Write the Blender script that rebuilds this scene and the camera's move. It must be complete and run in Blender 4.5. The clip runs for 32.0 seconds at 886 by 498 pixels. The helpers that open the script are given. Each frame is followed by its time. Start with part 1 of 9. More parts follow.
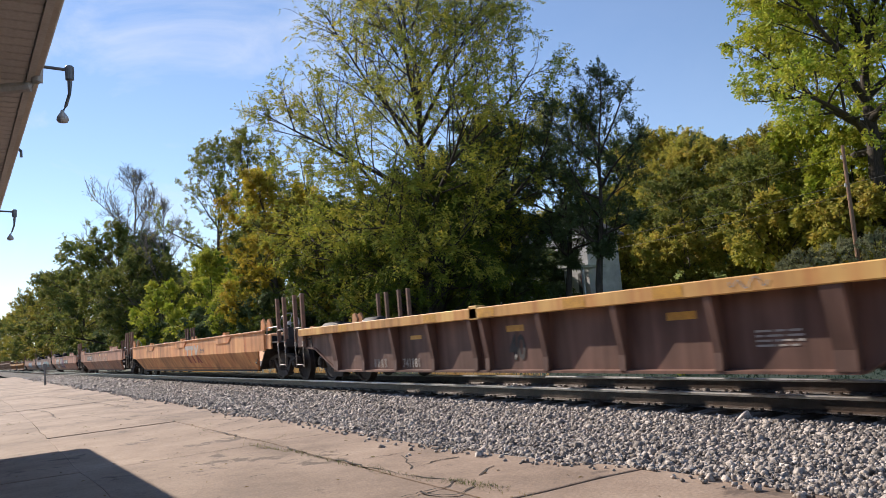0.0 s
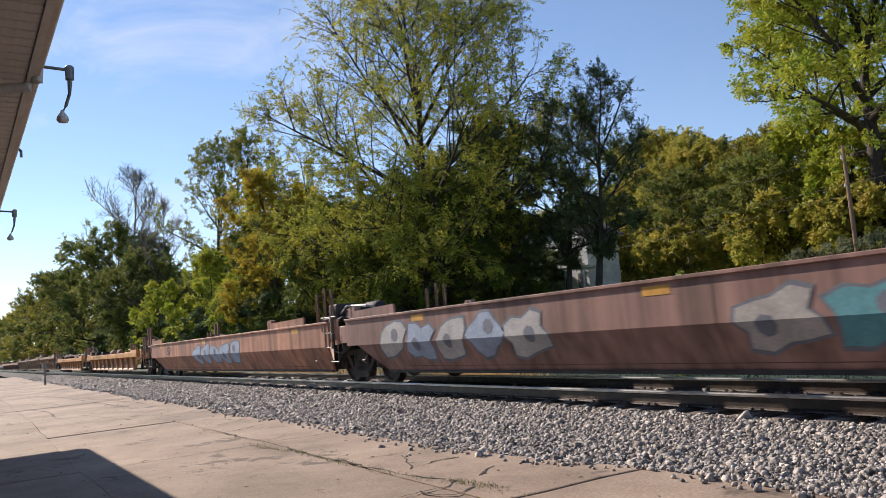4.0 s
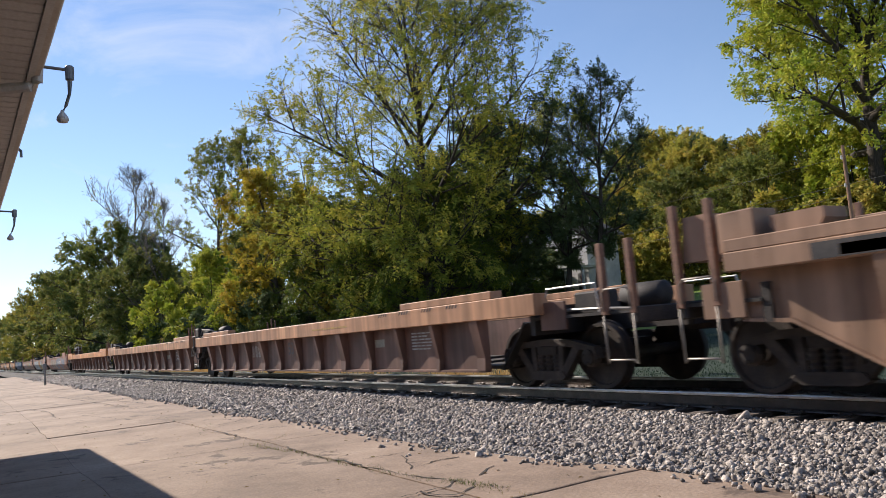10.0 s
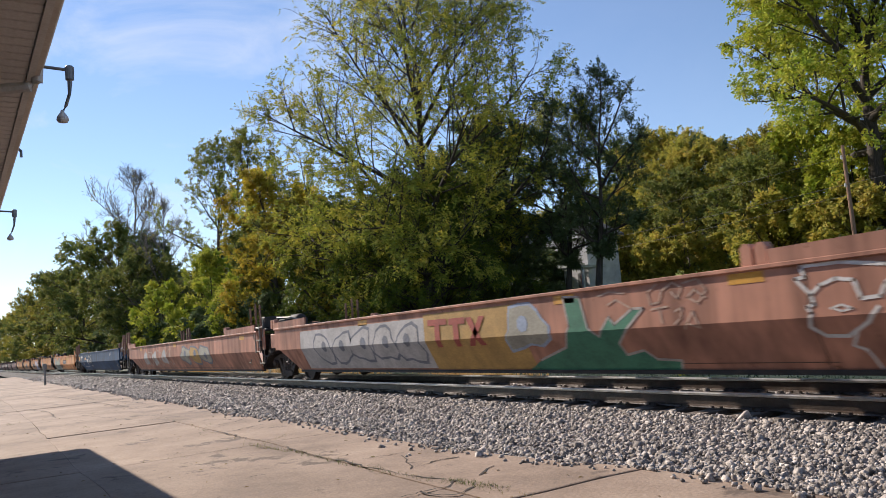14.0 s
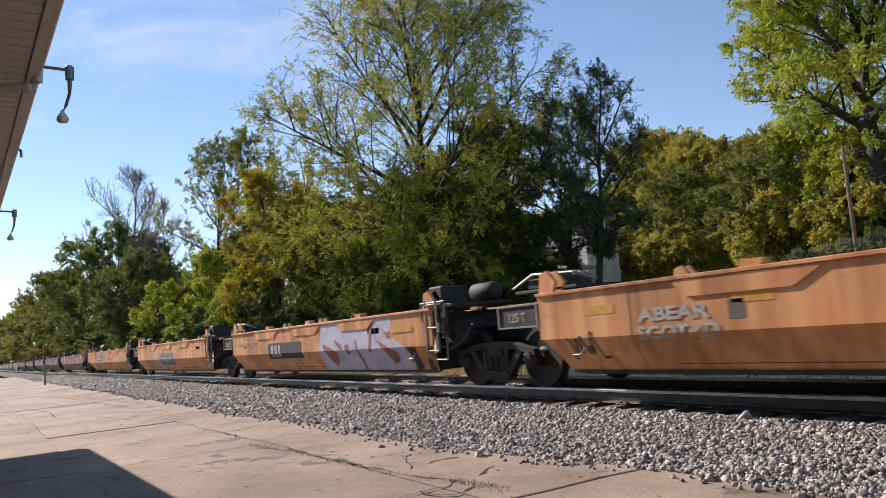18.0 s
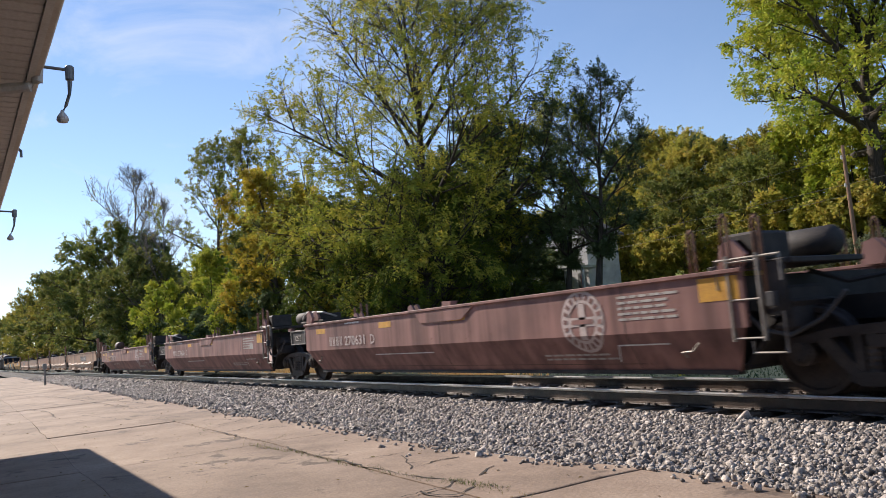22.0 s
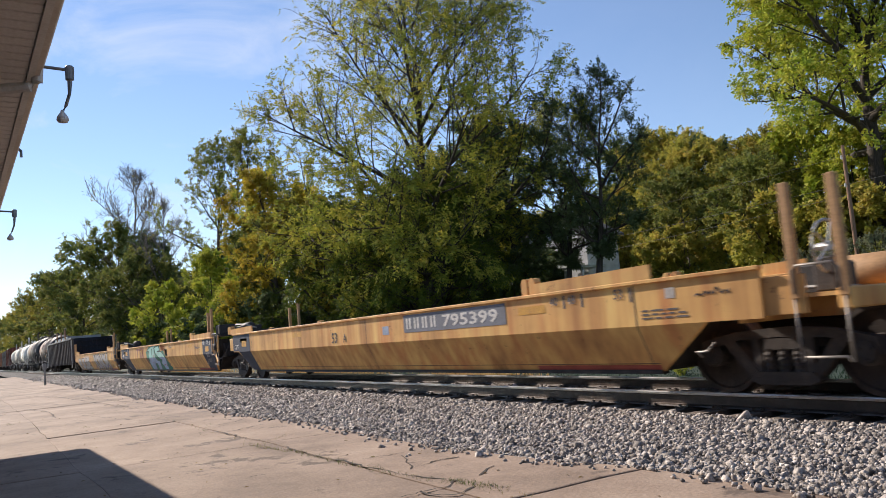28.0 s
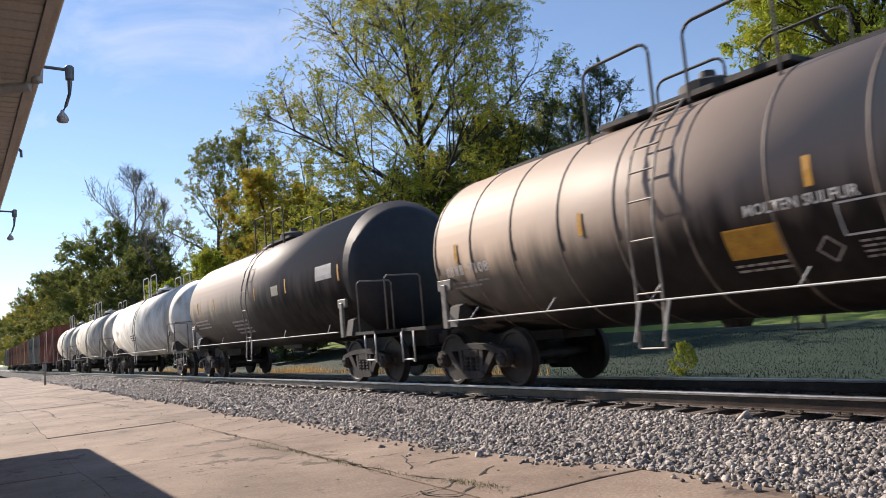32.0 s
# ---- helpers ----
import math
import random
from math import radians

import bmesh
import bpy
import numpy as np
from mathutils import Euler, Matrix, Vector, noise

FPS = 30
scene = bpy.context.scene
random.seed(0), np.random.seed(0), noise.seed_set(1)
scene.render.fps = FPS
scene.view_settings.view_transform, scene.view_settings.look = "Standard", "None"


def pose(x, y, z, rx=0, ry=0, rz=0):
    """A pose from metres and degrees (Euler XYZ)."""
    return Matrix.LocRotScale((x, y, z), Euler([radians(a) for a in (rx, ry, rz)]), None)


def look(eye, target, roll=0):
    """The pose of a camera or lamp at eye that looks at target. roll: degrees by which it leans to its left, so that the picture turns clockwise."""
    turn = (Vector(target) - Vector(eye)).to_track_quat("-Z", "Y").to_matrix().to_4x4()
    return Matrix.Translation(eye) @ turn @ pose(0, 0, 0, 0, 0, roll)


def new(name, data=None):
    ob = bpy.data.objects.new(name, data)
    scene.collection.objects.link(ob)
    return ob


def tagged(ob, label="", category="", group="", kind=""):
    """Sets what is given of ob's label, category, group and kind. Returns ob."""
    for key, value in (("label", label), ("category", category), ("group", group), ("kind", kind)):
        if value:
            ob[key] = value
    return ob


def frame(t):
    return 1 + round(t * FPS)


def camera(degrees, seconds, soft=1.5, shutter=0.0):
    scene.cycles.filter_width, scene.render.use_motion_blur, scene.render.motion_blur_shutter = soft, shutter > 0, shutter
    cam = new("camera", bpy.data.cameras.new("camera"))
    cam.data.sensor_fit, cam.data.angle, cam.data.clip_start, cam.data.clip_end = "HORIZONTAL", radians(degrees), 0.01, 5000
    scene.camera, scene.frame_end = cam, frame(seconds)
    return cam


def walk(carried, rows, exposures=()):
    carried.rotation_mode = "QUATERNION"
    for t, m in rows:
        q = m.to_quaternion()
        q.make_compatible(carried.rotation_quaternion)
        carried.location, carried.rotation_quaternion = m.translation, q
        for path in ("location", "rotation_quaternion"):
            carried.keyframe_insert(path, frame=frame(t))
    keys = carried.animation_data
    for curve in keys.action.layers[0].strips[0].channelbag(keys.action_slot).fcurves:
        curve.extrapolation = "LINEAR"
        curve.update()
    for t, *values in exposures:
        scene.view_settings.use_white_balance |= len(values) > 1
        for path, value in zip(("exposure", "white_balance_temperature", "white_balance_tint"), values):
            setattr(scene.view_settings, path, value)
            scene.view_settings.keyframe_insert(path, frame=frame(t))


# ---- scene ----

# ---------------------------------------------------------------- camera
# x runs along the track (the train goes towards +x), y away from the platform, z = 0 is the top of the rails.
cam = camera(60.11, 32.0, soft=0.5, shutter=0.08)
EYE, AIM, LEAN = (0.0, -8.183, 1.002), (-16.835, 2.414, 3.073), -4.85
walk(cam, [(0.0, look(EYE, AIM, LEAN)), (32.0, look(EYE, AIM, LEAN))], exposures=[(0.0, 0.47, 6600, 16.0), (32.0, 0.47, 6600, 16.0)])

# ---------------------------------------------------------------- sky and sun
SUN = Vector((-1.0, -0.235, 0.62)).normalized()
world = bpy.data.worlds.new("sky")
scene.world = world
world.use_nodes = True
wn, wl = world.node_tree.nodes, world.node_tree.links
wn.clear()
w_out, w_bg, w_sky = wn.new("ShaderNodeOutputWorld"), wn.new("ShaderNodeBackground"), wn.new("ShaderNodeTexSky")
w_sky.sky_type, w_sky.sun_disc = "NISHITA", False
w_sky.sun_elevation = math.asin(SUN.z)
w_sky.sun_rotation = math.atan2(SUN.x, SUN.y)
w_sky.altitude, w_sky.air_density, w_sky.dust_density, w_sky.ozone_density = 300, 1.0, 0.0, 3.2
w_geo, w_map, w_noise, w_ramp, w_mix = (wn.new(k) for k in ("ShaderNodeTexCoord", "ShaderNodeMapping", "ShaderNodeTexNoise", "ShaderNodeValToRGB", "ShaderNodeMixRGB"))
w_map.inputs["Scale"].default_value = (1.1, 2.6, 4.2)
w_map.inputs["Rotation"].default_value = (0.35, 0.1, 0.5)
w_noise.inputs["Scale"].default_value, w_noise.inputs["Detail"].default_value = 1.6, 9
w_noise.inputs["Roughness"].default_value, w_noise.inputs["Distortion"].default_value = 0.62, 0.6
w_ramp.color_ramp.elements[0].position, w_ramp.color_ramp.elements[0].color = 0.49, (0, 0, 0, 1)
w_ramp.color_ramp.elements[1].position, w_ramp.color_ramp.elements[1].color = 0.74, (0.6, 0.6, 0.6, 1)
w_mix.inputs["Color2"].default_value = (5.4, 6.0, 6.9, 1)
wl.new(w_geo.outputs["Generated"], w_map.inputs["Vector"])
wl.new(w_map.outputs["Vector"], w_noise.inputs["Vector"])
wl.new(w_noise.outputs["Fac"], w_ramp.inputs["Fac"])
# the high thin cloud lies towards the sun
w_split, w_gate, w_mul = wn.new("ShaderNodeSeparateXYZ"), wn.new("ShaderNodeMapRange"), wn.new("ShaderNodeMath")
w_gate.interpolation_type = "SMOOTHSTEP"
w_gate.inputs["From Min"].default_value, w_gate.inputs["From Max"].default_value = -0.66, -0.95
w_gate.inputs["To Min"].default_value, w_gate.inputs["To Max"].default_value = 0.06, 1.0
w_mul.operation = "MULTIPLY"
wl.new(w_geo.outputs["Generated"], w_split.inputs["Vector"])
wl.new(w_split.outputs["X"], w_gate.inputs["Value"])
wl.new(w_ramp.outputs["Color"], w_mul.inputs[0])
wl.new(w_gate.outputs["Result"], w_mul.inputs[1])
wl.new(w_mul.outputs["Value"], w_mix.inputs["Fac"])
wl.new(w_sky.outputs["Color"], w_mix.inputs["Color1"])
w_sat = wn.new("ShaderNodeHueSaturation")
w_sat.inputs["Saturation"].default_value = 0.97
wl.new(w_mix.outputs["Color"], w_sat.inputs["Color"])
wl.new(w_sat.outputs["Color"], w_bg.inputs["Color"])
w_bg.inputs["Strength"].default_value = 0.112
wl.new(w_bg.outputs["Background"], w_out.inputs["Surface"])

sun = new("sun", bpy.data.lights.new("sun", "SUN"))
sun.data.energy, sun.data.angle, sun.data.color = 5.0, radians(0.53), (1.0, 0.92, 0.79)
sun.matrix_world = look((0, 0, 40), Vector((0, 0, 40)) - SUN)


# ---------------------------------------------------------------- materials
def material(name, rough=0.7, metal=0.0):
    m = bpy.data.materials.new(name)
    m.use_nodes = True
    b = m.node_tree.nodes["Principled BSDF"]
    b.inputs["Roughness"].default_value, b.inputs["Metallic"].default_value = rough, metal
    return m, m.node_tree.nodes, m.node_tree.links, b


def surface(name, base, dark, light=None, scale=2.0, fine=40.0, rough=0.7, metal=0.0, bump=0.2, stretch=(1, 1, 1), vary=0.0, spots=None, spot_at=0.62, random_from="object"):
    """A worn surface: three colours mixed by coarse and fine noise, fine relief, and some change from piece to piece."""
    m, n, l, b = material(name, rough, metal)
    tc, mp, a, f, r, mix = (n.new(k) for k in ("ShaderNodeTexCoord", "ShaderNodeMapping", "ShaderNodeTexNoise", "ShaderNodeTexNoise", "ShaderNodeValToRGB", "ShaderNodeMixRGB"))
    mp.inputs["Scale"].default_value = stretch
    a.inputs["Scale"].default_value, a.inputs["Detail"].default_value, a.inputs["Roughness"].default_value = scale, 7, 0.65
    f.inputs["Scale"].default_value, f.inputs["Detail"].default_value = fine, 4
    l.new(tc.outputs["Object"], mp.inputs["Vector"])
    l.new(mp.outputs["Vector"], a.inputs["Vector"])
    l.new(tc.outputs["Object"], f.inputs["Vector"])
    r.color_ramp.elements[0].position, r.color_ramp.elements[0].color = 0.30, (*dark, 1)
    r.color_ramp.elements[1].position, r.color_ramp.elements[1].color = 0.52, (*base, 1)
    e = r.color_ramp.elements.new(0.75)
    e.color = (*(light or [min(1, 1.25 * c) for c in base]), 1)
    l.new(a.outputs["Fac"], r.inputs["Fac"])
    mix.blend_type = "OVERLAY"
    mix.inputs["Fac"].default_value = 0.35
    l.new(r.outputs["Color"], mix.inputs["Color1"])
    l.new(f.outputs["Fac"], mix.inputs["Color2"])
    colour = mix.outputs["Color"]
    if spots:
        s, sr, sm = n.new("ShaderNodeTexNoise"), n.new("ShaderNodeValToRGB"), n.new("ShaderNodeMixRGB")
        s.inputs["Scale"].default_value, s.inputs["Detail"].default_value, s.inputs["Roughness"].default_value = scale * 2.3, 8, 0.75
        l.new(mp.outputs["Vector"], s.inputs["Vector"])
        sr.color_ramp.elements[0].position, sr.color_ramp.elements[1].position = spot_at, spot_at + 0.06
        l.new(s.outputs["Fac"], sr.inputs["Fac"])
        l.new(sr.outputs["Color"], sm.inputs["Fac"])
        l.new(colour, sm.inputs["Color1"])
        sm.inputs["Color2"].default_value = (*spots, 1)
        colour = sm.outputs["Color"]
    if vary:
        h, mr = n.new("ShaderNodeHueSaturation"), n.new("ShaderNodeMapRange")
        if random_from == "object":
            src = n.new("ShaderNodeObjectInfo").outputs["Random"]
        else:
            src = n.new("ShaderNodeNewGeometry").outputs["Random Per Island"]
        mr.inputs["To Min"].default_value, mr.inputs["To Max"].default_value = 1 - vary, 1 + vary
        l.new(src, mr.inputs["Value"])
        l.new(mr.outputs["Result"], h.inputs["Value"])
        l.new(colour, h.inputs["Color"])
        colour = h.outputs["Color"]
    l.new(colour, b.inputs["Base Color"])
    if bump:
        bp = n.new("ShaderNodeBump")
        bp.inputs["Strength"].default_value, bp.inputs["Distance"].default_value = bump, 0.02
        l.new(f.outputs["Fac"], bp.inputs["Height"])
        l.new(bp.outputs["Normal"], b.inputs["Normal"])
    return m


def car_paint(name, base, dirt, rust=(0.13, 0.055, 0.03), wear=0.6, rough=0.6):
    """Old sun-bleached car paint: large faded areas, streaks that run down, rust spots and road dirt near the bottom edge."""
    m, n, l, b = material(name, rough)
    b.inputs["Specular IOR Level"].default_value = 0.22
    tc, mp, a, st, fine, r1, r2, m1, m2, m3 = (n.new(k) for k in ("ShaderNodeTexCoord", "ShaderNodeMapping", "ShaderNodeTexNoise", "ShaderNodeTexNoise", "ShaderNodeTexNoise", "ShaderNodeValToRGB", "ShaderNodeValToRGB", "ShaderNodeMixRGB", "ShaderNodeMixRGB", "ShaderNodeMixRGB"))
    l.new(tc.outputs["Object"], mp.inputs["Vector"])
    mp.inputs["Scale"].default_value = (5.0, 5.0, 0.35)
    a.inputs["Scale"].default_value, a.inputs["Detail"].default_value = 0.9, 6
    st.inputs["Scale"].default_value, st.inputs["Detail"].default_value = 1.0, 5
    fine.inputs["Scale"].default_value, fine.inputs["Detail"].default_value = 5.0, 10
    fine.inputs["Roughness"].default_value = 0.75
    l.new(tc.outputs["Object"], a.inputs["Vector"])
    l.new(mp.outputs["Vector"], st.inputs["Vector"])
    l.new(tc.outputs["Object"], fine.inputs["Vector"])
    r1.color_ramp.elements[0].position, r1.color_ramp.elements[0].color = 0.34, (*[1.08 * c for c in dirt], 1)
    r1.color_ramp.elements[1].position, r1.color_ramp.elements[1].color = 0.62, (*[min(0.8, 1.22 * c) for c in base], 1)
    l.new(a.outputs["Fac"], r1.inputs["Fac"])
    m1.blend_type, m1.inputs["Fac"].default_value = "OVERLAY", 0.85
    l.new(r1.outputs["Color"], m1.inputs["Color1"])
    l.new(st.outputs["Fac"], m1.inputs["Color2"])
    r2.color_ramp.elements[0].position, r2.color_ramp.elements[1].position = wear, wear + 0.09
    l.new(fine.outputs["Fac"], r2.inputs["Fac"])
    l.new(r2.outputs["Color"], m2.inputs["Fac"])
    l.new(m1.outputs["Color"], m2.inputs["Color1"])
    m2.inputs["Color2"].default_value = (*rust, 1)
    h, mr, oi = n.new("ShaderNodeHueSaturation"), n.new("ShaderNodeMapRange"), n.new("ShaderNodeObjectInfo")
    mr.inputs["To Min"].default_value, mr.inputs["To Max"].default_value = 0.93, 1.07
    l.new(oi.outputs["Random"], mr.inputs["Value"])
    l.new(mr.outputs["Result"], h.inputs["Value"])
    l.new(m2.outputs["Color"], h.inputs["Color"])
    l.new(h.outputs["Color"], b.inputs["Base Color"])
    bp = n.new("ShaderNodeBump")
    bp.inputs["Strength"].default_value, bp.inputs["Distance"].default_value = 0.12, 0.02
    l.new(fine.outputs["Fac"], bp.inputs["Height"])
    l.new(bp.outputs["Normal"], b.inputs["Normal"])
    return m


def leaf_material(name, stops, spread=0.3):
    """Leaves: colour from leaf to leaf along the given stops, light shining through."""
    m, n, l, b = material(name, 0.7)
    b.inputs["Specular IOR Level"].default_value = 0.25
    g, r, oi, h, mr, tr, mx = (n.new(k) for k in ("ShaderNodeNewGeometry", "ShaderNodeValToRGB", "ShaderNodeObjectInfo", "ShaderNodeHueSaturation", "ShaderNodeMapRange", "ShaderNodeBsdfTranslucent", "ShaderNodeMixShader"))
    r.color_ramp.elements[0].color = (*stops[0], 1)
    r.color_ramp.elements[1].color = (*stops[-1], 1)
    for i, c in enumerate(stops[1:-1]):
        r.color_ramp.elements.new((i + 1) / (len(stops) - 1)).color = (*c, 1)
    tc, nz, sh, ad = (n.new(k) for k in ("ShaderNodeTexCoord", "ShaderNodeTexNoise", "ShaderNodeMapRange", "ShaderNodeMath"))
    nz.inputs["Scale"].default_value, nz.inputs["Detail"].default_value = 0.5, 3
    l.new(tc.outputs["Object"], nz.inputs["Vector"])
    sh.inputs["From Min"].default_value, sh.inputs["From Max"].default_value, sh.inputs["To Max"].default_value = 0.3, 0.7, 0.55
    l.new(nz.outputs["Fac"], sh.inputs["Value"])
    ad.operation, ad.inputs[1].default_value = "MULTIPLY_ADD", 0.45
    l.new(g.outputs["Random Per Island"], ad.inputs[0])
    l.new(sh.outputs["Result"], ad.inputs[2])
    l.new(ad.outputs["Value"], r.inputs["Fac"])
    mr.inputs["To Min"].default_value, mr.inputs["To Max"].default_value = 1 - spread, 1 + spread
    l.new(oi.outputs["Random"], mr.inputs["Value"])
    l.new(mr.outputs["Result"], h.inputs["Value"])
    l.new(r.outputs["Color"], h.inputs["Color"])
    l.new(h.outputs["Color"], b.inputs["Base Color"])
    l.new(h.outputs["Color"], tr.inputs["Color"])
    mx.inputs["Fac"].default_value = 0.36
    l.new(b.outputs["BSDF"], mx.inputs[1])
    l.new(tr.outputs["BSDF"], mx.inputs[2])
    l.new(mx.outputs["Shader"], n["Material Output"].inputs["Surface"])
    return m


M = {}
M["asphalt_dirt"] = surface("packed_dirt", (0.16, 0.13, 0.10), (0.08, 0.065, 0.05), scale=0.8, fine=60, rough=0.95, bump=0.4)
# Ground in two tones: sunlit brightness in the lawn, shade in the grass.
M["sunlit_lawn_ground"] = surface("sunlit_lawn_ground", (0.15, 0.21, 0.03), (0.09, 0.14, 0.022), (0.22, 0.26, 0.045), scale=0.35, fine=25, rough=0.9, bump=0.6)
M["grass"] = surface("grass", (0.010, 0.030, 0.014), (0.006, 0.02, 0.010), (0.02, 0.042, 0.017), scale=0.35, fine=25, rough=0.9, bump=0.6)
M["concrete"] = surface("old_concrete", (0.295, 0.212, 0.152), (0.16, 0.112, 0.078), (0.40, 0.30, 0.22), scale=0.7, fine=38, rough=0.9, bump=0.35, vary=0.07, spots=(0.13, 0.092, 0.066), spot_at=0.58)
# The bed is near black, painting shade into the gaps between the stones.
M["ballast_bed"] = surface("ballast_bed", (0.05, 0.047, 0.045), (0.02, 0.02, 0.02), (0.13, 0.125, 0.12), scale=14, fine=45, rough=0.95, bump=1.0)
M["stone"] = surface("crushed_stone", (0.34, 0.30, 0.265), (0.13, 0.115, 0.10), (0.60, 0.545, 0.49), scale=16, fine=90, rough=0.85, bump=0.5, vary=0.6, random_from="island")
M["tie"] = surface("weathered_tie_wood", (0.13, 0.10, 0.08), (0.055, 0.043, 0.034), (0.24, 0.19, 0.155), scale=3, fine=50, rough=0.9, stretch=(8, 0.6, 8), bump=0.5, vary=0.3)
M["rail_side"] = surface("rusty_rail", (0.06, 0.04, 0.029), (0.03, 0.02, 0.015), (0.13, 0.092, 0.07), scale=5, fine=70, rough=0.42, bump=0.3)
M["rail_head"] = surface("polished_rail_head", (0.45, 0.43, 0.41), (0.3, 0.28, 0.26), scale=6, fine=80, rough=0.35, metal=0.9, bump=0.05)
M["bark"] = surface("bark", (0.055, 0.043, 0.034), (0.025, 0.02, 0.016), (0.10, 0.08, 0.064), scale=4, fine=22, rough=0.95, stretch=(3, 3, 0.5), bump=0.8)
M["soffit"] = surface("painted_soffit", (0.66, 0.63, 0.59), (0.56, 0.53, 0.49), scale=1.5, fine=50, rough=0.6, bump=0.06)
M["fascia"] = surface("weathered_fascia", (0.66, 0.60, 0.53), (0.52, 0.46, 0.40), scale=2, fine=40, rough=0.6, bump=0.08)
M["shingle"] = surface("dark_shingles", (0.07, 0.068, 0.066), (0.04, 0.04, 0.04), scale=3, fine=60, rough=0.95, bump=0.4)
M["brick_wall"] = surface("painted_brick", (0.22, 0.12, 0.09), (0.15, 0.08, 0.06), scale=3, fine=30, rough=0.85, bump=0.4)
M["grey_metal"] = surface("grey_conduit", (0.22, 0.215, 0.21), (0.12, 0.12, 0.12), scale=6, fine=60, rough=0.5, metal=0.4, bump=0.05)
M["shade_metal"] = surface("enamel_lamp_shade", (0.62, 0.58, 0.54), (0.5, 0.46, 0.43), scale=5, fine=50, rough=0.45, bump=0.05)
M["bulb"] = surface("clear_bulb_glass", (0.7, 0.68, 0.62), (0.6, 0.58, 0.52), rough=0.15, bump=0)
M["cast_iron"] = surface("truck_cast_steel", (0.040, 0.030, 0.024), (0.015, 0.012, 0.01), (0.09, 0.068, 0.054), scale=3.5, fine=40, rough=0.8, bump=0.3, vary=0.25)
M["wheel"] = surface("wheel_steel", (0.04, 0.029, 0.024), (0.018, 0.014, 0.012), (0.08, 0.058, 0.046), scale=4, fine=40, rough=0.65, metal=0.2, bump=0.2)
M["tread"] = surface("polished_wheel_tread", (0.40, 0.38, 0.36), (0.25, 0.23, 0.21), scale=5, fine=60, rough=0.35, metal=0.9, bump=0)
M["dark_steel"] = surface("grimy_dark_steel", (0.032, 0.026, 0.023), (0.013, 0.012, 0.011), (0.07, 0.054, 0.044), scale=3, fine=40, rough=0.75, bump=0.25, vary=0.2)
M["galv"] = surface("galvanised_steel", (0.46, 0.45, 0.43), (0.30, 0.28, 0.26), scale=5, fine=60, rough=0.45, metal=0.5, bump=0.05)
M["white"] = surface("white_stencil", (0.66, 0.64, 0.60), (0.48, 0.46, 0.43), scale=6, fine=60, rough=0.7, bump=0)
M["black"] = surface("black_stencil", (0.045, 0.042, 0.042), (0.02, 0.02, 0.02), (0.09, 0.08, 0.075), scale=5, fine=60, rough=0.7, bump=0)
M["decal"] = surface("yellow_reflective_decal", (0.62, 0.31, 0.035), (0.48, 0.22, 0.03), scale=7, fine=60, rough=0.5, bump=0)
M["red"] = surface("red_paint", (0.42, 0.06, 0.04), (0.24, 0.035, 0.025), scale=5, fine=40, rough=0.55, bump=0.05)
M["wood_stake"] = surface("split_timber_stake", (0.26, 0.15, 0.085), (0.14, 0.08, 0.045), scale=5, fine=40, rough=0.85, bump=0.3)

PAINT = {}
for key, base, dirt in (
    ("tan", (0.60, 0.275, 0.115), (0.44, 0.20, 0.088)),
    ("orange", (0.54, 0.27, 0.095), (0.40, 0.19, 0.075)),
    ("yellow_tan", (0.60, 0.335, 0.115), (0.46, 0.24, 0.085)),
    ("brown", (0.38, 0.185, 0.115), (0.26, 0.13, 0.088)),
    ("red_brown", (0.37, 0.18, 0.12), (0.26, 0.13, 0.09)),
    ("purple_brown", (0.26, 0.15, 0.12), (0.18, 0.11, 0.09)),
    ("grey_brown", (0.32, 0.235, 0.19), (0.22, 0.16, 0.13)),
    ("dust_tan", (0.31, 0.195, 0.13), (0.22, 0.14, 0.098)),
    ("maroon", (0.24, 0.125, 0.105), (0.17, 0.09, 0.078)),
    ("navy", (0.022, 0.055, 0.115), (0.016, 0.036, 0.07)),
    ("gondola_black", (0.022, 0.022, 0.029), (0.012, 0.012, 0.017)),
    ("tank_white", (0.66, 0.64, 0.60), (0.46, 0.43, 0.38)),
    ("tank_cream", (0.50, 0.47, 0.41), (0.34, 0.31, 0.26)),
    ("boxcar_red", (0.19, 0.062, 0.045), (0.11, 0.042, 0.034)),
    ("hopper_grey", (0.20, 0.18, 0.16), (0.12, 0.105, 0.09)),
    ("boxcar_rust", (0.30, 0.135, 0.07), (0.19, 0.085, 0.05)),
):
    PAINT[key] = car_paint("faded_" + key + "_car_paint", base, dirt, wear=0.61)


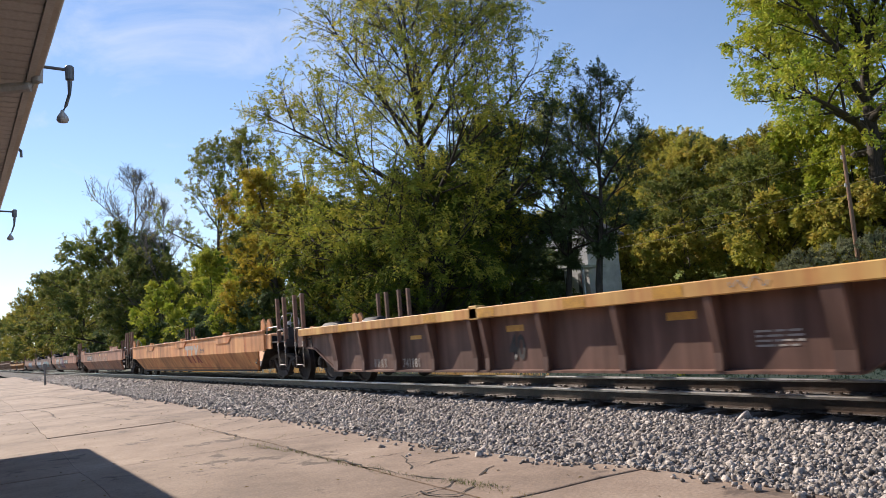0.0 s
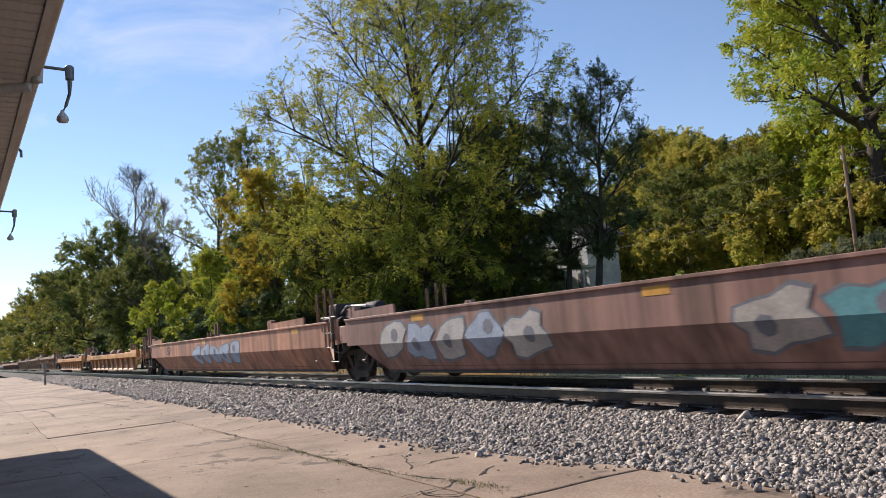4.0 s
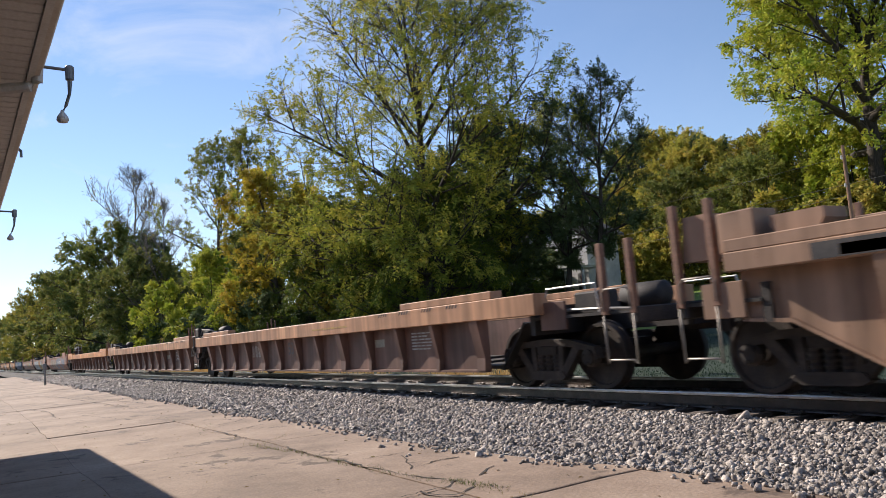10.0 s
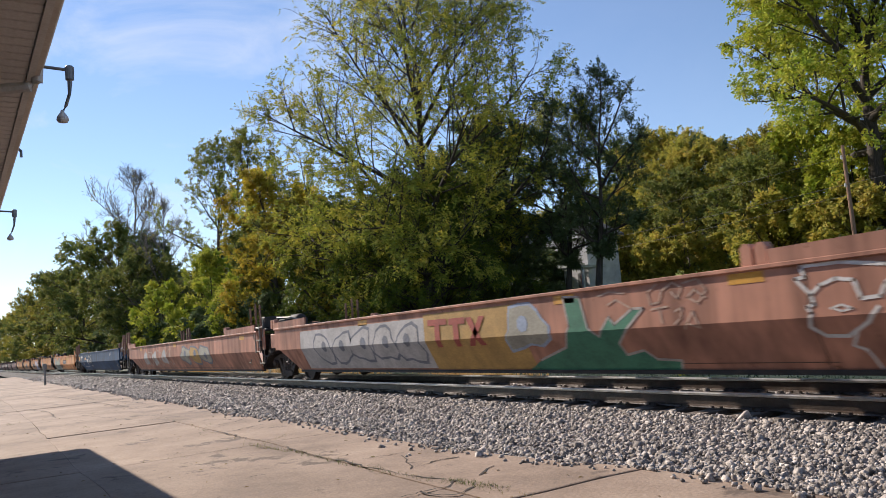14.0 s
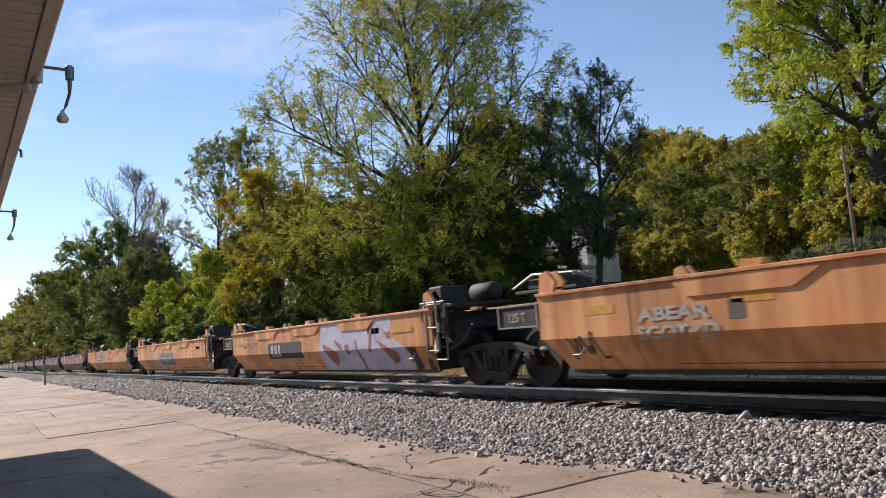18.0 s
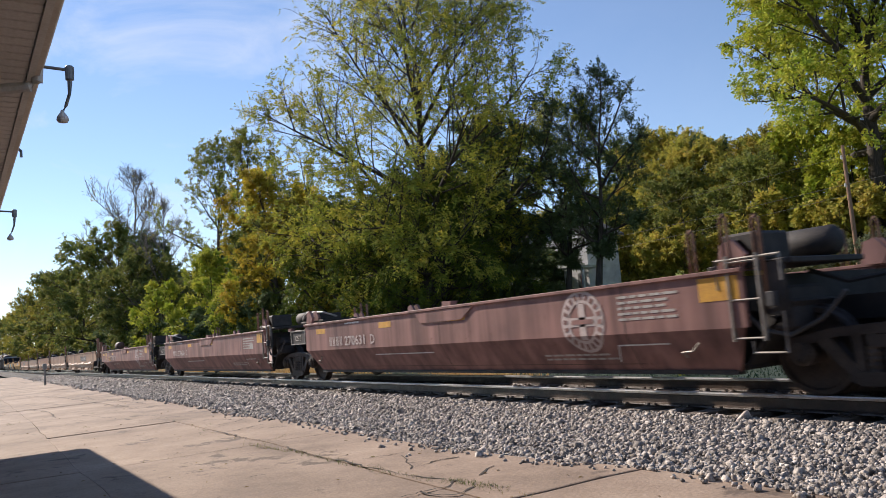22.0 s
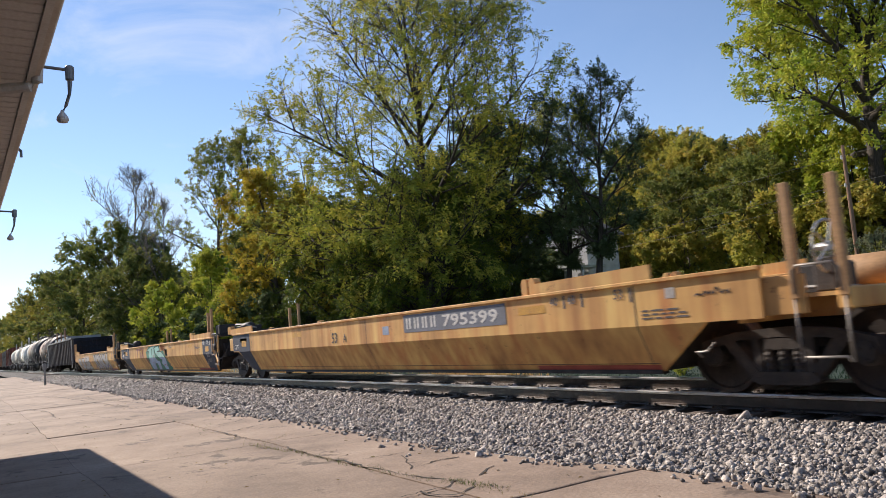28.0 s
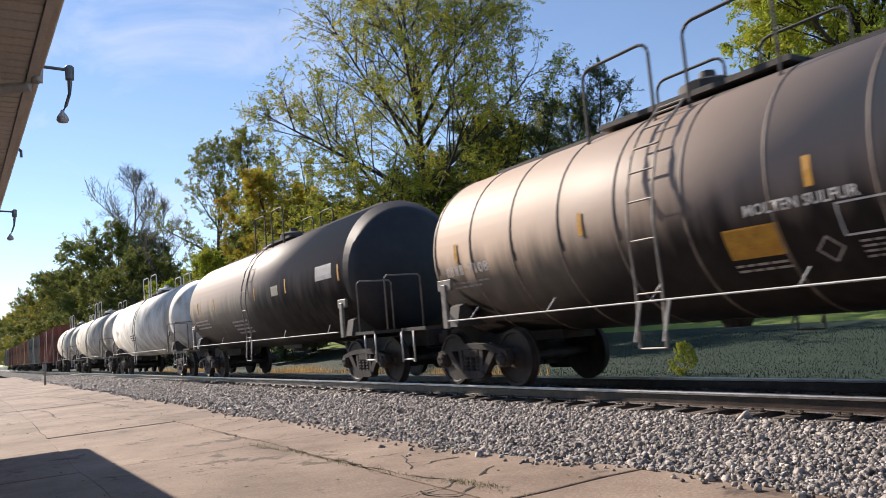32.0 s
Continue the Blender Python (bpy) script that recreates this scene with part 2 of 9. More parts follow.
def dusty_lit_top_paint(name, base, dirt, dust, z0, z1):
    """Black tank paint whose upper half has streaky pale dust plus painted sunlit tone."""
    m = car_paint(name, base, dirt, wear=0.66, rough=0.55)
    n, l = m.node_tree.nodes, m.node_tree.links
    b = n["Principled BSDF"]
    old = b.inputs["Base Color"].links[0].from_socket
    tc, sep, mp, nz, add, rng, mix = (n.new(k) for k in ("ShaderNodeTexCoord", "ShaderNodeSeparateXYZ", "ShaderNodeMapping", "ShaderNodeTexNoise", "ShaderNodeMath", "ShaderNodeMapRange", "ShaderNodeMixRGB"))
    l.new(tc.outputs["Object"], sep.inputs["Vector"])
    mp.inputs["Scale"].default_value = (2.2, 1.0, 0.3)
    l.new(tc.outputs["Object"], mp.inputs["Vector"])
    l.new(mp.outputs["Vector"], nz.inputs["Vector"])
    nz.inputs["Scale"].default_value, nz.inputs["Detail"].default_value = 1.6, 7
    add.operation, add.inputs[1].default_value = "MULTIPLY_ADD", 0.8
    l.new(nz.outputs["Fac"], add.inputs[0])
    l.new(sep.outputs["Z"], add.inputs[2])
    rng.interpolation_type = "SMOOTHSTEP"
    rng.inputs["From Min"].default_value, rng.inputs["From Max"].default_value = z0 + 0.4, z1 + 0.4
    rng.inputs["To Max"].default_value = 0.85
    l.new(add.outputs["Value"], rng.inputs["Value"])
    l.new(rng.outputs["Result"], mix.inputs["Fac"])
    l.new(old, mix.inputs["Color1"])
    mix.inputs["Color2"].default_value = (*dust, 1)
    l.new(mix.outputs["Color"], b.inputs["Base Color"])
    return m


# Pale colour above, black below: dust and the sunlit top in one gradient.
PAINT["tank_dusty_lit"] = dusty_lit_top_paint("dusty_lit_top_tank_paint", (0.028, 0.022, 0.019), (0.018, 0.014, 0.012), (0.43, 0.325, 0.25), 1.65, 2.35)
PAINT["tank_grimy_lit"] = dusty_lit_top_paint("grimy_lit_top_tank_paint", (0.04, 0.034, 0.03), (0.025, 0.02, 0.018), (0.30, 0.235, 0.185), 1.9, 2.7)


# ---------------------------------------------------------------- mesh helpers
def mesh_from(name, verts, faces, mat, smooth=False):
    me = bpy.data.meshes.new(name)
    me.from_pydata([tuple(v) for v in verts], [], [tuple(f) for f in faces])
    for m in (mat if isinstance(mat, (list, tuple)) else [mat]):
        me.materials.append(m)
    if smooth:
        me.polygons.foreach_set("use_smooth", [True] * len(me.polygons))
    me.update()
    return me


def mesh_arrays(name, co, quads, mat):
    """A mesh of quads from numpy arrays."""
    me = bpy.data.meshes.new(name)
    n = len(quads)
    k = quads.shape[1]
    me.vertices.add(len(co))
    me.vertices.foreach_set("co", np.ascontiguousarray(co, dtype=np.float32).ravel())
    me.loops.add(n * k)
    me.loops.foreach_set("vertex_index", np.ascontiguousarray(quads, dtype=np.int32).ravel())
    me.polygons.add(n)
    me.polygons.foreach_set("loop_start", np.arange(0, n * k, k, dtype=np.int32))
    me.polygons.foreach_set("use_smooth", np.zeros(n, dtype=bool))
    me.materials.append(mat)
    me.update(calc_edges=True)
    return me


def bm_mesh(name, bm, mat, smooth=False):
    me = bpy.data.meshes.new(name)
    bmesh.ops.recalc_face_normals(bm, faces=bm.faces)
    bm.to_mesh(me)
    bm.free()
    for m in (mat if isinstance(mat, (list, tuple)) else [mat]):
        me.materials.append(m)
    if smooth:
        for p in me.polygons:
            p.use_smooth = True
    return me


def child(name, me, parent, at=(0, 0, 0), turn=(0, 0, 0), label=""):
    ob = new(name, me)
    ob.parent = parent
    ob.matrix_basis = pose(*at, *turn)
    if label:
        ob["label"] = label
    return ob


def part(name, bm, mat, parent, label="", smooth=False):
    return child(name, bm_mesh(name, bm, mat, smooth), parent, label=label)


def box(bm, x0, x1, y0, y1, z0, z1, bevel=0.0):
    v = [bm.verts.new(c) for c in ((x0, y0, z0), (x1, y0, z0), (x1, y1, z0), (x0, y1, z0), (x0, y0, z1), (x1, y0, z1), (x1, y1, z1), (x0, y1, z1))]
    fs = [bm.faces.new([v[i] for i in q]) for q in ((3, 2, 1, 0), (4, 5, 6, 7), (0, 1, 5, 4), (1, 2, 6, 5), (2, 3, 7, 6), (3, 0, 4, 7))]
    if bevel:
        es = {e for f in fs for e in f.edges}
        bmesh.ops.bevel(bm, geom=list(es), offset=bevel, segments=1, affect="EDGES")
    return bm


def prism(bm, poly, axis, a, b):
    """A polygon in the plane across an axis, drawn out from a to b. axis 0: (y, z), 1: (x, z), 2: (x, y)."""
    def at(p, d):
        return ((d, p[0], p[1]), (p[0], d, p[1]), (p[0], p[1], d))[axis]
    lo, hi = [bm.verts.new(at(p, a)) for p in poly], [bm.verts.new(at(p, b)) for p in poly]
    n = len(poly)
    bm.faces.new(lo)
    bm.faces.new(hi[::-1])
    for i in range(n):
        bm.faces.new((lo[i], lo[(i + 1) % n], hi[(i + 1) % n], hi[i]))
    return bm


def rod(bm, points, r, sides=6):
    """A bar of round section along some points."""
    pts = [Vector(p) for p in points]
    rings = []
    for i, p in enumerate(pts):
        d = (pts[min(i + 1, len(pts) - 1)] - pts[max(i - 1, 0)]).normalized()
        u = d.orthogonal().normalized()
        if abs(d.z) < 0.9:
            u = d.cross(Vector((0, 0, 1))).normalized()
        else:
            u = d.cross(Vector((0, 1, 0))).normalized()
        w = d.cross(u)
        rr = r[i] if isinstance(r, (list, tuple)) else r
        rings.append([bm.verts.new(p + rr * (math.cos(2 * math.pi * k / sides) * u + math.sin(2 * math.pi * k / sides) * w)) for k in range(sides)])
    for a, b in zip(rings, rings[1:]):
        for k in range(sides):
            bm.faces.new((a[k], a[(k + 1) % sides], b[(k + 1) % sides], b[k]))
    bm.faces.new(rings[0])
    bm.faces.new(rings[-1][::-1])
    return bm


def lathe(bm, profile, axis="x", sides=24, centre=(0, 0, 0)):
    """Rings of (along, radius) turned round an axis."""
    rings = []
    for a, r in profile:
        ring = []
        for k in range(sides):
            t = 2 * math.pi * k / sides
            c, s = r * math.cos(t), r * math.sin(t)
            p = {"x": (a, c, s), "y": (c, a, s), "z": (c, s, a)}[axis]
            ring.append(bm.verts.new(Vector(p) + Vector(centre)))
        rings.append(ring)
    for a, b in zip(rings, rings[1:]):
        for k in range(sides):
            bm.faces.new((a[k], a[(k + 1) % sides], b[(k + 1) % sides], b[k]))
    bm.faces.new(rings[0][::-1])
    bm.faces.new(rings[-1])
    return bm


def B():
    return bmesh.new()


# ---------------------------------------------------------------- ground
def hill(x, y):
    """Height of the land: flat by the track, rising gently to the house and then to the wooded hill."""
    z = -0.55
    if y > 7:
        t = min(1.0, (y - 7) / 25)
        z += 2.55 * t * t * (3 - 2 * t)
    if y > 34:
        z += 0.16 * min(y - 34, 45)
    z += 0.25 * noise.noise(Vector((x * 0.03, y * 0.03, 0))) * min(1, max(0, (y - 6) / 20))
    return z


def make_ground():
    xs = [-900, -600, -420] + list(range(-300, -130, 10)) + list(range(-130, 41, 4)) + [60, 90, 140, 220, 350, 600]
    ys = [-600, -300, -150, -80, -40, -20, -12, -4.6, 0, 4, 5.5] + [7 + 1.8 * i for i in range(20)] + [46, 52, 60, 70, 82, 96, 112, 135, 165, 210, 280, 400, 600]
    verts = [(x, y, min(hill(x, y), 70) if y > 0 else -0.55) for y in ys for x in xs]
    w = len(xs)
    faces = [(j * w + i, j * w + i + 1, (j + 1) * w + i + 1, (j + 1) * w + i) for j in range(len(ys) - 1) for i in range(w - 1)]
    me = mesh_from("ground", verts, faces, [M["grass"], M["sunlit_lawn_ground"]], True)
    # Beyond y = 16 the sunlit tone, nearer the track the shaded one.
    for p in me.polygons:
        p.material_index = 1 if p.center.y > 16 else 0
    ob = new("ground", me)
    tagged(ob, "green lawn and rough grass rising to a wooded hill", "ground", kind="structure")


make_ground()


def make_grass():
    """Blades of the lawn and of the tall dry weeds beyond the track."""
    rng = np.random.default_rng(5)
    for name, n, x0, x1, y0, y1, hgt, mat, label in (
        ("ground_cover", 60000, -34, -2, 3.4, 15, 0.04, "cover", "low grass beyond the track, coloured dark as if shaded"),
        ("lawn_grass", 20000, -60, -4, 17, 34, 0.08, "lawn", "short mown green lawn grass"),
        ("dry_weeds", 9000, -62, -16, 2.9, 5.2, 0.40, "dry", "tall dry yellow weeds beside the track"),
    ):
        x, y = rng.uniform(x0, x1, n), rng.uniform(y0, y1, n)
        keep = np.ones(n, bool) if name != "dry_weeds" else (np.sin(x * 0.9) + np.sin(x * 0.37 + 1) + rng.normal(0, 0.5, n) > 0.4)
        x, y = x[keep], y[keep]
        n = len(x)
        z = np.array([hill(a, b) for a, b in zip(x, y)])
        a = rng.uniform(0, 2 * np.pi, n)
        h = hgt * rng.uniform(0.5, 1.4, n)
        w = 0.012 + 0.03 * hgt
        dx, dy = np.cos(a) * w, np.sin(a) * w
        lx, ly = rng.normal(0, 0.35, n) * h, rng.normal(0, 0.35, n) * h
        co = np.stack([np.stack([x - dx, y - dy, z - 0.02], 1), np.stack([x + dx, y + dy, z - 0.02], 1), np.stack([x + lx, y + ly, z + h], 1)], 1).reshape(-1, 3)
        ob = new(name, mesh_arrays(name, co, np.arange(3 * n).reshape(-1, 3), M[mat]))
        tagged(ob, label, "grass", kind="stuff")


# Lawn blades take the sunlit tone, blades by the track the painted shade.
M["lawn"] = leaf_material("sunlit_lawn_blades", [(0.16, 0.26, 0.03), (0.22, 0.33, 0.04), (0.28, 0.36, 0.05)], 0.1)
M["cover"] = leaf_material("shade_dark_grass_leaves", [(0.006, 0.026, 0.014), (0.009, 0.034, 0.017), (0.014, 0.042, 0.017)], 0.1)
M["dry"] = leaf_material("dry_weed_blades", [(0.46, 0.27, 0.10), (0.56, 0.36, 0.15), (0.34, 0.25, 0.08)], 0.1)
make_grass()


# ---------------------------------------------------------------- track
def make_track():
    track = tagged(new("railway_track"), "single railway track with rusty rails on wooden ties in grey ballast", "railway track", kind="structure")
    head = [(-0.037, -0.012), (-0.033, 0.0), (0.033, 0.0), (0.037, -0.012), (0.037, -0.036), (-0.037, -0.036)]
    web = [(-0.034, -0.0365), (0.034, -0.0365), (0.011, -0.05), (0.010, -0.145), (0.07, -0.158), (0.075, -0.172), (-0.075, -0.172), (-0.07, -0.158), (-0.010, -0.145), (-0.011, -0.05)]
    for s in (-1, 1):
        c = 0.7545 * s
        for name, poly, mat in (("rail", web, "rail_side"), ("rail_head", head, "rail_head")):
            bm = B()
            prism(bm, [(y + c, z) for y, z in poly], 0, -420, 80)
            part(name, bm, M[mat], track)
    bm = B()
    box(bm, -0.115, 0.115, -1.32, 1.32, -0.35, -0.178, 0.012)
    tie = bm_mesh("tie", bm, M["tie"])
    bm = B()
    box(bm, -0.09, 0.09, -0.17, 0.17, -0.1795, -0.166, 0.003)
    for sx in (-0.06, 0.06):
        for sy in (-0.1, 0.1):
            box(bm, sx - 0.012, sx + 0.012, sy - 0.014, sy + 0.014, -0.166, -0.145)
    plate = bm_mesh("tie_plate", bm, M["rail_side"])
    rng = random.Random(4)
    for i in range(250):
        x = 4 - 0.5 * i + rng.uniform(-0.02, 0.02)
        child("tie", tie, track, (x, rng.uniform(-0.05, 0.05), rng.uniform(-0.012, 0.004)), (0, 0, rng.uniform(-1.2, 1.2)))
        if i < 80:
            for s in (-1, 1):
                child("tie_plate", plate, track, (x, 0.7545 * s, 0))
    return track


make_track()


def edge_y(x):
    """The ragged near edge of the ballast, where it meets the concrete."""
    return -4.0 + 0.16 * noise.noise(Vector((x * 0.33, 3.1, 0))) + 0.05 * noise.noise(Vector((x * 1.7, 9, 0))) + (0.25 if x > -5.2 else 0) * min(1, (x + 5.2) / 1.0)


def bed_z(y):
    """The ballast's height across the track."""
    if y > 2.0:
        return -0.2 - 0.4 * min(1, (y - 2.0) / 1.2)
    if y < -2.4:
        return -0.215 - 0.03 * min(1, (-2.4 - y) / 1.4)
    return -0.205


def make_ballast():
    ys = [-4.35, -4.0, -3.4, -2.8, -2.2, -1.6, -0.8, 0, 0.8, 1.6, 2.0, 2.4, 2.8, 3.3]
    xs = [-420, -300, -200] + list(range(-120, 30, 3)) + [60, 80]
    verts = [(x, y, bed_z(y) - 0.03 + 0.01 * noise.noise(Vector((x, y, 2)))) for y in ys for x in xs]
    w = len(xs)
    faces = [(j * w + i, j * w + i + 1, (j + 1) * w + i + 1, (j + 1) * w + i) for j in range(len(ys) - 1) for i in range(w - 1)]
    ob = new("ballast_bed", mesh_from("ballast_bed", verts, faces, M["ballast_bed"], True))
    tagged(ob, "bed of crushed grey stone under the railway track", "ballast", kind="structure")
    # loose stones lying on the bed
    rng = np.random.default_rng(11)
    base = np.array([(-1, -1, -1), (1, -1, -1), (1, 1, -1), (-1, 1, -1), (-1, -1, 1), (1, -1, 1), (1, 1, 1), (-1, 1, 1)], float) * 0.5
    quad = np.array([(3, 2, 1, 0), (4, 5, 6, 7), (0, 1, 5, 4), (1, 2, 6, 5), (2, 3, 7, 6), (3, 0, 4, 7)])
    co, fs = [], []
    count = 0
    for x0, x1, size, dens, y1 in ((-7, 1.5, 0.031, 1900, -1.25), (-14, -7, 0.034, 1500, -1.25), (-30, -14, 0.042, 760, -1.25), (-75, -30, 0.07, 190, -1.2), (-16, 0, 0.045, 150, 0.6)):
        n = int((x1 - x0) * 2.95 * dens) if y1 < 0 else int((x1 - x0) * 1.2 * dens)
        x = rng.uniform(x0, x1, n)
        lo = np.array([edge_y(v) for v in x]) if y1 < 0 else np.full(n, -0.62)
        y = lo + (y1 - lo) * rng.uniform(0, 1, n)
        if y1 < 0:
            stray = rng.uniform(0, 1, n) < 0.007
            y[stray] = lo[stray] - np.abs(rng.normal(0, 0.12, stray.sum()))
        z = np.array([bed_z(v) for v in y]) + rng.uniform(-0.02, 0.022, n)
        z = np.where(y < lo, -0.19, z)
        s = size * rng.lognormal(0, 0.3, n)
        shape = rng.uniform(0.5, 1.3, (n, 1, 3)) * s[:, None, None]
        v = (base[None] + rng.uniform(-0.15, 0.15, (n, 8, 3))) * shape
        # pull the top corners in for broken facets
        v[:, 4:, :2] *= rng.uniform(0.55, 0.9, (n, 1, 1))
        v[:, :4, :2] *= rng.uniform(0.65, 1.0, (n, 1, 1))
        ax = rng.normal(0, 1, (n, 3))
        ax /= np.linalg.norm(ax, axis=1, keepdims=True)
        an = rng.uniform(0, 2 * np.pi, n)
        c, sn = np.cos(an)[:, None, None], np.sin(an)[:, None, None]
        k = ax[:, None, :]
        v = v * c + np.cross(np.broadcast_to(k, v.shape), v) * sn + k * (v * k).sum(2, keepdims=True) * (1 - c)
        v += np.stack([x, y, z], 1)[:, None, :]
        co.append(v.reshape(-1, 3))
        fs.append((np.arange(n)[:, None, None] * 8 + quad[None] + count).reshape(-1, 4))
        count += 8 * n
    me = mesh_arrays("ballast_stones", np.concatenate(co), np.concatenate(fs), M["stone"])
    me.polygons.foreach_set("use_smooth", [True] * len(me.polygons))
    ob = new("ballast_stones", me)
    tagged(ob, "loose crushed grey and white ballast stones beside the track", "ballast", kind="stuff")


make_ballast()


# ---------------------------------------------------------------- concrete platform
def make_platform():
    base = tagged(new("platform"), "old cracked tan concrete platform with weeds in its joints", "platform", kind="structure")
    # a gravelly base shows in the open joints
    bm = B()
    box(bm, -92, 14, -16, -3.75, -0.6, -0.235)
    part("base_course", bm, M["asphalt_dirt"], base)
    rng = random.Random(8)
    xs = [-91.0, -82.0, -73.0, -64.0, -55.0, -46.0, -41.2, -36.8, -32.0, -27.6, -23.2, -18.7, -14.0, -9.3, -4.4, 0.6, 5.6, 10.5]
    rows = [-15.5, -12.4, -9.6, -7.1, -5.1, None]

    def wobble(x, y):
        return Vector((x + 0.16 * noise.noise(Vector((x * 0.5, y * 0.9, 1))), y + 0.14 * noise.noise(Vector((x * 0.6, y * 0.7, 5))), 0))

    def line(a, b, n):
        out = []
        for i in range(n):
            p = a.lerp(b, i / n)
            out.append(p + 0.035 * Vector((noise.noise(Vector((p.x * 2.1, p.y * 2.1, 7))), noise.noise(Vector((p.x * 2.3, p.y * 1.9, 3))), 0)))
        return out
    for i in range(len(xs) - 1):
        for j in range(len(rows) - 1):
            def corner(a, b):
                x = xs[a]
                y = rows[b] if rows[b] is not None else edge_y(xs[a]) - 0.02
                return wobble(x, y) if rows[b] is not None else Vector((x, y, 0))
            c = [corner(i, j), corner(i + 1, j), corner(i + 1, j + 1), corner(i, j + 1)]
            outline = []
            for k in range(4):
                a, b = c[k], c[(k + 1) % 4]
                n = 7
                seg = line(a, b, n)
                if k == 2 and rows[j + 1] is None:
                    seg = [Vector((p.x, edge_y(p.x) - 0.01, 0)) for p in seg]
                outline += seg
            mid = sum(outline, Vector((0, 0, 0))) / len(outline)
            cut = 0.003 if rng.random() < 0.7 else 0.006
            pts = []
            for p in outline:
                d = mid - p
                pts.append(p + d.normalized() * cut)
            dz = rng.uniform(-0.008, 0.006)
            bm = B()
            top = [bm.verts.new((p.x, p.y, -0.2 + dz)) for p in pts]
            low = [bm.verts.new((p.x, p.y, -0.32)) for p in outline]
            inn = [bm.verts.new((p.x + (mid.x - p.x) * 0.006, p.y + (mid.y - p.y) * 0.006, -0.2 + dz + 0.004)) for p in pts]
            bm.faces.new(inn)
            for k in range(len(top)):
                q = (k + 1) % len(top)
                bm.faces.new((low[k], low[q], top[q], top[k]))
                bm.faces.new((top[k], top[q], inn[q], inn[k]))
            me = bm_mesh("slab", bm, M["concrete"])
            child("slab", me, base)


make_platform()


# ---------------------------------------------------------------- trees
M["grey_bark"] = surface("grey_bark", (0.17, 0.15, 0.135), (0.09, 0.08, 0.07), (0.26, 0.24, 0.22), scale=4, fine=22, rough=0.95, stretch=(3, 3, 0.5), bump=0.8)
LEAF = {
    "green_gold": leaf_material("walnut_leaves", [(0.13, 0.18, 0.03), (0.24, 0.28, 0.04), (0.42, 0.39, 0.055), (0.58, 0.45, 0.075)], 0.1),
    "yellow": leaf_material("turning_maple_leaves", [(0.238, 0.246, 0.030), (0.391, 0.340, 0.038), (0.476, 0.357, 0.043), (0.442, 0.264, 0.034)], 0.1),
    "bright": leaf_material("locust_leaves", [(0.170, 0.255, 0.028), (0.288, 0.360, 0.038), (0.441, 0.435, 0.054), (0.550, 0.480, 0.071)], 0.1),
    "dark": leaf_material("cedar_foliage", [(0.07, 0.105, 0.05), (0.11, 0.15, 0.065), (0.17, 0.205, 0.085)], 0.12),
    "mid": leaf_material("mixed_green_leaves", [(0.085, 0.123, 0.034), (0.145, 0.183, 0.044), (0.238, 0.246, 0.056), (0.340, 0.281, 0.061)], 0.15),
    "deep": leaf_material("deep_green_leaves", [(0.043, 0.076, 0.012), (0.079, 0.119, 0.017), (0.144, 0.173, 0.022), (0.259, 0.238, 0.030)], 0.12),
    "olive": leaf_material("olive_autumn_leaves", [(0.20, 0.235, 0.045), (0.33, 0.33, 0.058), (0.45, 0.37, 0.07), (0.48, 0.30, 0.07)], 0.15),
    "olive_green": leaf_material("thin_olive_leaves", [(0.136, 0.180, 0.038), (0.220, 0.240, 0.047), (0.339, 0.285, 0.063)], 0.1),
    "grey": leaf_material("grey_green_shrub_leaves", [(0.170, 0.195, 0.110), (0.288, 0.300, 0.173), (0.407, 0.390, 0.236)], 0.1),
}


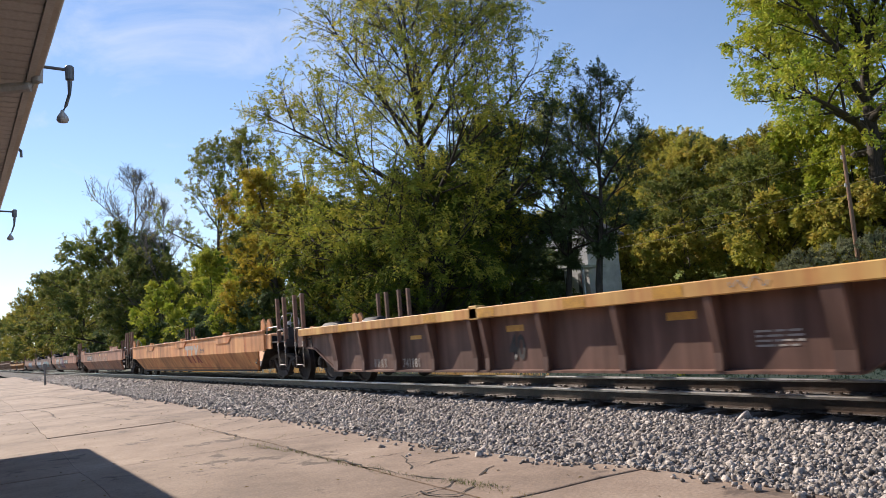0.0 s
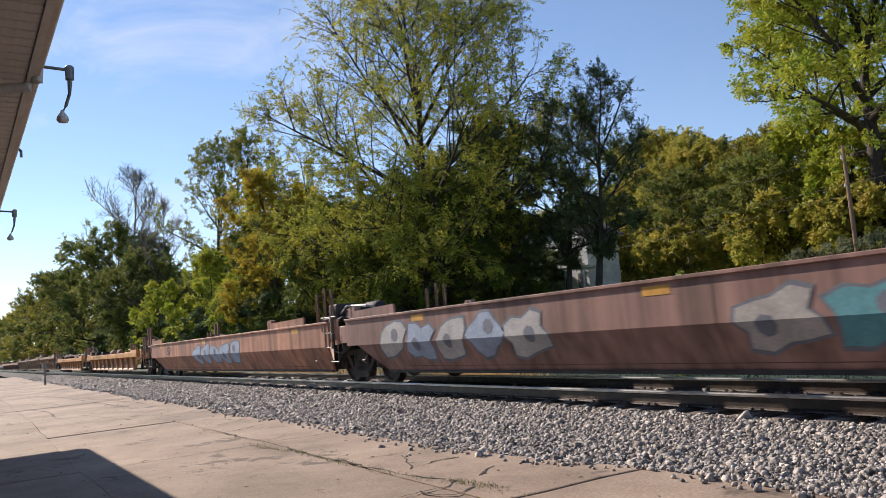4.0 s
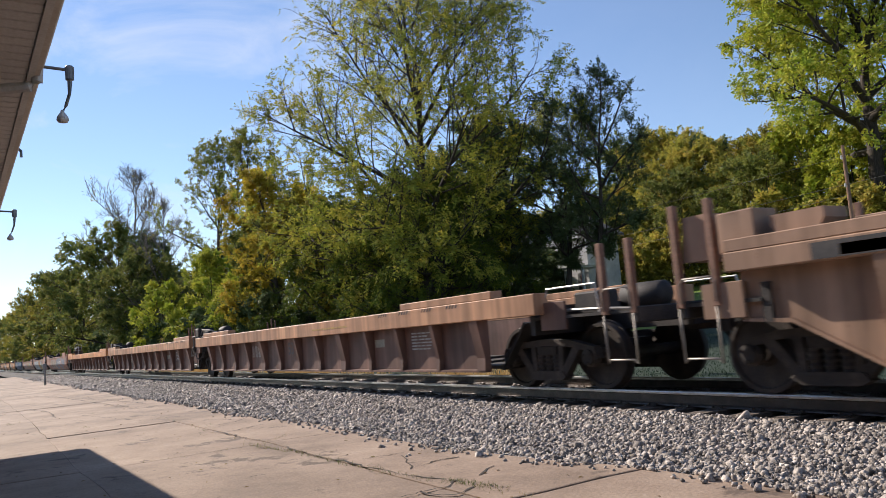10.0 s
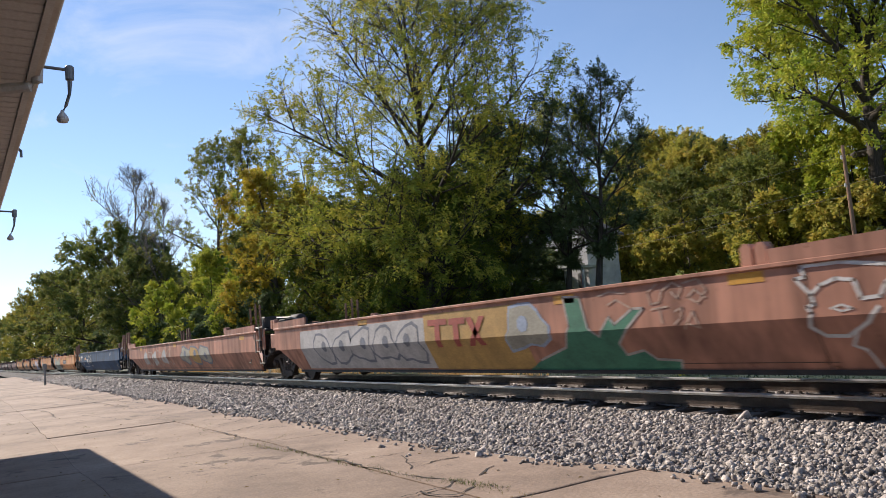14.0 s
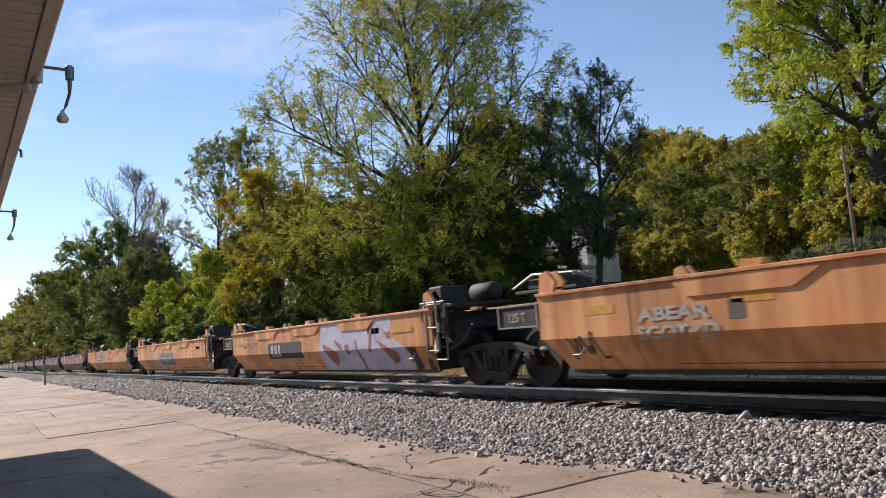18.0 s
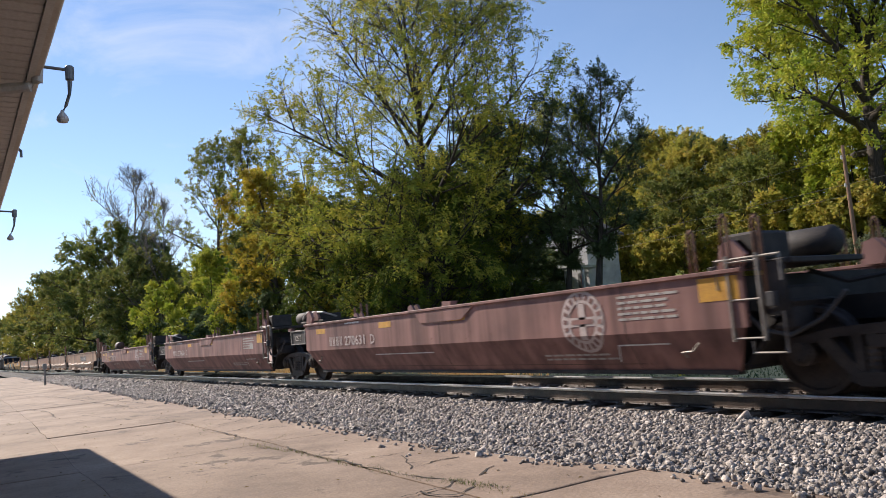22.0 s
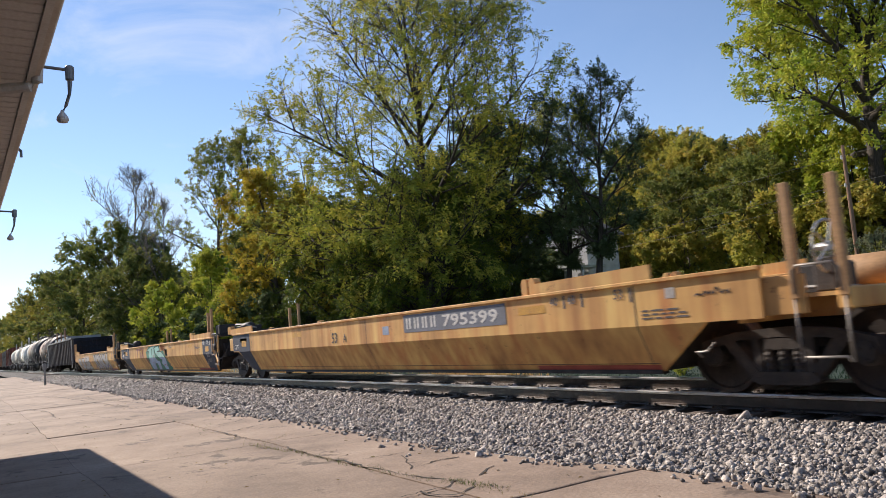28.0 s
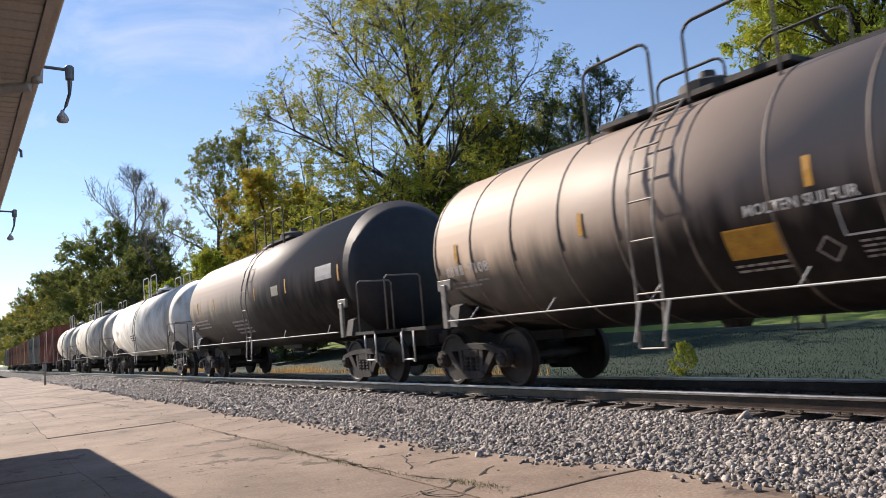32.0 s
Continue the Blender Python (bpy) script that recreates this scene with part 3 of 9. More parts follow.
def tree_meshes(height, spread, limbs, leaves, leaf, leaf_mat, seed, low=0.2, wide_at=0.55, droop=0.35, rough=0.2, lean=0.0, fork=0.3, top=0.75, airy=0.0, thick=1.0, pairs=3, broad=1.0, rise=0.25, boughs=8, sprigs=6, twigs=5, bark="bark"):
    """The trunk with its limbs, and the crown, of a tree that stands at the origin. Limbs fan out of the trunk and grow to the edge of an
    uneven crown, boughs grow from the limbs, sprigs from the boughs and twigs from the sprigs; the twigs carry sprays of paired leaflets."""
    rng = np.random.default_rng(seed)
    zlow = low * height

    def reach(p, d):
        """How far the crown goes on from p in the direction d."""
        step, far = 0.035 * height, 0.0
        for _ in range(40):
            q = p + d * (far + step)
            t = (q[2] - zlow) / (height - zlow)
            if t > 1 or t < -0.02:
                break
            if t < wide_at:
                prof = max(0.45, math.sqrt(max(0.0, 1 - ((t - wide_at) / wide_at) ** 2 * 0.8)))
            else:
                prof = math.sqrt(max(0.0, 1 - ((t - wide_at) / (1 - wide_at)) ** 2))
            x, y = q[0] - lean * q[2], q[1]
            a = math.atan2(y, x)
            n3 = noise.noise(Vector((math.cos(a) * 1.4 + seed, math.sin(a) * 1.4, t * 3.0))) + 0.5 * noise.noise(Vector((math.cos(a) * 3.4, math.sin(a) * 3.4 + seed, t * 7.0)))
            if math.hypot(x, y) > spread * prof * (1 + rough * 1.6 * n3):
                break
            far += step
        return max(far, 0.4 * step)

    verts, faces = [], []

    def limb(p, d, length, r0, r1, segs, wild, up):
        """A tapering, slightly crooked branch; returns the points along it and their directions."""
        pts, dirs = [p], [d]
        for i in range(segs):
            d = d + rng.normal(0, wild, 3) + np.array((0, 0, up))
            d = d / np.linalg.norm(d)
            p = p + d * (length / segs)
            pts.append(p)
            dirs.append(d)
        m = 8 if r0 > 0.12 else 5 if r0 > 0.035 else 3
        s0 = len(verts)
        for i, (q, e) in enumerate(zip(pts, dirs)):
            r = r0 + (r1 - r0) * i / segs
            ev = Vector(e)
            u = ev.cross(Vector((0.31, 0.93, 0.17))).normalized()
            w = ev.cross(u)
            for c in range(m):
                t = 2 * math.pi * c / m
                verts.append(Vector(q) + r * (math.cos(t) * u + math.sin(t) * w))
        for i in range(segs):
            for c in range(m):
                a, b = s0 + i * m + c, s0 + i * m + (c + 1) % m
                faces.append((a, b, b + m, a + m))
        return pts, dirs

    def along(pts, dirs, f):
        k = min(len(pts) - 2, int(f * (len(pts) - 1)))
        g = f * (len(pts) - 1) - k
        return pts[k] + (pts[k + 1] - pts[k]) * g, dirs[k + 1]

    def aside(d, angle, turn):
        """A direction that leaves d by an angle, turned about it."""
        u = np.cross(d, (0.13, 0.21, 0.97))
        u /= np.linalg.norm(u) + 1e-9
        w = np.cross(d, u)
        return d * math.cos(angle) + (u * math.cos(turn) + w * math.sin(turn)) * math.sin(angle)

    rt = thick * (0.011 * height + 0.05)
    tp, td = limb(np.array((0.0, 0.0, -0.3)), np.array((lean, 0.0, 1.0)), top * height + 0.3, rt * 1.25, rt * 0.2, 9, 0.035, 0.03)
    tw = []
    for i in range(limbs):
        f = fork + (0.98 - fork) * (i / max(1, limbs - 1)) ** 1.15
        p, d0 = along(tp, td, f)
        az = 2.4 * i + seed + rng.uniform(-0.35, 0.35)
        el = radians(10 + 52 * (i / max(1, limbs - 1)) + rng.uniform(-10, 14))
        d = np.array((math.cos(az) * math.cos(el), math.sin(az) * math.cos(el), math.sin(el)))
        length = reach(p, d)
        r = rt * (0.62 - 0.36 * i / limbs)
        lp, ld = limb(p, d, length, r, 0.02, 6, 0.07, 0.05 * rise)
        for j in range(boughs):
            f2 = 0.18 + 0.82 * (j + rng.uniform(0, 0.8)) / boughs
            p2, d2 = along(lp, ld, min(f2, 1.0))
            d2 = aside(d2, radians(rng.uniform(25, 62)), 2.4 * j + rng.uniform(-0.5, 0.5))
            d2 = d2 + np.array((0, 0, rise * rng.uniform(0.2, 1.2)))
            d2 /= np.linalg.norm(d2)
            l2 = min(reach(p2, d2), spread * rng.uniform(0.32, 0.62))
            bp, bd = limb(p2, d2, l2, max(0.022, r * 0.36 * (1.1 - 0.5 * f2)), 0.012, 4, 0.10, 0.03)
            for k in range(sprigs):
                f3 = 0.2 + 0.8 * (k + rng.uniform(0, 0.9)) / sprigs
                p3, d3 = along(bp, bd, min(f3, 1.0))
                d3 = aside(d3, radians(rng.uniform(22, 65)), rng.uniform(0, 6.28)) + np.array((0, 0, 0.6 * rise))
                d3 /= np.linalg.norm(d3)
                l3 = spread * rng.uniform(0.10, 0.21)
                sp, sd = limb(p3, d3, l3, 0.016 + 0.0003 * height, 0.008, 2, 0.14, 0.02)
                for q in range(twigs):
                    p4, d4 = along(sp, sd, 0.15 + 0.85 * (q + 1) / twigs - 1e-6)
                    d4 = aside(d4, radians(rng.uniform(10, 60)), rng.uniform(0, 6.28))
                    e = p4 + d4 * spread * rng.uniform(0.035, 0.085)
                    tw.append((p4, e))
                    s0 = len(verts)
                    u = Vector(d4).orthogonal().normalized() * (0.006 + 0.0003 * height)
                    w = Vector(d4).cross(u)
                    verts.extend([Vector(p4) + u, Vector(p4) + w, Vector(p4) - u - w, Vector(e)])
                    faces.extend([(s0, s0 + 1, s0 + 3), (s0 + 1, s0 + 2, s0 + 3), (s0 + 2, s0, s0 + 3)])
    trunk = mesh_from("trunk", verts, faces, M[bark], True)
    if not leaves:
        return trunk, None
    A, E = np.array([t[0] for t in tw]), np.array([t[1] for t in tw])
    n = leaves // (2 * pairs + 1)
    wgt = rng.uniform(0.1, 1.0, len(tw)) ** 1.8 * (1 - airy * np.clip((A[:, 2] - zlow) / (height - zlow), 0, 1) ** 1.3)
    pick = rng.choice(len(tw), n, p=wgt / wgt.sum())
    base = A[pick] + (E - A)[pick] * rng.uniform(0.1, 1.05, (n, 1)) + rng.normal(0, 0.02 * spread * 0.5, (n, 3))

    def unit(v):
        return v / (np.linalg.norm(v, axis=1, keepdims=True) + 1e-9)
    way = unit(0.55 * unit((E - A)[pick]) + rng.normal(0, 0.5, (n, 3)) + np.array((0, 0, -droop)))
    side = unit(np.cross(way, np.array((0, 0, 1.0))) + rng.normal(0, 0.3, (n, 3)))
    flat = unit(np.cross(side, way))
    size = leaf * rng.uniform(0.7, 1.3, (n, 1))
    co = []
    for k in range(pairs):
        for s in (-1, 1):
            p = base + way * size * (0.25 + 0.62 * k)
            ax = unit(0.5 * way + s * 0.9 * side + np.array((0, 0, -0.3 * droop)) + rng.normal(0, 0.22, (n, 3)))
            co.append((p, ax))
    co.append((base + way * size * (0.1 + 0.62 * pairs), way))
    quads = []
    for p, ax in co:
        ln = size * rng.uniform(0.75, 1.15, (n, 1))
        w = unit(np.cross(ax, flat + rng.normal(0, 0.65, (n, 3)))) * ln * rng.uniform(0.17, 0.27, (n, 1)) * broad
        mid = p + ax * ln * 0.45 + flat * ln * 0.04
        quads.append(np.stack([p, mid + w, p + ax * ln, mid - w], 1))
    co = np.concatenate(quads).reshape(-1, 3)
    co[:, 2] = np.maximum(co[:, 2], 0.12)
    crown = mesh_arrays("crown", co, np.arange(len(co)).reshape(-1, 4), leaf_mat)
    return trunk, crown


TREES = {}


def plant(key, x, y, name, label, turn=0.0, scale=1.0, group="", z=None, tall=1.0):
    t, c = TREES[key]
    ob = tagged(new(name), label, "tree", group)
    ob.location, ob.rotation_euler, ob.scale = (x, y, (hill(x, y) if z is None else z) - 0.1), (0, 0, turn), (scale, scale, scale * tall)
    child("trunk", t, ob)
    if c:
        child("crown", c, ob)
    return ob


TREES["big"] = tree_meshes(22.2, 10.1, 22, 132000, 0.175, LEAF["green_gold"], 3, low=0.1, wide_at=0.38, rough=0.10, fork=0.14, top=0.72, airy=0.78, thick=1.2, pairs=4, rise=0.4, boughs=10)
TREES["right"] = tree_meshes(20.5, 9.0, 18, 84000, 0.23, LEAF["bright"], 12, low=0.24, wide_at=0.28, lean=0.045, rough=0.2, fork=0.42, top=0.78, thick=1.9, pairs=3, broad=1.3, rise=0.2)
TREES["slim"] = tree_meshes(25.5, 6.0, 15, 22000, 0.22, LEAF["olive_green"], 21, low=0.25, wide_at=0.55, rough=0.25, fork=0.25, top=0.85, thick=0.8, pairs=2, broad=1.4, rise=0.7, boughs=6, sprigs=5, twigs=3)
TREES["yellow"] = tree_meshes(17, 5.8, 13, 46000, 0.2, LEAF["yellow"], 33, low=0.1, wide_at=0.5, fork=0.2, pairs=2, broad=1.7, boughs=7, sprigs=5, twigs=4)
TREES["mid"] = tree_meshes(14.5, 7.0, 14, 42000, 0.25, LEAF["mid"], 41, low=0.06, wide_at=0.45, rough=0.25, fork=0.12, pairs=2, broad=1.6, boughs=7, sprigs=5, twigs=4)
TREES["droop"] = tree_meshes(9.5, 5.7, 13, 46000, 0.165, LEAF["deep"], 44, low=0.04, wide_at=0.5, rough=0.25, droop=0.6, fork=0.12, pairs=4, boughs=7, sprigs=5, twigs=4)
TREES["cedar"] = tree_meshes(13.2, 3.4, 14, 48000, 0.105, LEAF["dark"], 56, low=0.3, wide_at=0.5, rough=0.3, lean=0.07, fork=0.35, droop=0.1, airy=0.3, pairs=3, broad=1.3, rise=0.8, boughs=7, sprigs=5, twigs=4)
TREES["dark"] = tree_meshes(17, 4.4, 13, 34000, 0.24, LEAF["dark"], 52, low=0.04, wide_at=0.45, rough=0.3, fork=0.1, droop=0.2, pairs=2, broad=1.5, rise=0.5, boughs=6, sprigs=5, twigs=4)
TREES["olive"] = tree_meshes(14.5, 7.2, 14, 50000, 0.22, LEAF["olive"], 61, low=0.05, wide_at=0.5, rough=0.25, fork=0.12, pairs=2, broad=1.6, boughs=7, sprigs=5, twigs=4)
for wood, height, spread, leaf in (("mid", 14, 6.2, "mid"), ("olive", 14, 6.4, "olive"), ("dark", 17, 4.2, "dark")):
    TREES["wood_" + wood] = tree_meshes(height, spread, 9, 12000, 0.42, LEAF[leaf], 101 + len(leaf), low=0.06, wide_at=0.48, rough=0.25, fork=0.12, pairs=2, broad=1.7, boughs=6, sprigs=4, twigs=3)
TREES["bright_small"] = tree_meshes(10, 4.0, 11, 22000, 0.2, LEAF["bright"], 71, low=0.04, wide_at=0.45, fork=0.08, pairs=2, broad=1.6, boughs=6, sprigs=5, twigs=3)
TREES["bare"] = tree_meshes(24, 6.0, 15, 900, 0.2, LEAF["olive"], 81, low=0.2, wide_at=0.6, rough=0.15, fork=0.25, top=0.9, thick=0.7, rise=0.8, boughs=11, sprigs=8, twigs=4, bark="grey_bark")
TREES["shrub"] = tree_meshes(2.6, 2.1, 9, 16000, 0.085, LEAF["grey"], 91, low=0.03, wide_at=0.45, fork=0.05, top=0.5, thick=0.4, pairs=2, broad=1.5, boughs=6, sprigs=5, twigs=3)
TREES["bush"] = tree_meshes(5.0, 3.2, 8, 8000, 0.28, LEAF["mid"], 95, low=0.03, wide_at=0.45, fork=0.05, top=0.5, thick=0.5, pairs=2, broad=1.6, boughs=5, sprigs=4, twigs=3)
TREES["hill_bush"] = tree_meshes(6.0, 3.6, 8, 9000, 0.28, LEAF["olive"], 99, low=0.03, wide_at=0.45, fork=0.05, top=0.5, thick=0.5, pairs=2, broad=1.6, boughs=5, sprigs=4, twigs=3)
TREES["thicket"] = tree_meshes(6.0, 3.6, 8, 9000, 0.28, LEAF["dark"], 97, low=0.03, wide_at=0.45, fork=0.05, top=0.5, thick=0.5, pairs=2, broad=1.6, boughs=5, sprigs=4, twigs=3)

plant("big", -38.7, 15.4, "walnut_tree", "tall spreading green and gold walnut tree with airy crown", 0.4)
plant("cedar", -29.9, 20.0, "privet_tree", "dark fine-leaved upright tree behind the walnut", 0.0, 1.0)
plant("cedar", -33.0, 20.6, "privet_tree", "dark fine-leaved upright tree behind the walnut", 0.5, 0.9)
for x, y, sc in ((-41.5, 21.5, 0.86), (-38.2, 21.0, 0.8), (-46, 22.0, 0.8), (-50.5, 21.0, 0.75)):
    plant("dark", x, y, "cedar_tree", "dark dense cedar in the shade behind the walnut", x, sc)
plant("right", -24.4, 38, "locust_tree", "tall yellow-green locust tree with dark forked trunk", 1.0)
plant("yellow", -54.5, 11.6, "maple_tree", "maple turning yellow and orange above the track", 0.3, 0.84)
plant("mid", -57, 15, "maple_tree", "dense green maple by the railway", 2.0, 0.85)
plant("droop", -47, 13.5, "maple_tree", "low drooping green maple by the railway", 4.0, 1.05)
plant("droop", -39.5, 16.0, "maple_tree", "low drooping green maple by the railway", 1.0, 1.05)
plant("droop", -36.0, 13.2, "maple_tree", "low drooping green maple by the railway", 2.0, 0.78)
plant("slim", -91, 17, "poplar_tree", "slender thin-leaved poplar tree", 0.0, 1.0)
plant("slim", -82, 19, "poplar_tree", "slender thin-leaved poplar tree", 2.1, 0.95)
plant("bright_small", -92.6, 11, "young_locust_tree", "low bright yellow-green young locust tree", 0.0, 0.95)
plant("bright_small", -74, 12, "young_locust_tree", "low bright yellow-green young locust tree", 1.7, 1.05)
plant("bright_small", -63, 11.5, "young_locust_tree", "low bright yellow-green young locust tree", 3.7, 0.72)
plant("mid", -110, 13, "maple_tree", "green maple by the railway", 1.0, 1.0)
plant("mid", -131, 11.5, "maple_tree", "tall green maple by the railway", 3.0, 1.45)
plant("dark", -120, 15, "cedar_tree", "dark cedar tree along the track", 1.0, 1.15)
plant("bare", -134, 14, "bare_tree", "leafless grey tree with fine twigs", 0.0, 1.34)
plant("bare", -110, 14, "bare_tree", "leafless grey tree with fine twigs", 1.3, 0.95)
plant("mid", -165, 12, "maple_tree", "green maple far along the track", 0.7, 1.3)
plant("olive", -199, 12, "oak_tree", "olive green oak far along the track", 0.0, 1.45)
plant("mid", -235, 11, "maple_tree", "green maple far along the track", 5.0, 1.4)
plant("olive", -274, 10, "oak_tree", "olive green oak far along the track", 2.0, 1.4)
plant("mid", -330, 10, "maple_tree", "green maple far along the track", 2.0, 1.45)
plant("olive", -420, 9, "oak_tree", "olive green oak far along the track", 2.0, 1.6)
plant("mid", -520, 8, "maple_tree", "green maple far along the track", 1.0, 1.7)
plant("olive", -54, 54, "oak_tree", "olive and gold oak on the hillside", 1.0, 0.95)
plant("olive", -47, 50, "oak_tree", "olive and gold oak on the hillside", 2.2, 0.8)
plant("olive", -37, 47, "oak_tree", "olive and gold oak on the hillside", 4.2, 0.72)
plant("mid", -60, 56, "maple_tree", "green maple on the hillside", 2.9, 1.0)
plant("mid", -43, 43, "maple_tree", "green maple on the hillside", 4.9, 0.62)
plant("bright_small", -31, 42, "young_locust_tree", "bright yellow-green young locust on the hillside", 2.0, 1.0)
plant("bright_small", -27, 40, "young_locust_tree", "bright yellow-green young locust on the hillside", 4.0, 0.85)
plant("bright_small", -23, 42, "young_locust_tree", "bright yellow-green young locust on the hillside", 5.0, 1.0)
plant("mid", -17, 46, "maple_tree", "green maple on the hillside", 0.2, 0.95)
for k, (x, y, size) in enumerate(((-26.6, 31.2, 0.45), (-24.9, 30.6, 0.62), (-22.9, 31.0, 0.72), (-20.9, 30.4, 0.75), (-18.8, 31.0, 0.8), (-16.6, 30.5, 0.8))):
    plant("shrub", x, y, "shrub", "grey-green rounded shrub on the lawn", 1.3 * k, size, "shrubs on the lawn")
plant("bright_small", -12.6, 6.2, "small_bush", "small bright green bush beside the track", 1.0, 0.085)

plant("mid", -33.5, 40, "maple_tree", "green maple beside the house", 3.0, 0.6)

# woods on the hill and along the track, beyond the trees above
wood_rng = random.Random(17)
for k in range(78):
    if k < 34:
        x, y = -62 - 6.5 * k + wood_rng.uniform(-3, 3), wood_rng.uniform(22, 36)
    else:
        x, y = wood_rng.uniform(-115, 5), wood_rng.uniform(50, 90)
    kind = wood_rng.choice(["mid", "olive", "mid", "dark"])
    plant("wood_" + kind, x, y, "woodland_tree", "dense woodland tree in early autumn leaf", wood_rng.uniform(0, 6), wood_rng.uniform(0.75, 1.0) * (1.0 if k < 34 else 0.8), "woodland trees")
for k in range(60):
    x = -50 - 4.6 * k + wood_rng.uniform(-2, 2)
    plant(wood_rng.choice(["bush", "thicket"]), x, wood_rng.uniform(9.5, 12.5), "hedge_bush", "dark green undergrowth bush below the trees", wood_rng.uniform(0, 6), wood_rng.uniform(0.5, 0.95), "undergrowth bushes")
for k in range(40):
    x = -66 + 1.9 * k + wood_rng.uniform(-1, 1)
    plant("hill_bush", x, wood_rng.uniform(36.5, 40), "hedge_bush", "dark green undergrowth bush below the trees", wood_rng.uniform(0, 6), wood_rng.uniform(0.55, 0.9), "undergrowth bushes")
for x, y, sc in ((-47, 20, 0.4), (-45.5, 28.5, 0.75), (-43.6, 27.6, 0.72), (-38, 19, 0.6), (-41.6, 27.0, 0.32), (-40.0, 26.6, 0.25), (-52, 19, 0.9), (-56, 18, 0.9), (-60, 20, 1.0), (-49, 24, 0.4)):
    plant("thicket", x, y, "hedge_bush", "dark green undergrowth bush below the trees", x, sc, "undergrowth bushes")


# ---------------------------------------------------------------- the depot's eave
M["soffit_gap"] = surface("shadow_gap_boards", (0.30, 0.28, 0.26), (0.22, 0.21, 0.19), rough=0.8, bump=0)
M["gutter_white"] = surface("white_gutter_metal", (0.74, 0.73, 0.72), (0.6, 0.58, 0.56), rough=0.4, bump=0.03)


def make_depot():
    depot = tagged(new("depot_building"), "old railway depot with deep slatted eave and hanging lamps", "building")
    # the building stands at a slight angle to the track
    depot.matrix_basis = pose(-4.87, -7.775, 0, 0, 0, 0.85) @ pose(4.87, 7.78, 0)
    x0, x1, ye, ze = -16.4, 12.0, -7.78, 2.66
    # soffit boards run out from the wall
    y_in = -10.4
    bm = B()
    box(bm, x0, x1, y_in - 1.0, ye - 0.09, ze + 0.035, ze + 0.06)
    part("soffit_backing", bm, M["soffit_gap"], depot)
    bm = B()
    box(bm, -0.0515, 0.0515, y_in, ye - 0.085, ze + 0.0, ze + 0.03, 0.006)
    board = bm_mesh("soffit_board", bm, M["soffit"])
    n = int((x1 - x0) / 0.112)
    for i in range(n):
        child("soffit_board", board, depot, (x0 + 0.07 + 0.112 * i, 0, 0))
    bm = B()
    prism(bm, [(ye - 0.085, ze - 0.012), (ye - 0.05, ze - 0.012), (ye - 0.05, ze + 0.05), (ye - 0.085, ze + 0.05)], 0, x0, x1)
    part("eave_trim", bm, M["soffit"], depot)
    bm = B()
    prism(bm, [(ye - 0.05, ze - 0.006), (ye - 0.022, ze - 0.006), (ye - 0.022, ze + 0.15), (ye - 0.05, ze + 0.15)], 0, x0, x1)
    part("fascia_board", bm, M["fascia"], depot)
    bm = B()
    prism(bm, [(ye - 0.021, ze + 0.04), (ye + 0.0, ze + 0.045), (ye + 0.008, ze + 0.09), (ye + 0.008, ze + 0.15), (ye + 0.0, ze + 0.15), (ye - 0.021, ze + 0.14)], 0, x0, x1)
    part("gutter", bm, M["gutter_white"], depot)
    bm = B()
    prism(bm, [(ye - 0.05, ze + 0.16), (ye - 0.05, ze + 0.2), (y_in - 3.2, ze + 2.6), (y_in - 6.4, ze + 0.2), (y_in - 6.4, ze + 0.16), (y_in - 3.2, ze + 2.5)], 0, x0 - 0.05, x1)
    part("roof", bm, M["shingle"], depot)
    bm = B()
    box(bm, x0 + 1.4, x1 - 1.0, y_in - 5.6, y_in, -0.3, ze + 0.03)
    part("wall", bm, M["brick_wall"], depot)
    # downspout elbow under the eave
    bm = B()
    rod(bm, [(-4.86, ye - 0.03, ze + 0.06), (-4.86, ye - 0.035, ze - 0.03), (-4.88, ye - 0.07, ze - 0.06), (-4.95, ye - 0.25, ze - 0.075), (-5.1, ye - 1.2, ze - 0.16), (-5.2, y_in + 0.05, ze - 0.4)], 0.032, 8)
    part("downspout", bm, M["soffit"], depot)
    bm = B()
    rod(bm, [(-7.0, ye - 0.01, ze + 0.12), (-7.0, ye + 0.03, ze + 0.08), (-7.0, ye + 0.03, ze + 0.03)], 0.012, 6)
    part("gutter_hook", bm, M["grey_metal"], depot)
    for x, back in ((-4.87, 0.0), (-9.75, 0.065)):
        lamp = tagged(new("hanging_lamp"), "grey gooseneck platform lamp with a round glass bulb, unlit", "lamp", "platform lamps")
        lamp.location = (x, ye - back, ze)
        bm = B()
        rod(bm, [(0, -0.1, 0.07), (0, 0.13, 0.06)], 0.010, 8)
        part("arm", bm, M["grey_metal"], lamp)
        bm = B()
        lathe(bm, [(-0.06, 0.016), (-0.055, 0.024), (0.02, 0.026), (0.03, 0.018)], "z", 12, (0, 0.145, 0.055))
        part("junction_box", bm, M["grey_metal"], lamp)
        bm = B()
        rod(bm, [(0, 0.145, -0.01), (0.008, 0.14, -0.09), (-0.004, 0.12, -0.16), (0.0, 0.101, -0.2)], [0.014, 0.009, 0.009, 0.010], 8)
        part("stem", bm, M["grey_metal"], lamp)
        bm = B()
        lathe(bm, [(-0.266, 0.012), (-0.262, 0.027), (-0.249, 0.034), (-0.232, 0.031), (-0.216, 0.021), (-0.203, 0.012), (-0.19, 0.009)], "z", 18, (0, 0.100, 0))
        part("shade", bm, M["shade_metal"], lamp, smooth=True)
    return depot


make_depot()


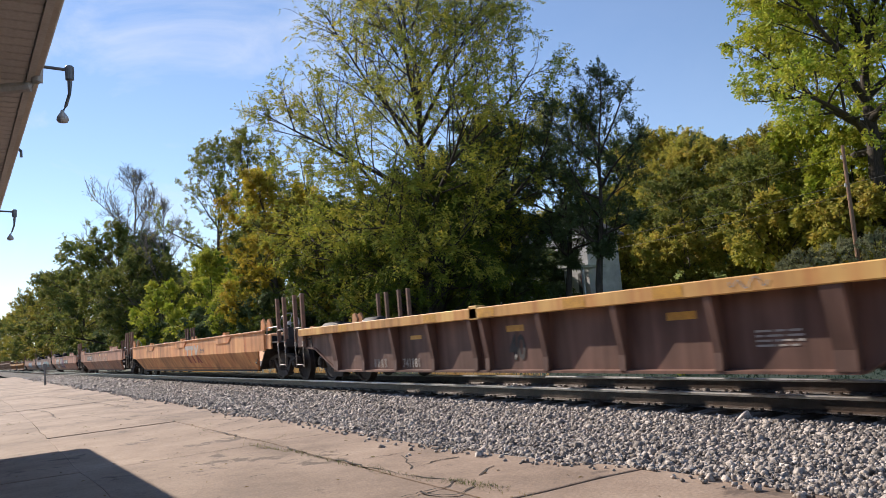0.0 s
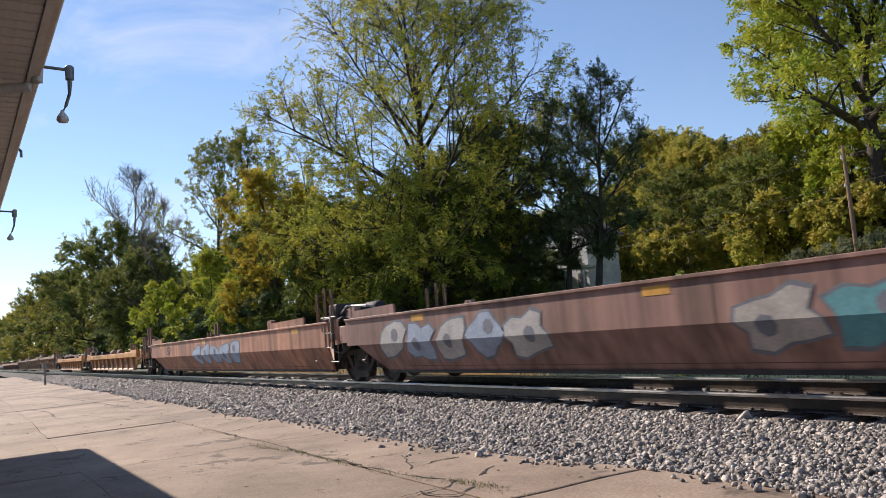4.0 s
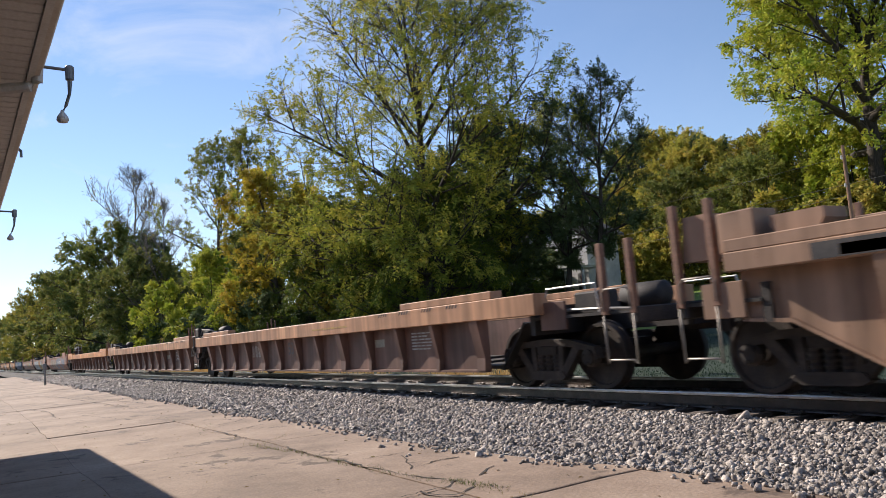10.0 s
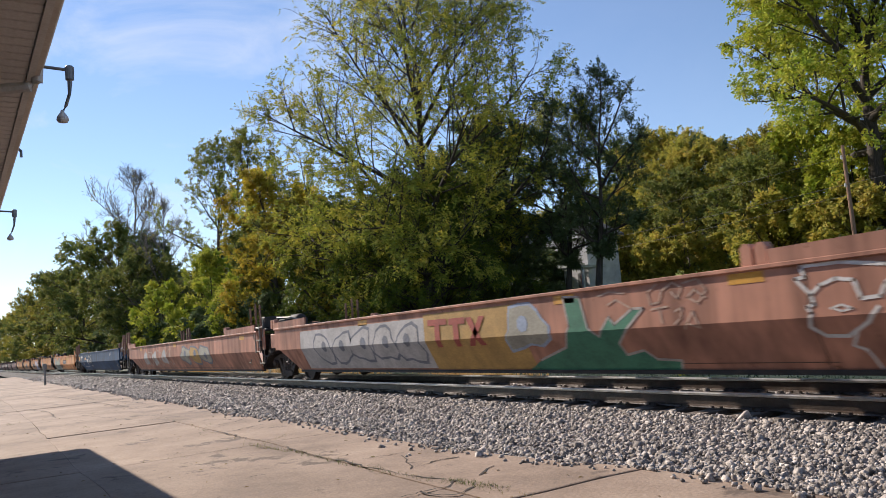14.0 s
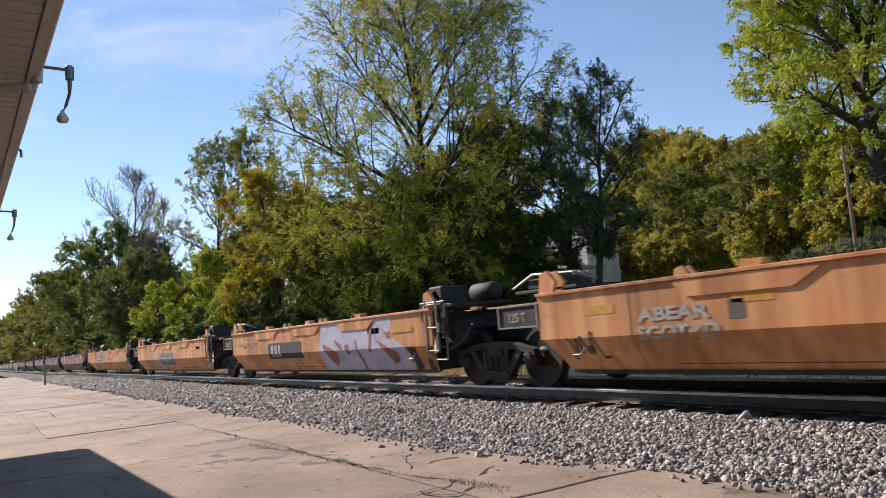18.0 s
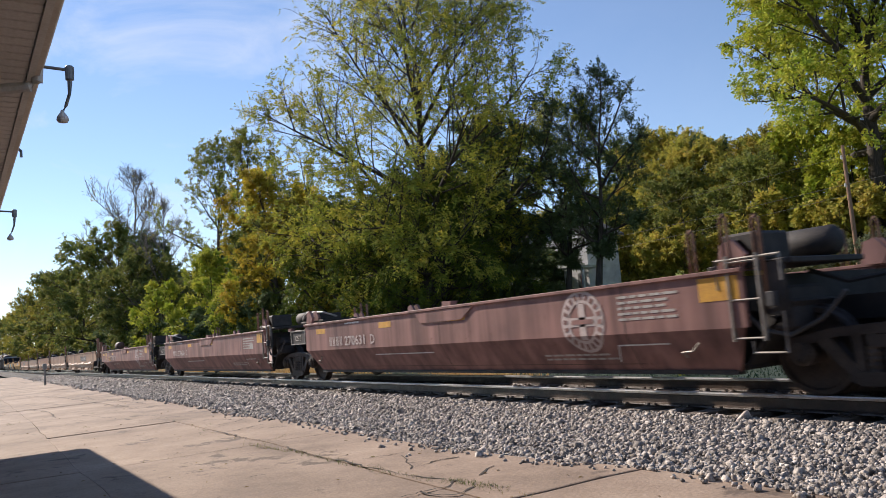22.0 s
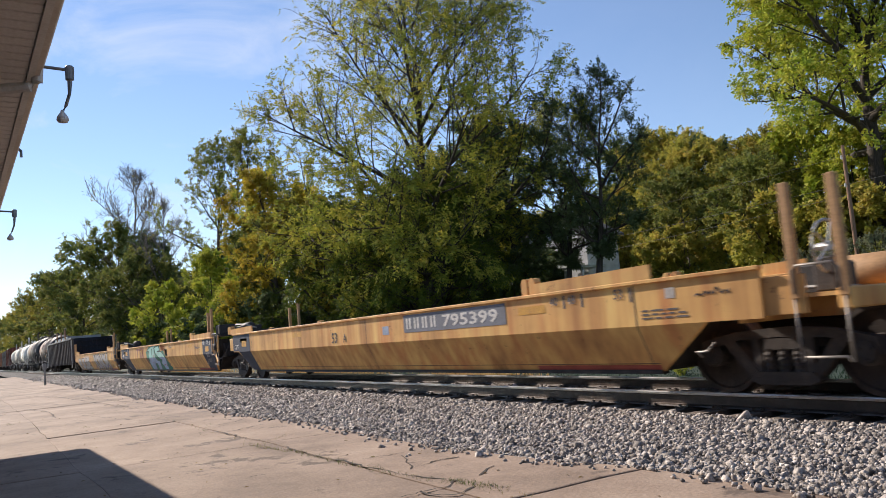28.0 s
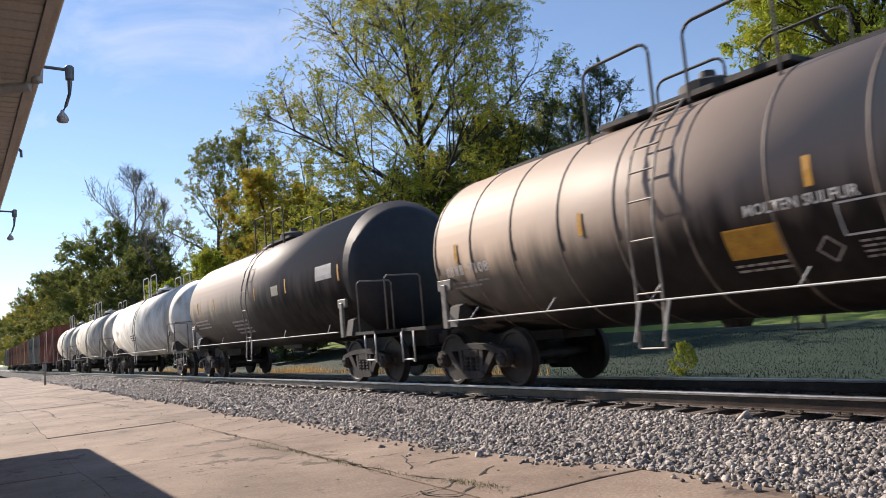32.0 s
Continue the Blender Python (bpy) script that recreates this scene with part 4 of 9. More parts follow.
# ---------------------------------------------------------------- house, pole and wires beyond the track
def make_house():
    h = tagged(new("house"), "white two-storey clapboard house with a front porch, half hidden by trees", "house")
    x0, y0 = -41.4, 31.0
    z0 = hill(x0, y0) - 0.05
    h.location = (x0, y0, z0)
    M["siding"] = surface("white_clapboard", (0.56, 0.57, 0.58), (0.46, 0.47, 0.48), scale=1.5, fine=40, rough=0.6, bump=0.05)
    M["roof_grey"] = surface("grey_roof_shingle", (0.13, 0.13, 0.135), (0.08, 0.08, 0.085), scale=2, fine=30, rough=0.9, bump=0.3)
    M["window_glass"] = surface("dark_window_glass", (0.03, 0.035, 0.04), (0.02, 0.022, 0.026), rough=0.08, bump=0)
    bm = B()
    box(bm, -8.5, -0.9, 0, 3.2, 0, 5.2)
    prism(bm, [(-8.6, 5.2), (-0.8, 5.2), (-4.7, 7.2)], 1, 0.0, 3.2)
    part("wall", bm, M["siding"], h)
    for i in range(19):
        bm = B()
        z = 0.4 + 0.25 * i
        box(bm, -8.52, -0.88, -0.03, -0.002, z, z + 0.23)
        part("clapboard", bm, M["siding"], h)
    bm = B()
    prism(bm, [(-9.0, 5.1), (-4.7, 7.25), (-0.5, 5.1), (-0.5, 5.25), (-4.7, 7.45), (-9.0, 5.25)], 1, -0.4, 3.6)
    part("roof", bm, M["roof_grey"], h)
    bm = B()
    box(bm, -1.1, 1.0, -2.4, 0, 2.6, 2.72, 0.02)
    prism(bm, [(-2.5, 2.73), (0.0, 2.73), (0.0, 2.95)], 0, -1.2, 1.1)
    part("porch_roof", bm, M["siding"], h)
    bm = B()
    box(bm, -1.1, 1.0, -2.4, 0, 0, 0.35)
    part("porch_floor", bm, M["roof_grey"], h)
    for x in (-0.95, 0.85):
        bm = B()
        box(bm, x - 0.09, x + 0.09, -2.3, -2.12, 0.35, 2.55, 0.015)
        part("porch_post", bm, M["siding"], h)
    bm = B()
    box(bm, -2.1, -1.3, -0.06, -0.03, 0.4, 2.4, 0.01)
    part("door", bm, M["roof_grey"], h)
    for x, z in ((-7.0, 1.2), (-4.6, 1.2), (-6.6, 4.0), (-3.2, 4.0)):
        bm = B()
        box(bm, x - 0.5, x + 0.5, -0.07, -0.03, z - 0.1, z + 1.6, 0.01)
        w = part("window", bm, M["siding"], h)
        bm = B()
        box(bm, x - 0.4, x + 0.4, -0.085, -0.071, z, z + 1.5)
        part("pane", bm, M["window_glass"], w)
    # a low white wing
    wing = tagged(new("shed"), "low white clapboard shed beside the house", "shed")
    wing.location = (-50.3, 29.5, hill(-50.3, 29.5) - 0.35)
    bm = B()
    box(bm, -3.5, 3.5, 0, 5, 0, 2.2)
    part("wall", bm, M["siding"], wing)
    bm = B()
    prism(bm, [(-0.4, 2.15), (2.5, 3.2), (5.4, 2.15), (5.4, 2.3), (2.5, 3.4), (-0.4, 2.3)], 0, -3.8, 3.8)
    part("roof", bm, M["roof_grey"], wing)
    chair = tagged(new("porch_chair"), "dark porch chair on the porch floor", "chair")
    chair.location = (-41.6, 29.3, z0 + 0.35)
    bm = B()
    box(bm, -0.25, 0.25, -0.25, 0.25, 0.35, 0.42, 0.02)
    part("seat", bm, M["black"], chair)
    bm = B()
    box(bm, -0.25, 0.25, 0.2, 0.26, 0.42, 1.0, 0.03)
    part("backrest", bm, M["black"], chair)
    for x in (-0.22, 0.22):
        for y in (-0.22, 0.22):
            bm = B()
            box(bm, x - 0.02, x + 0.02, y - 0.02, y + 0.02, 0, 0.35)
            part("leg", bm, M["black"], chair)
    flag = tagged(new("porch_flag"), "small red and white flag hanging from the porch post", "flag")
    flag.location = (-40.2, 28.5, z0 + 1.9)
    bm = B()
    rod(bm, [(0, 0, -0.6), (0.3, -0.3, 0.3)], 0.02)
    part("flagpole", bm, M["white"], flag)
    for i in range(5):
        bm = B()
        box(bm, 0.06 + 0.03 * i, 0.085 + 0.03 * i, -0.32 - 0.02 * i, -0.3 - 0.02 * i, -0.75, 0.15)
        part("stripe", bm, M["red"] if i % 2 == 0 else M["white"], flag)


make_house()


def make_pole():
    px, py = -21.6, 30.0
    zb = hill(px, py)
    pole = tagged(new("utility_pole"), "weathered brown wooden utility pole", "utility pole")
    pole.location = (px, py, zb)
    bm = B()
    rod(bm, [(0, 0, -0.2), (0, 0, 3.5), (0.02, 0, 8.6 - zb)], [0.115, 0.10, 0.08], 10)
    part("pole_shaft", bm, M["pole_wood"], pole)
    for z in (6.55 - zb, 8.0 - zb):
        bm = B()
        lathe(bm, [(-0.14, 0.03), (-0.1, 0.06), (0.0, 0.045), (0.06, 0.05), (0.08, 0.02)], "z", 10, (0, -0.2, z))
        rod(bm, [(0, 0, z - 0.1), (0, -0.2, z - 0.1)], 0.02)
        part("insulator", bm, M["shade_metal"], pole)
    for za, zc, xe, ye, ze in ((6.55, 0.4, -75.0, 34.0, 7.3), (8.0, 0.5, -75.0, 34.0, 9.3), (6.0, 0.5, -75.0, 34.0, 6.2), (6.55, 0.3, 12.0, 26.0, 7.8), (8.0, 0.3, 12.0, 26.0, 9.4)):
        wire = tagged(new("power_line"), "thin sagging overhead wire from the utility pole", "cable", "overhead wires")
        bm = B()
        pts = []
        for i in range(19):
            t = i / 18
            pts.append((px + (xe - px) * t, py - 0.2 + (ye - py) * t, za + (ze - za) * t - 4 * zc * t * (1 - t)))
        rod(bm, pts, 0.009, 4)
        part("wire", bm, M["wire"], wire)


M["pole_wood"] = surface("weathered_pole_wood", (0.27, 0.155, 0.10), (0.15, 0.09, 0.06), scale=3, fine=40, rough=0.9, stretch=(6, 6, 0.5), bump=0.4)
M["wire"] = surface("aged_wire", (0.12, 0.12, 0.12), (0.08, 0.08, 0.08), rough=0.5, metal=0.3, bump=0)
make_pole()


# ---------------------------------------------------------------- small things on the platform
def make_weeds():
    """Tufts of weeds in the joints, and fallen leaves and grit on the concrete."""
    rng = np.random.default_rng(23)
    lines = [((-16.2, -5.1), (-9.3, -5.25), 60), ((-9.4, -5.28), (-8.2, -5.14), 130), ((-8.2, -5.14), (-6.0, -5.1), 190), ((-6.2, -5.1), (-4.4, -4.9), 130), ((-5.35, -4.95), (-4.75, -4.85), 260), ((-6.9, -4.12), (-6.4, -4.1), 60), ((-9.3, -6.5), (-9.3, -5.1), 30), ((-18.7, -7.6), (-18.6, -5.2), 60), ((-9.9, -4.6), (-9.2, -5.2), 50), ((-12.6, -4.9), (-11.0, -5.5), 40), ((-15.5, -6.45), (-14.9, -6.4), 40), ((-18.5, -7.5), (-18.1, -7.45), 40)]
    co, n = [], 0
    for (x0, y0), (x1, y1), k in lines:
        for _ in range(k):
            t = rng.uniform()
            x, y = x0 + (x1 - x0) * t + rng.normal(0, 0.03), y0 + (y1 - y0) * t + rng.normal(0, 0.035)
            a, h = rng.uniform(0, 6.28), rng.uniform(0.01, 0.035)
            w, l = 0.0035, rng.uniform(0.01, 0.06)
            dx, dy = math.cos(a), math.sin(a)
            co += [(x - dy * w, y + dx * w, -0.201), (x + dy * w, y - dx * w, -0.201), (x + dx * l, y + dy * l, -0.2 + h)]
            n += 1
    ob = new("joint_weeds", mesh_arrays("joint_weeds", np.array(co), np.arange(3 * n).reshape(-1, 3), M["weed"]))
    tagged(ob, "dry weeds and grit in the cracks of the concrete", "weeds", kind="stuff")
    co, n = [], 0
    for _ in range(230):
        x, y = -2.5 - 26 * rng.uniform() ** 1.8, rng.uniform(-8.2, -4.2)
        a, s, q = rng.uniform(0, 6.28), rng.uniform(0.008, 0.03), rng.uniform(0.2, 0.8)
        c, d = math.cos(a) * s, math.sin(a) * s
        z = -0.192
        co += [(x - c, y - d, z), (x - d * q, y + c * q, z + 0.008), (x + c, y + d, z + 0.002), (x + d * q, y - c * q, z + 0.006)]
        n += 1
    ob = new("fallen_leaves", mesh_arrays("fallen_leaves", np.array(co), np.arange(4 * n).reshape(-1, 4), M["fallen"]))
    tagged(ob, "scattered small brown and yellow fallen leaves on the concrete", "leaves", kind="stuff")


M["weed"] = leaf_material("dry_crack_weeds", [(0.20, 0.17, 0.07), (0.30, 0.24, 0.12), (0.11, 0.15, 0.04), (0.16, 0.12, 0.07)], 0.1)
M["fallen"] = leaf_material("fallen_leaf", [(0.16, 0.10, 0.04), (0.30, 0.22, 0.05), (0.10, 0.06, 0.03), (0.20, 0.19, 0.05)], 0.1)
make_weeds()


def make_cracks():
    """Open cracks that wander over the slabs, as thin dark grooves with a rough rim."""
    rng = random.Random(31)
    runs = [[(-11.43, -5.15), (-10.59, -5.11), (-9.86, -5.13), (-9.49, -4.99)], [(-9.03, -5.39), (-8.75, -5.07), (-8.03, -5.13), (-7.38, -5.10), (-6.80, -5.08), (-6.52, -5.08), (-5.94, -5.07), (-5.72, -5.01), (-5.40, -4.94)], [(-7.00, -4.94), (-6.96, -4.72), (-6.93, -4.49)], [(-6.09, -4.86), (-6.19, -4.57), (-6.18, -4.31)], [(-5.11, -5.52), (-5.14, -5.32), (-5.15, -5.10), (-5.29, -4.91)], [(-4.90, -4.88), (-4.71, -4.83)], [(-9.22, -5.75), (-9.19, -5.39)], [(-12.32, -4.91), (-12.42, -4.57), (-13.29, -3.96)], [(-11.06, -5.13), (-11.48, -4.41)], [(-7.11, -6.01), (-7.07, -5.87)], [(-6.80, -4.56), (-6.06, -4.90)], [(-5.29, -4.72), (-5.52, -4.38)], [(-5.20, -5.32), (-4.95, -5.32), (-4.83, -5.18), (-4.96, -4.97)], [(-30, -5.6), (-22.3, -5.2), (-18.7, -4.9)], [(-37.8, -7.0), (-23.7, -4.75), (-20.0, -4.5)], [(-18.6, -6.1), (-15.5, -5.6), (-12.5, -4.35)], [(-24.0, -6.9), (-21.0, -6.5), (-18.7, -6.6)]]
    holder = tagged(new("pavement_cracks"), "dark cracks wandering across the old concrete slabs", "cracks", kind="structure")
    for run in runs:
        pts = []
        for (x0, y0), (x1, y1) in zip(run, run[1:]):
            m = max(3, int(math.hypot(x1 - x0, y1 - y0) / 0.12))
            for i in range(m):
                t = i / m
                pts.append((x0 + (x1 - x0) * t + rng.uniform(-0.03, 0.03), y0 + (y1 - y0) * t + rng.uniform(-0.03, 0.03)))
        pts.append(run[-1])
        verts, faces = [], []
        for i, (x, y) in enumerate(pts):
            a, b = pts[max(0, i - 1)], pts[min(len(pts) - 1, i + 1)]
            d = math.hypot(b[0] - a[0], b[1] - a[1]) or 1
            w = rng.uniform(0.002, 0.016) * (1.0 + 0.02 * abs(x)) * (0.35 + 0.65 * abs(math.sin(1.7 * x + 2.3 * y)))
            nx, ny = -(b[1] - a[1]) / d * w, (b[0] - a[0]) / d * w
            verts += [(x - nx, y - ny, -0.1895), (x + nx, y + ny, -0.1895)]
            if i:
                k = 2 * i
                faces.append((k - 2, k - 1, k + 1, k))
        child("crack", mesh_from("crack", verts, faces, M["crack"]), holder)


M["crack"] = surface("crack_dirt", (0.055, 0.043, 0.033), (0.03, 0.024, 0.02), (0.10, 0.08, 0.06), scale=6, fine=60, rough=0.95, bump=0.3)
make_cracks()


def make_post():
    post = tagged(new("signal_post"), "small grey trackside post with a box on top", "post")
    post.location = (-46.7, -4.64, -0.3)
    bm = B()
    rod(bm, [(0, 0, 0), (0, 0, 1.0)], 0.05, 8)
    part("shaft", bm, M["grey_metal"], post)
    bm = B()
    box(bm, -0.08, 0.08, -0.1, 0.1, 0.95, 1.25, 0.02)
    part("head", bm, M["grey_metal"], post)


make_post()




# ---------------------------------------------------------------- train: running gear
def truck_meshes():
    out = {}
    bm = B()
    # cast side frame: arch, two struts, spring plank and pedestals, with open windows between them
    for s in (-1, 1):
        prism(bm, [(s * 0.0, 0.73), (s * 0.52, 0.70), (s * 1.0, 0.60), (s * 1.06, 0.44), (s * 0.98, 0.42), (s * 0.90, 0.53), (s * 0.5, 0.61), (0.0, 0.63)][:: s], 1, -0.065, 0.065)
        prism(bm, [(s * 0.74, 0.60), (s * 0.60, 0.64), (s * 0.26, 0.24), (s * 0.36, 0.18)][:: s], 1, -0.06, 0.06)
        prism(bm, [(s * 0.36, 0.64), (s * 0.26, 0.64), (s * 0.24, 0.26), (s * 0.33, 0.22)][:: s], 1, -0.055, 0.055)
    prism(bm, [(-0.40, 0.19), (-0.30, 0.14), (0.30, 0.14), (0.40, 0.19), (0.34, 0.27), (-0.34, 0.27)], 1, -0.085, 0.085)
    out["side_frame"] = bm_mesh("side_frame", bm, M["cast_iron"])
    bm = B()
    for x in (-0.17, 0, 0.17):
        rings = []
        for k in range(9):
            rings.append((0.27 + 0.03 * k, 0.066 if k % 2 else 0.078))
        lathe(bm, rings, "z", 10, (x, 0, 0))
    out["spring_nest"] = bm_mesh("spring_nest", bm, M["cast_iron"])
    bm = B()
    prism(bm, [(-0.2, 0.5), (0.2, 0.5), (0.22, 0.62), (-0.22, 0.62)], 1, -1.06, 1.06)
    box(bm, -0.3, 0.3, -0.35, 0.35, 0.6, 0.78)
    out["bolster"] = bm_mesh("bolster", bm, M["cast_iron"])
    bm = B()
    for s in (-1, 1):
        r = [(0.66, 0.10), (0.67, 0.40), (0.685, 0.485), (0.715, 0.482), (0.725, 0.458), (0.815, 0.45), (0.815, 0.40), (0.79, 0.38), (0.775, 0.16), (0.80, 0.12), (0.86, 0.10)]
        lathe(bm, [(s * a, b) for a, b in r], "y", 36, (0, 0, 0.457))
    lathe(bm, [(-0.7, 0.085), (0.7, 0.085)], "y", 12, (0, 0, 0.457))
    bmesh.ops.translate(bm, verts=bm.verts, vec=(0, 0, -0.457))
    out["wheelset"] = bm_mesh("wheelset", bm, M["wheel"], False)
    bm = B()
    lathe(bm, [(-0.06, 0.135), (0.05, 0.135), (0.06, 0.11), (0.10, 0.105), (0.11, 0.06)], "y", 16)
    for k in range(3):
        a = 2.1 * k + 0.5
        lathe(bm, [(0.1, 0.02), (0.125, 0.018)], "y", 6, (0.07 * math.cos(a), 0, 0.07 * math.sin(a)))
    out["bearing"] = bm_mesh("bearing", bm, M["cast_iron"])
    bm = B()
    box(bm, -0.72, 0.72, -0.03, 0.03, 0.30, 0.36)
    box(bm, -0.66, -0.6, -0.45, 0.45, 0.28, 0.40)
    box(bm, 0.6, 0.66, -0.45, 0.45, 0.28, 0.40)
    out["brake_beam"] = bm_mesh("brake_beam", bm, M["dark_steel"])
    return out


TRUCK = truck_meshes()
WHEELS = []


def add_truck(car, x, base=0.89):
    t = child("truck", TRUCK["bolster"], car, (x, 0, 0))
    for s in (-1, 1):
        child("side_frame", TRUCK["side_frame"], t, (0, s * 1.0, 0))
        child("spring_nest", TRUCK["spring_nest"], t, (0, s * 1.0, 0))
        for e in (-1, 1):
            child("bearing", TRUCK["bearing"], t, (e * base, s * 1.0, 0.457), (0, 0, 0 if s > 0 else 180))
    for e in (-1, 1):
        w = child("wheelset", TRUCK["wheelset"], t, (e * base, 0, 0.457))
        WHEELS.append((w, car, x + e * base))
    child("brake_beam", TRUCK["brake_beam"], t)
    return t


# ---------------------------------------------------------------- train: paint and lettering on the sides
def twin_bars(n, x, z, size, w, step):
    """Two upright strokes for each of n initials."""
    return [[(a, z), (a + 0.28 * w, z), (a + 0.28 * w, z + size), (a, z + size)] for i in range(n) for a in (x + i * step, x + i * step + 0.5 * w)]


class Side:
    """The near side of a car, as the distance y of its outer face at a height z."""

    def __init__(self, car, knots, x=0.0):
        self.car, self.knots = car, knots  # (z, y) from the bottom up

    def y(self, z):
        k = self.knots
        for (z0, y0), (z1, y1) in zip(k, k[1:]):
            if z <= z1:
                return y0 + (y1 - y0) * (z - z0) / (z1 - z0)
        return k[-1][1]

    def cuts(self):
        return [z for z, _ in self.knots[1:-1]]

    def fill(self, polys, mat, name="painted_patch", lift=0.004, label=""):
        """Paint in the shape of some polygons of (x, z), laid on the side."""
        verts, faces = [], []
        for poly in polys:
            pieces = [poly]
            for c in self.cuts():
                nxt = []
                for q in pieces:
                    for keep in (-1, 1):
                        r = clip(q, c, keep)
                        if len(r) > 2:
                            nxt.append(r)
                pieces = nxt
            for q in pieces:
                zs = [z for _, z in q]
                mid = 0.5 * (min(zs) + max(zs))
                k0 = max([k for k in self.knots if k[0] <= mid] or [self.knots[0]])
                k1 = min([k for k in self.knots if k[0] > mid] or [self.knots[-1]])
                f = []
                for x, z in q:
                    y = k0[1] if k1[0] == k0[0] else k0[1] + (k1[1] - k0[1]) * (z - k0[0]) / (k1[0] - k0[0])
                    f.append(len(verts))
                    verts.append((x, y - lift, z))
                area = sum(q[i][0] * q[(i + 1) % len(q)][1] - q[(i + 1) % len(q)][0] * q[i][1] for i in range(len(q)))
                faces.append(f if area > 0 else f[::-1])
        return child(name, mesh_from(name, verts, faces, mat), self.car, label=label)

    def rect(self, x0, x1, z0, z1, mat, name="painted_patch", lift=0.004, label=""):
        return self.fill([[(x0, z0), (x1, z0), (x1, z1), (x0, z1)]], mat, name, lift, label)

    def letters(self, words, bold, shear=0.0, res=2):
        """The flat outline of some words in the built-in font, as a mesh with x to the right and y up."""
        cu = bpy.data.curves.new("lettering", "FONT")
        cu.body, cu.size, cu.offset, cu.resolution_u, cu.shear = words, 1.0, bold, res, shear
        ob = bpy.data.objects.new("lettering", cu)
        me = bpy.data.meshes.new_from_object(ob)
        bpy.data.objects.remove(ob)
        bpy.data.curves.remove(cu)
        return me

    def lay(self, me, mat, name, lift, place):
        """Lay a flat mesh on the side; place gives (x, z) from the mesh's x and y."""
        bm = bmesh.new()
        bm.from_mesh(me)
        for v in bm.verts:
            x, z = place(v.co.x, v.co.y)
            v.co = (x, 0, z)
        zs = [v.co.z for v in bm.verts]
        for c in self.cuts():
            if min(zs) < c < max(zs):
                bmesh.ops.bisect_plane(bm, geom=bm.verts[:] + bm.edges[:] + bm.faces[:], plane_co=(0, 0, c), plane_no=(0, 0, 1), dist=1e-5)
        for v in bm.verts:
            v.co.y = self.y(v.co.z) - lift
        bm.normal_update()
        for f in bm.faces:
            if f.normal.y > 0:
                f.normal_flip()
        me.materials.clear()
        bm.to_mesh(me)
        bm.free()
        me.materials.append(mat)
        me.name = name
        return child(name, me, self.car)

    def text(self, words, x, z, size, mat, lift=0.009, bold=0.02, width=1.0):
        me = self.letters(words, bold * 0.7)
        s = size * 1.38
        return self.lay(me, mat, "lettering", lift, lambda a, b: (x + a * s * width, z + b * s))

    def word(self, words, x0, x1, z0, z1, fill, edge, bold=0.03, rim=0.045, shear=0.0, drop=0.0):
        """Large sprayed letters: a dark rim, and the fill on it, fitted to a rectangle."""
        for name, mat, b, lift in (("graffiti_outline", edge, bold + rim, 0.006), ("graffiti_fill", fill, bold, 0.0105)):
            me = self.letters(words, b, shear, 3)
            xs = [v.co.x for v in me.vertices]
            ys = [v.co.y for v in me.vertices]
            ax, bx, ay, by = min(xs), max(xs), min(ys), max(ys)
            g = rim if name == "graffiti_fill" else 0.0
            ax, bx, ay, by = ax - g, bx + g, ay - g, by + g
            self.lay(me, mat, name, lift, lambda a, b: (x0 + (a - ax) / (bx - ax) * (x1 - x0), z0 + (b - ay) / (by - ay) * (z1 - z0)))

    def marks(self, n, x, z, size, mat, gap=0.3, lift=0.009):
        """A row of plain bars that stands in for initials."""
        w = size * 0.62
        return self.fill(twin_bars(n, x, z, size, w, w * (1 + gap)), mat, "reporting_mark", lift)

    def lines(self, x, z, w, rows, mat, h=0.022, seed=1, lift=0.005):
        """Small writing, as bars."""
        rng = random.Random(seed)
        polys = []
        for i in range(rows):
            a = x
            while a < x + w * rng.uniform(0.75, 1):
                b = a + rng.uniform(0.08, 0.22)
                zz = z - i * h * 2.2
                polys.append([(a, zz), (b, zz), (b, zz + h), (a, zz + h)])
                a = b + 0.03
        return tagged(self.fill(polys, mat, "small_writing", lift), kind="stuff")

    def stroke(self, pts, w, mat, name="graffiti_line", lift=0.006):
        polys = []
        for (x0, z0), (x1, z1) in zip(pts, pts[1:]):
            d = math.hypot(x1 - x0, z1 - z0) or 1
            nx, nz = -(z1 - z0) / d * w / 2, (x1 - x0) / d * w / 2
            ex, ez = (x1 - x0) / d * w * 0.3, (z1 - z0) / d * w * 0.3
            polys.append([(x0 - nx - ex, z0 - nz - ez), (x1 - nx + ex, z1 - nz + ez), (x1 + nx + ex, z1 + nz + ez), (x0 + nx - ex, z0 + nz - ez)])
        return tagged(self.fill(polys, mat, name, lift), kind="stuff")

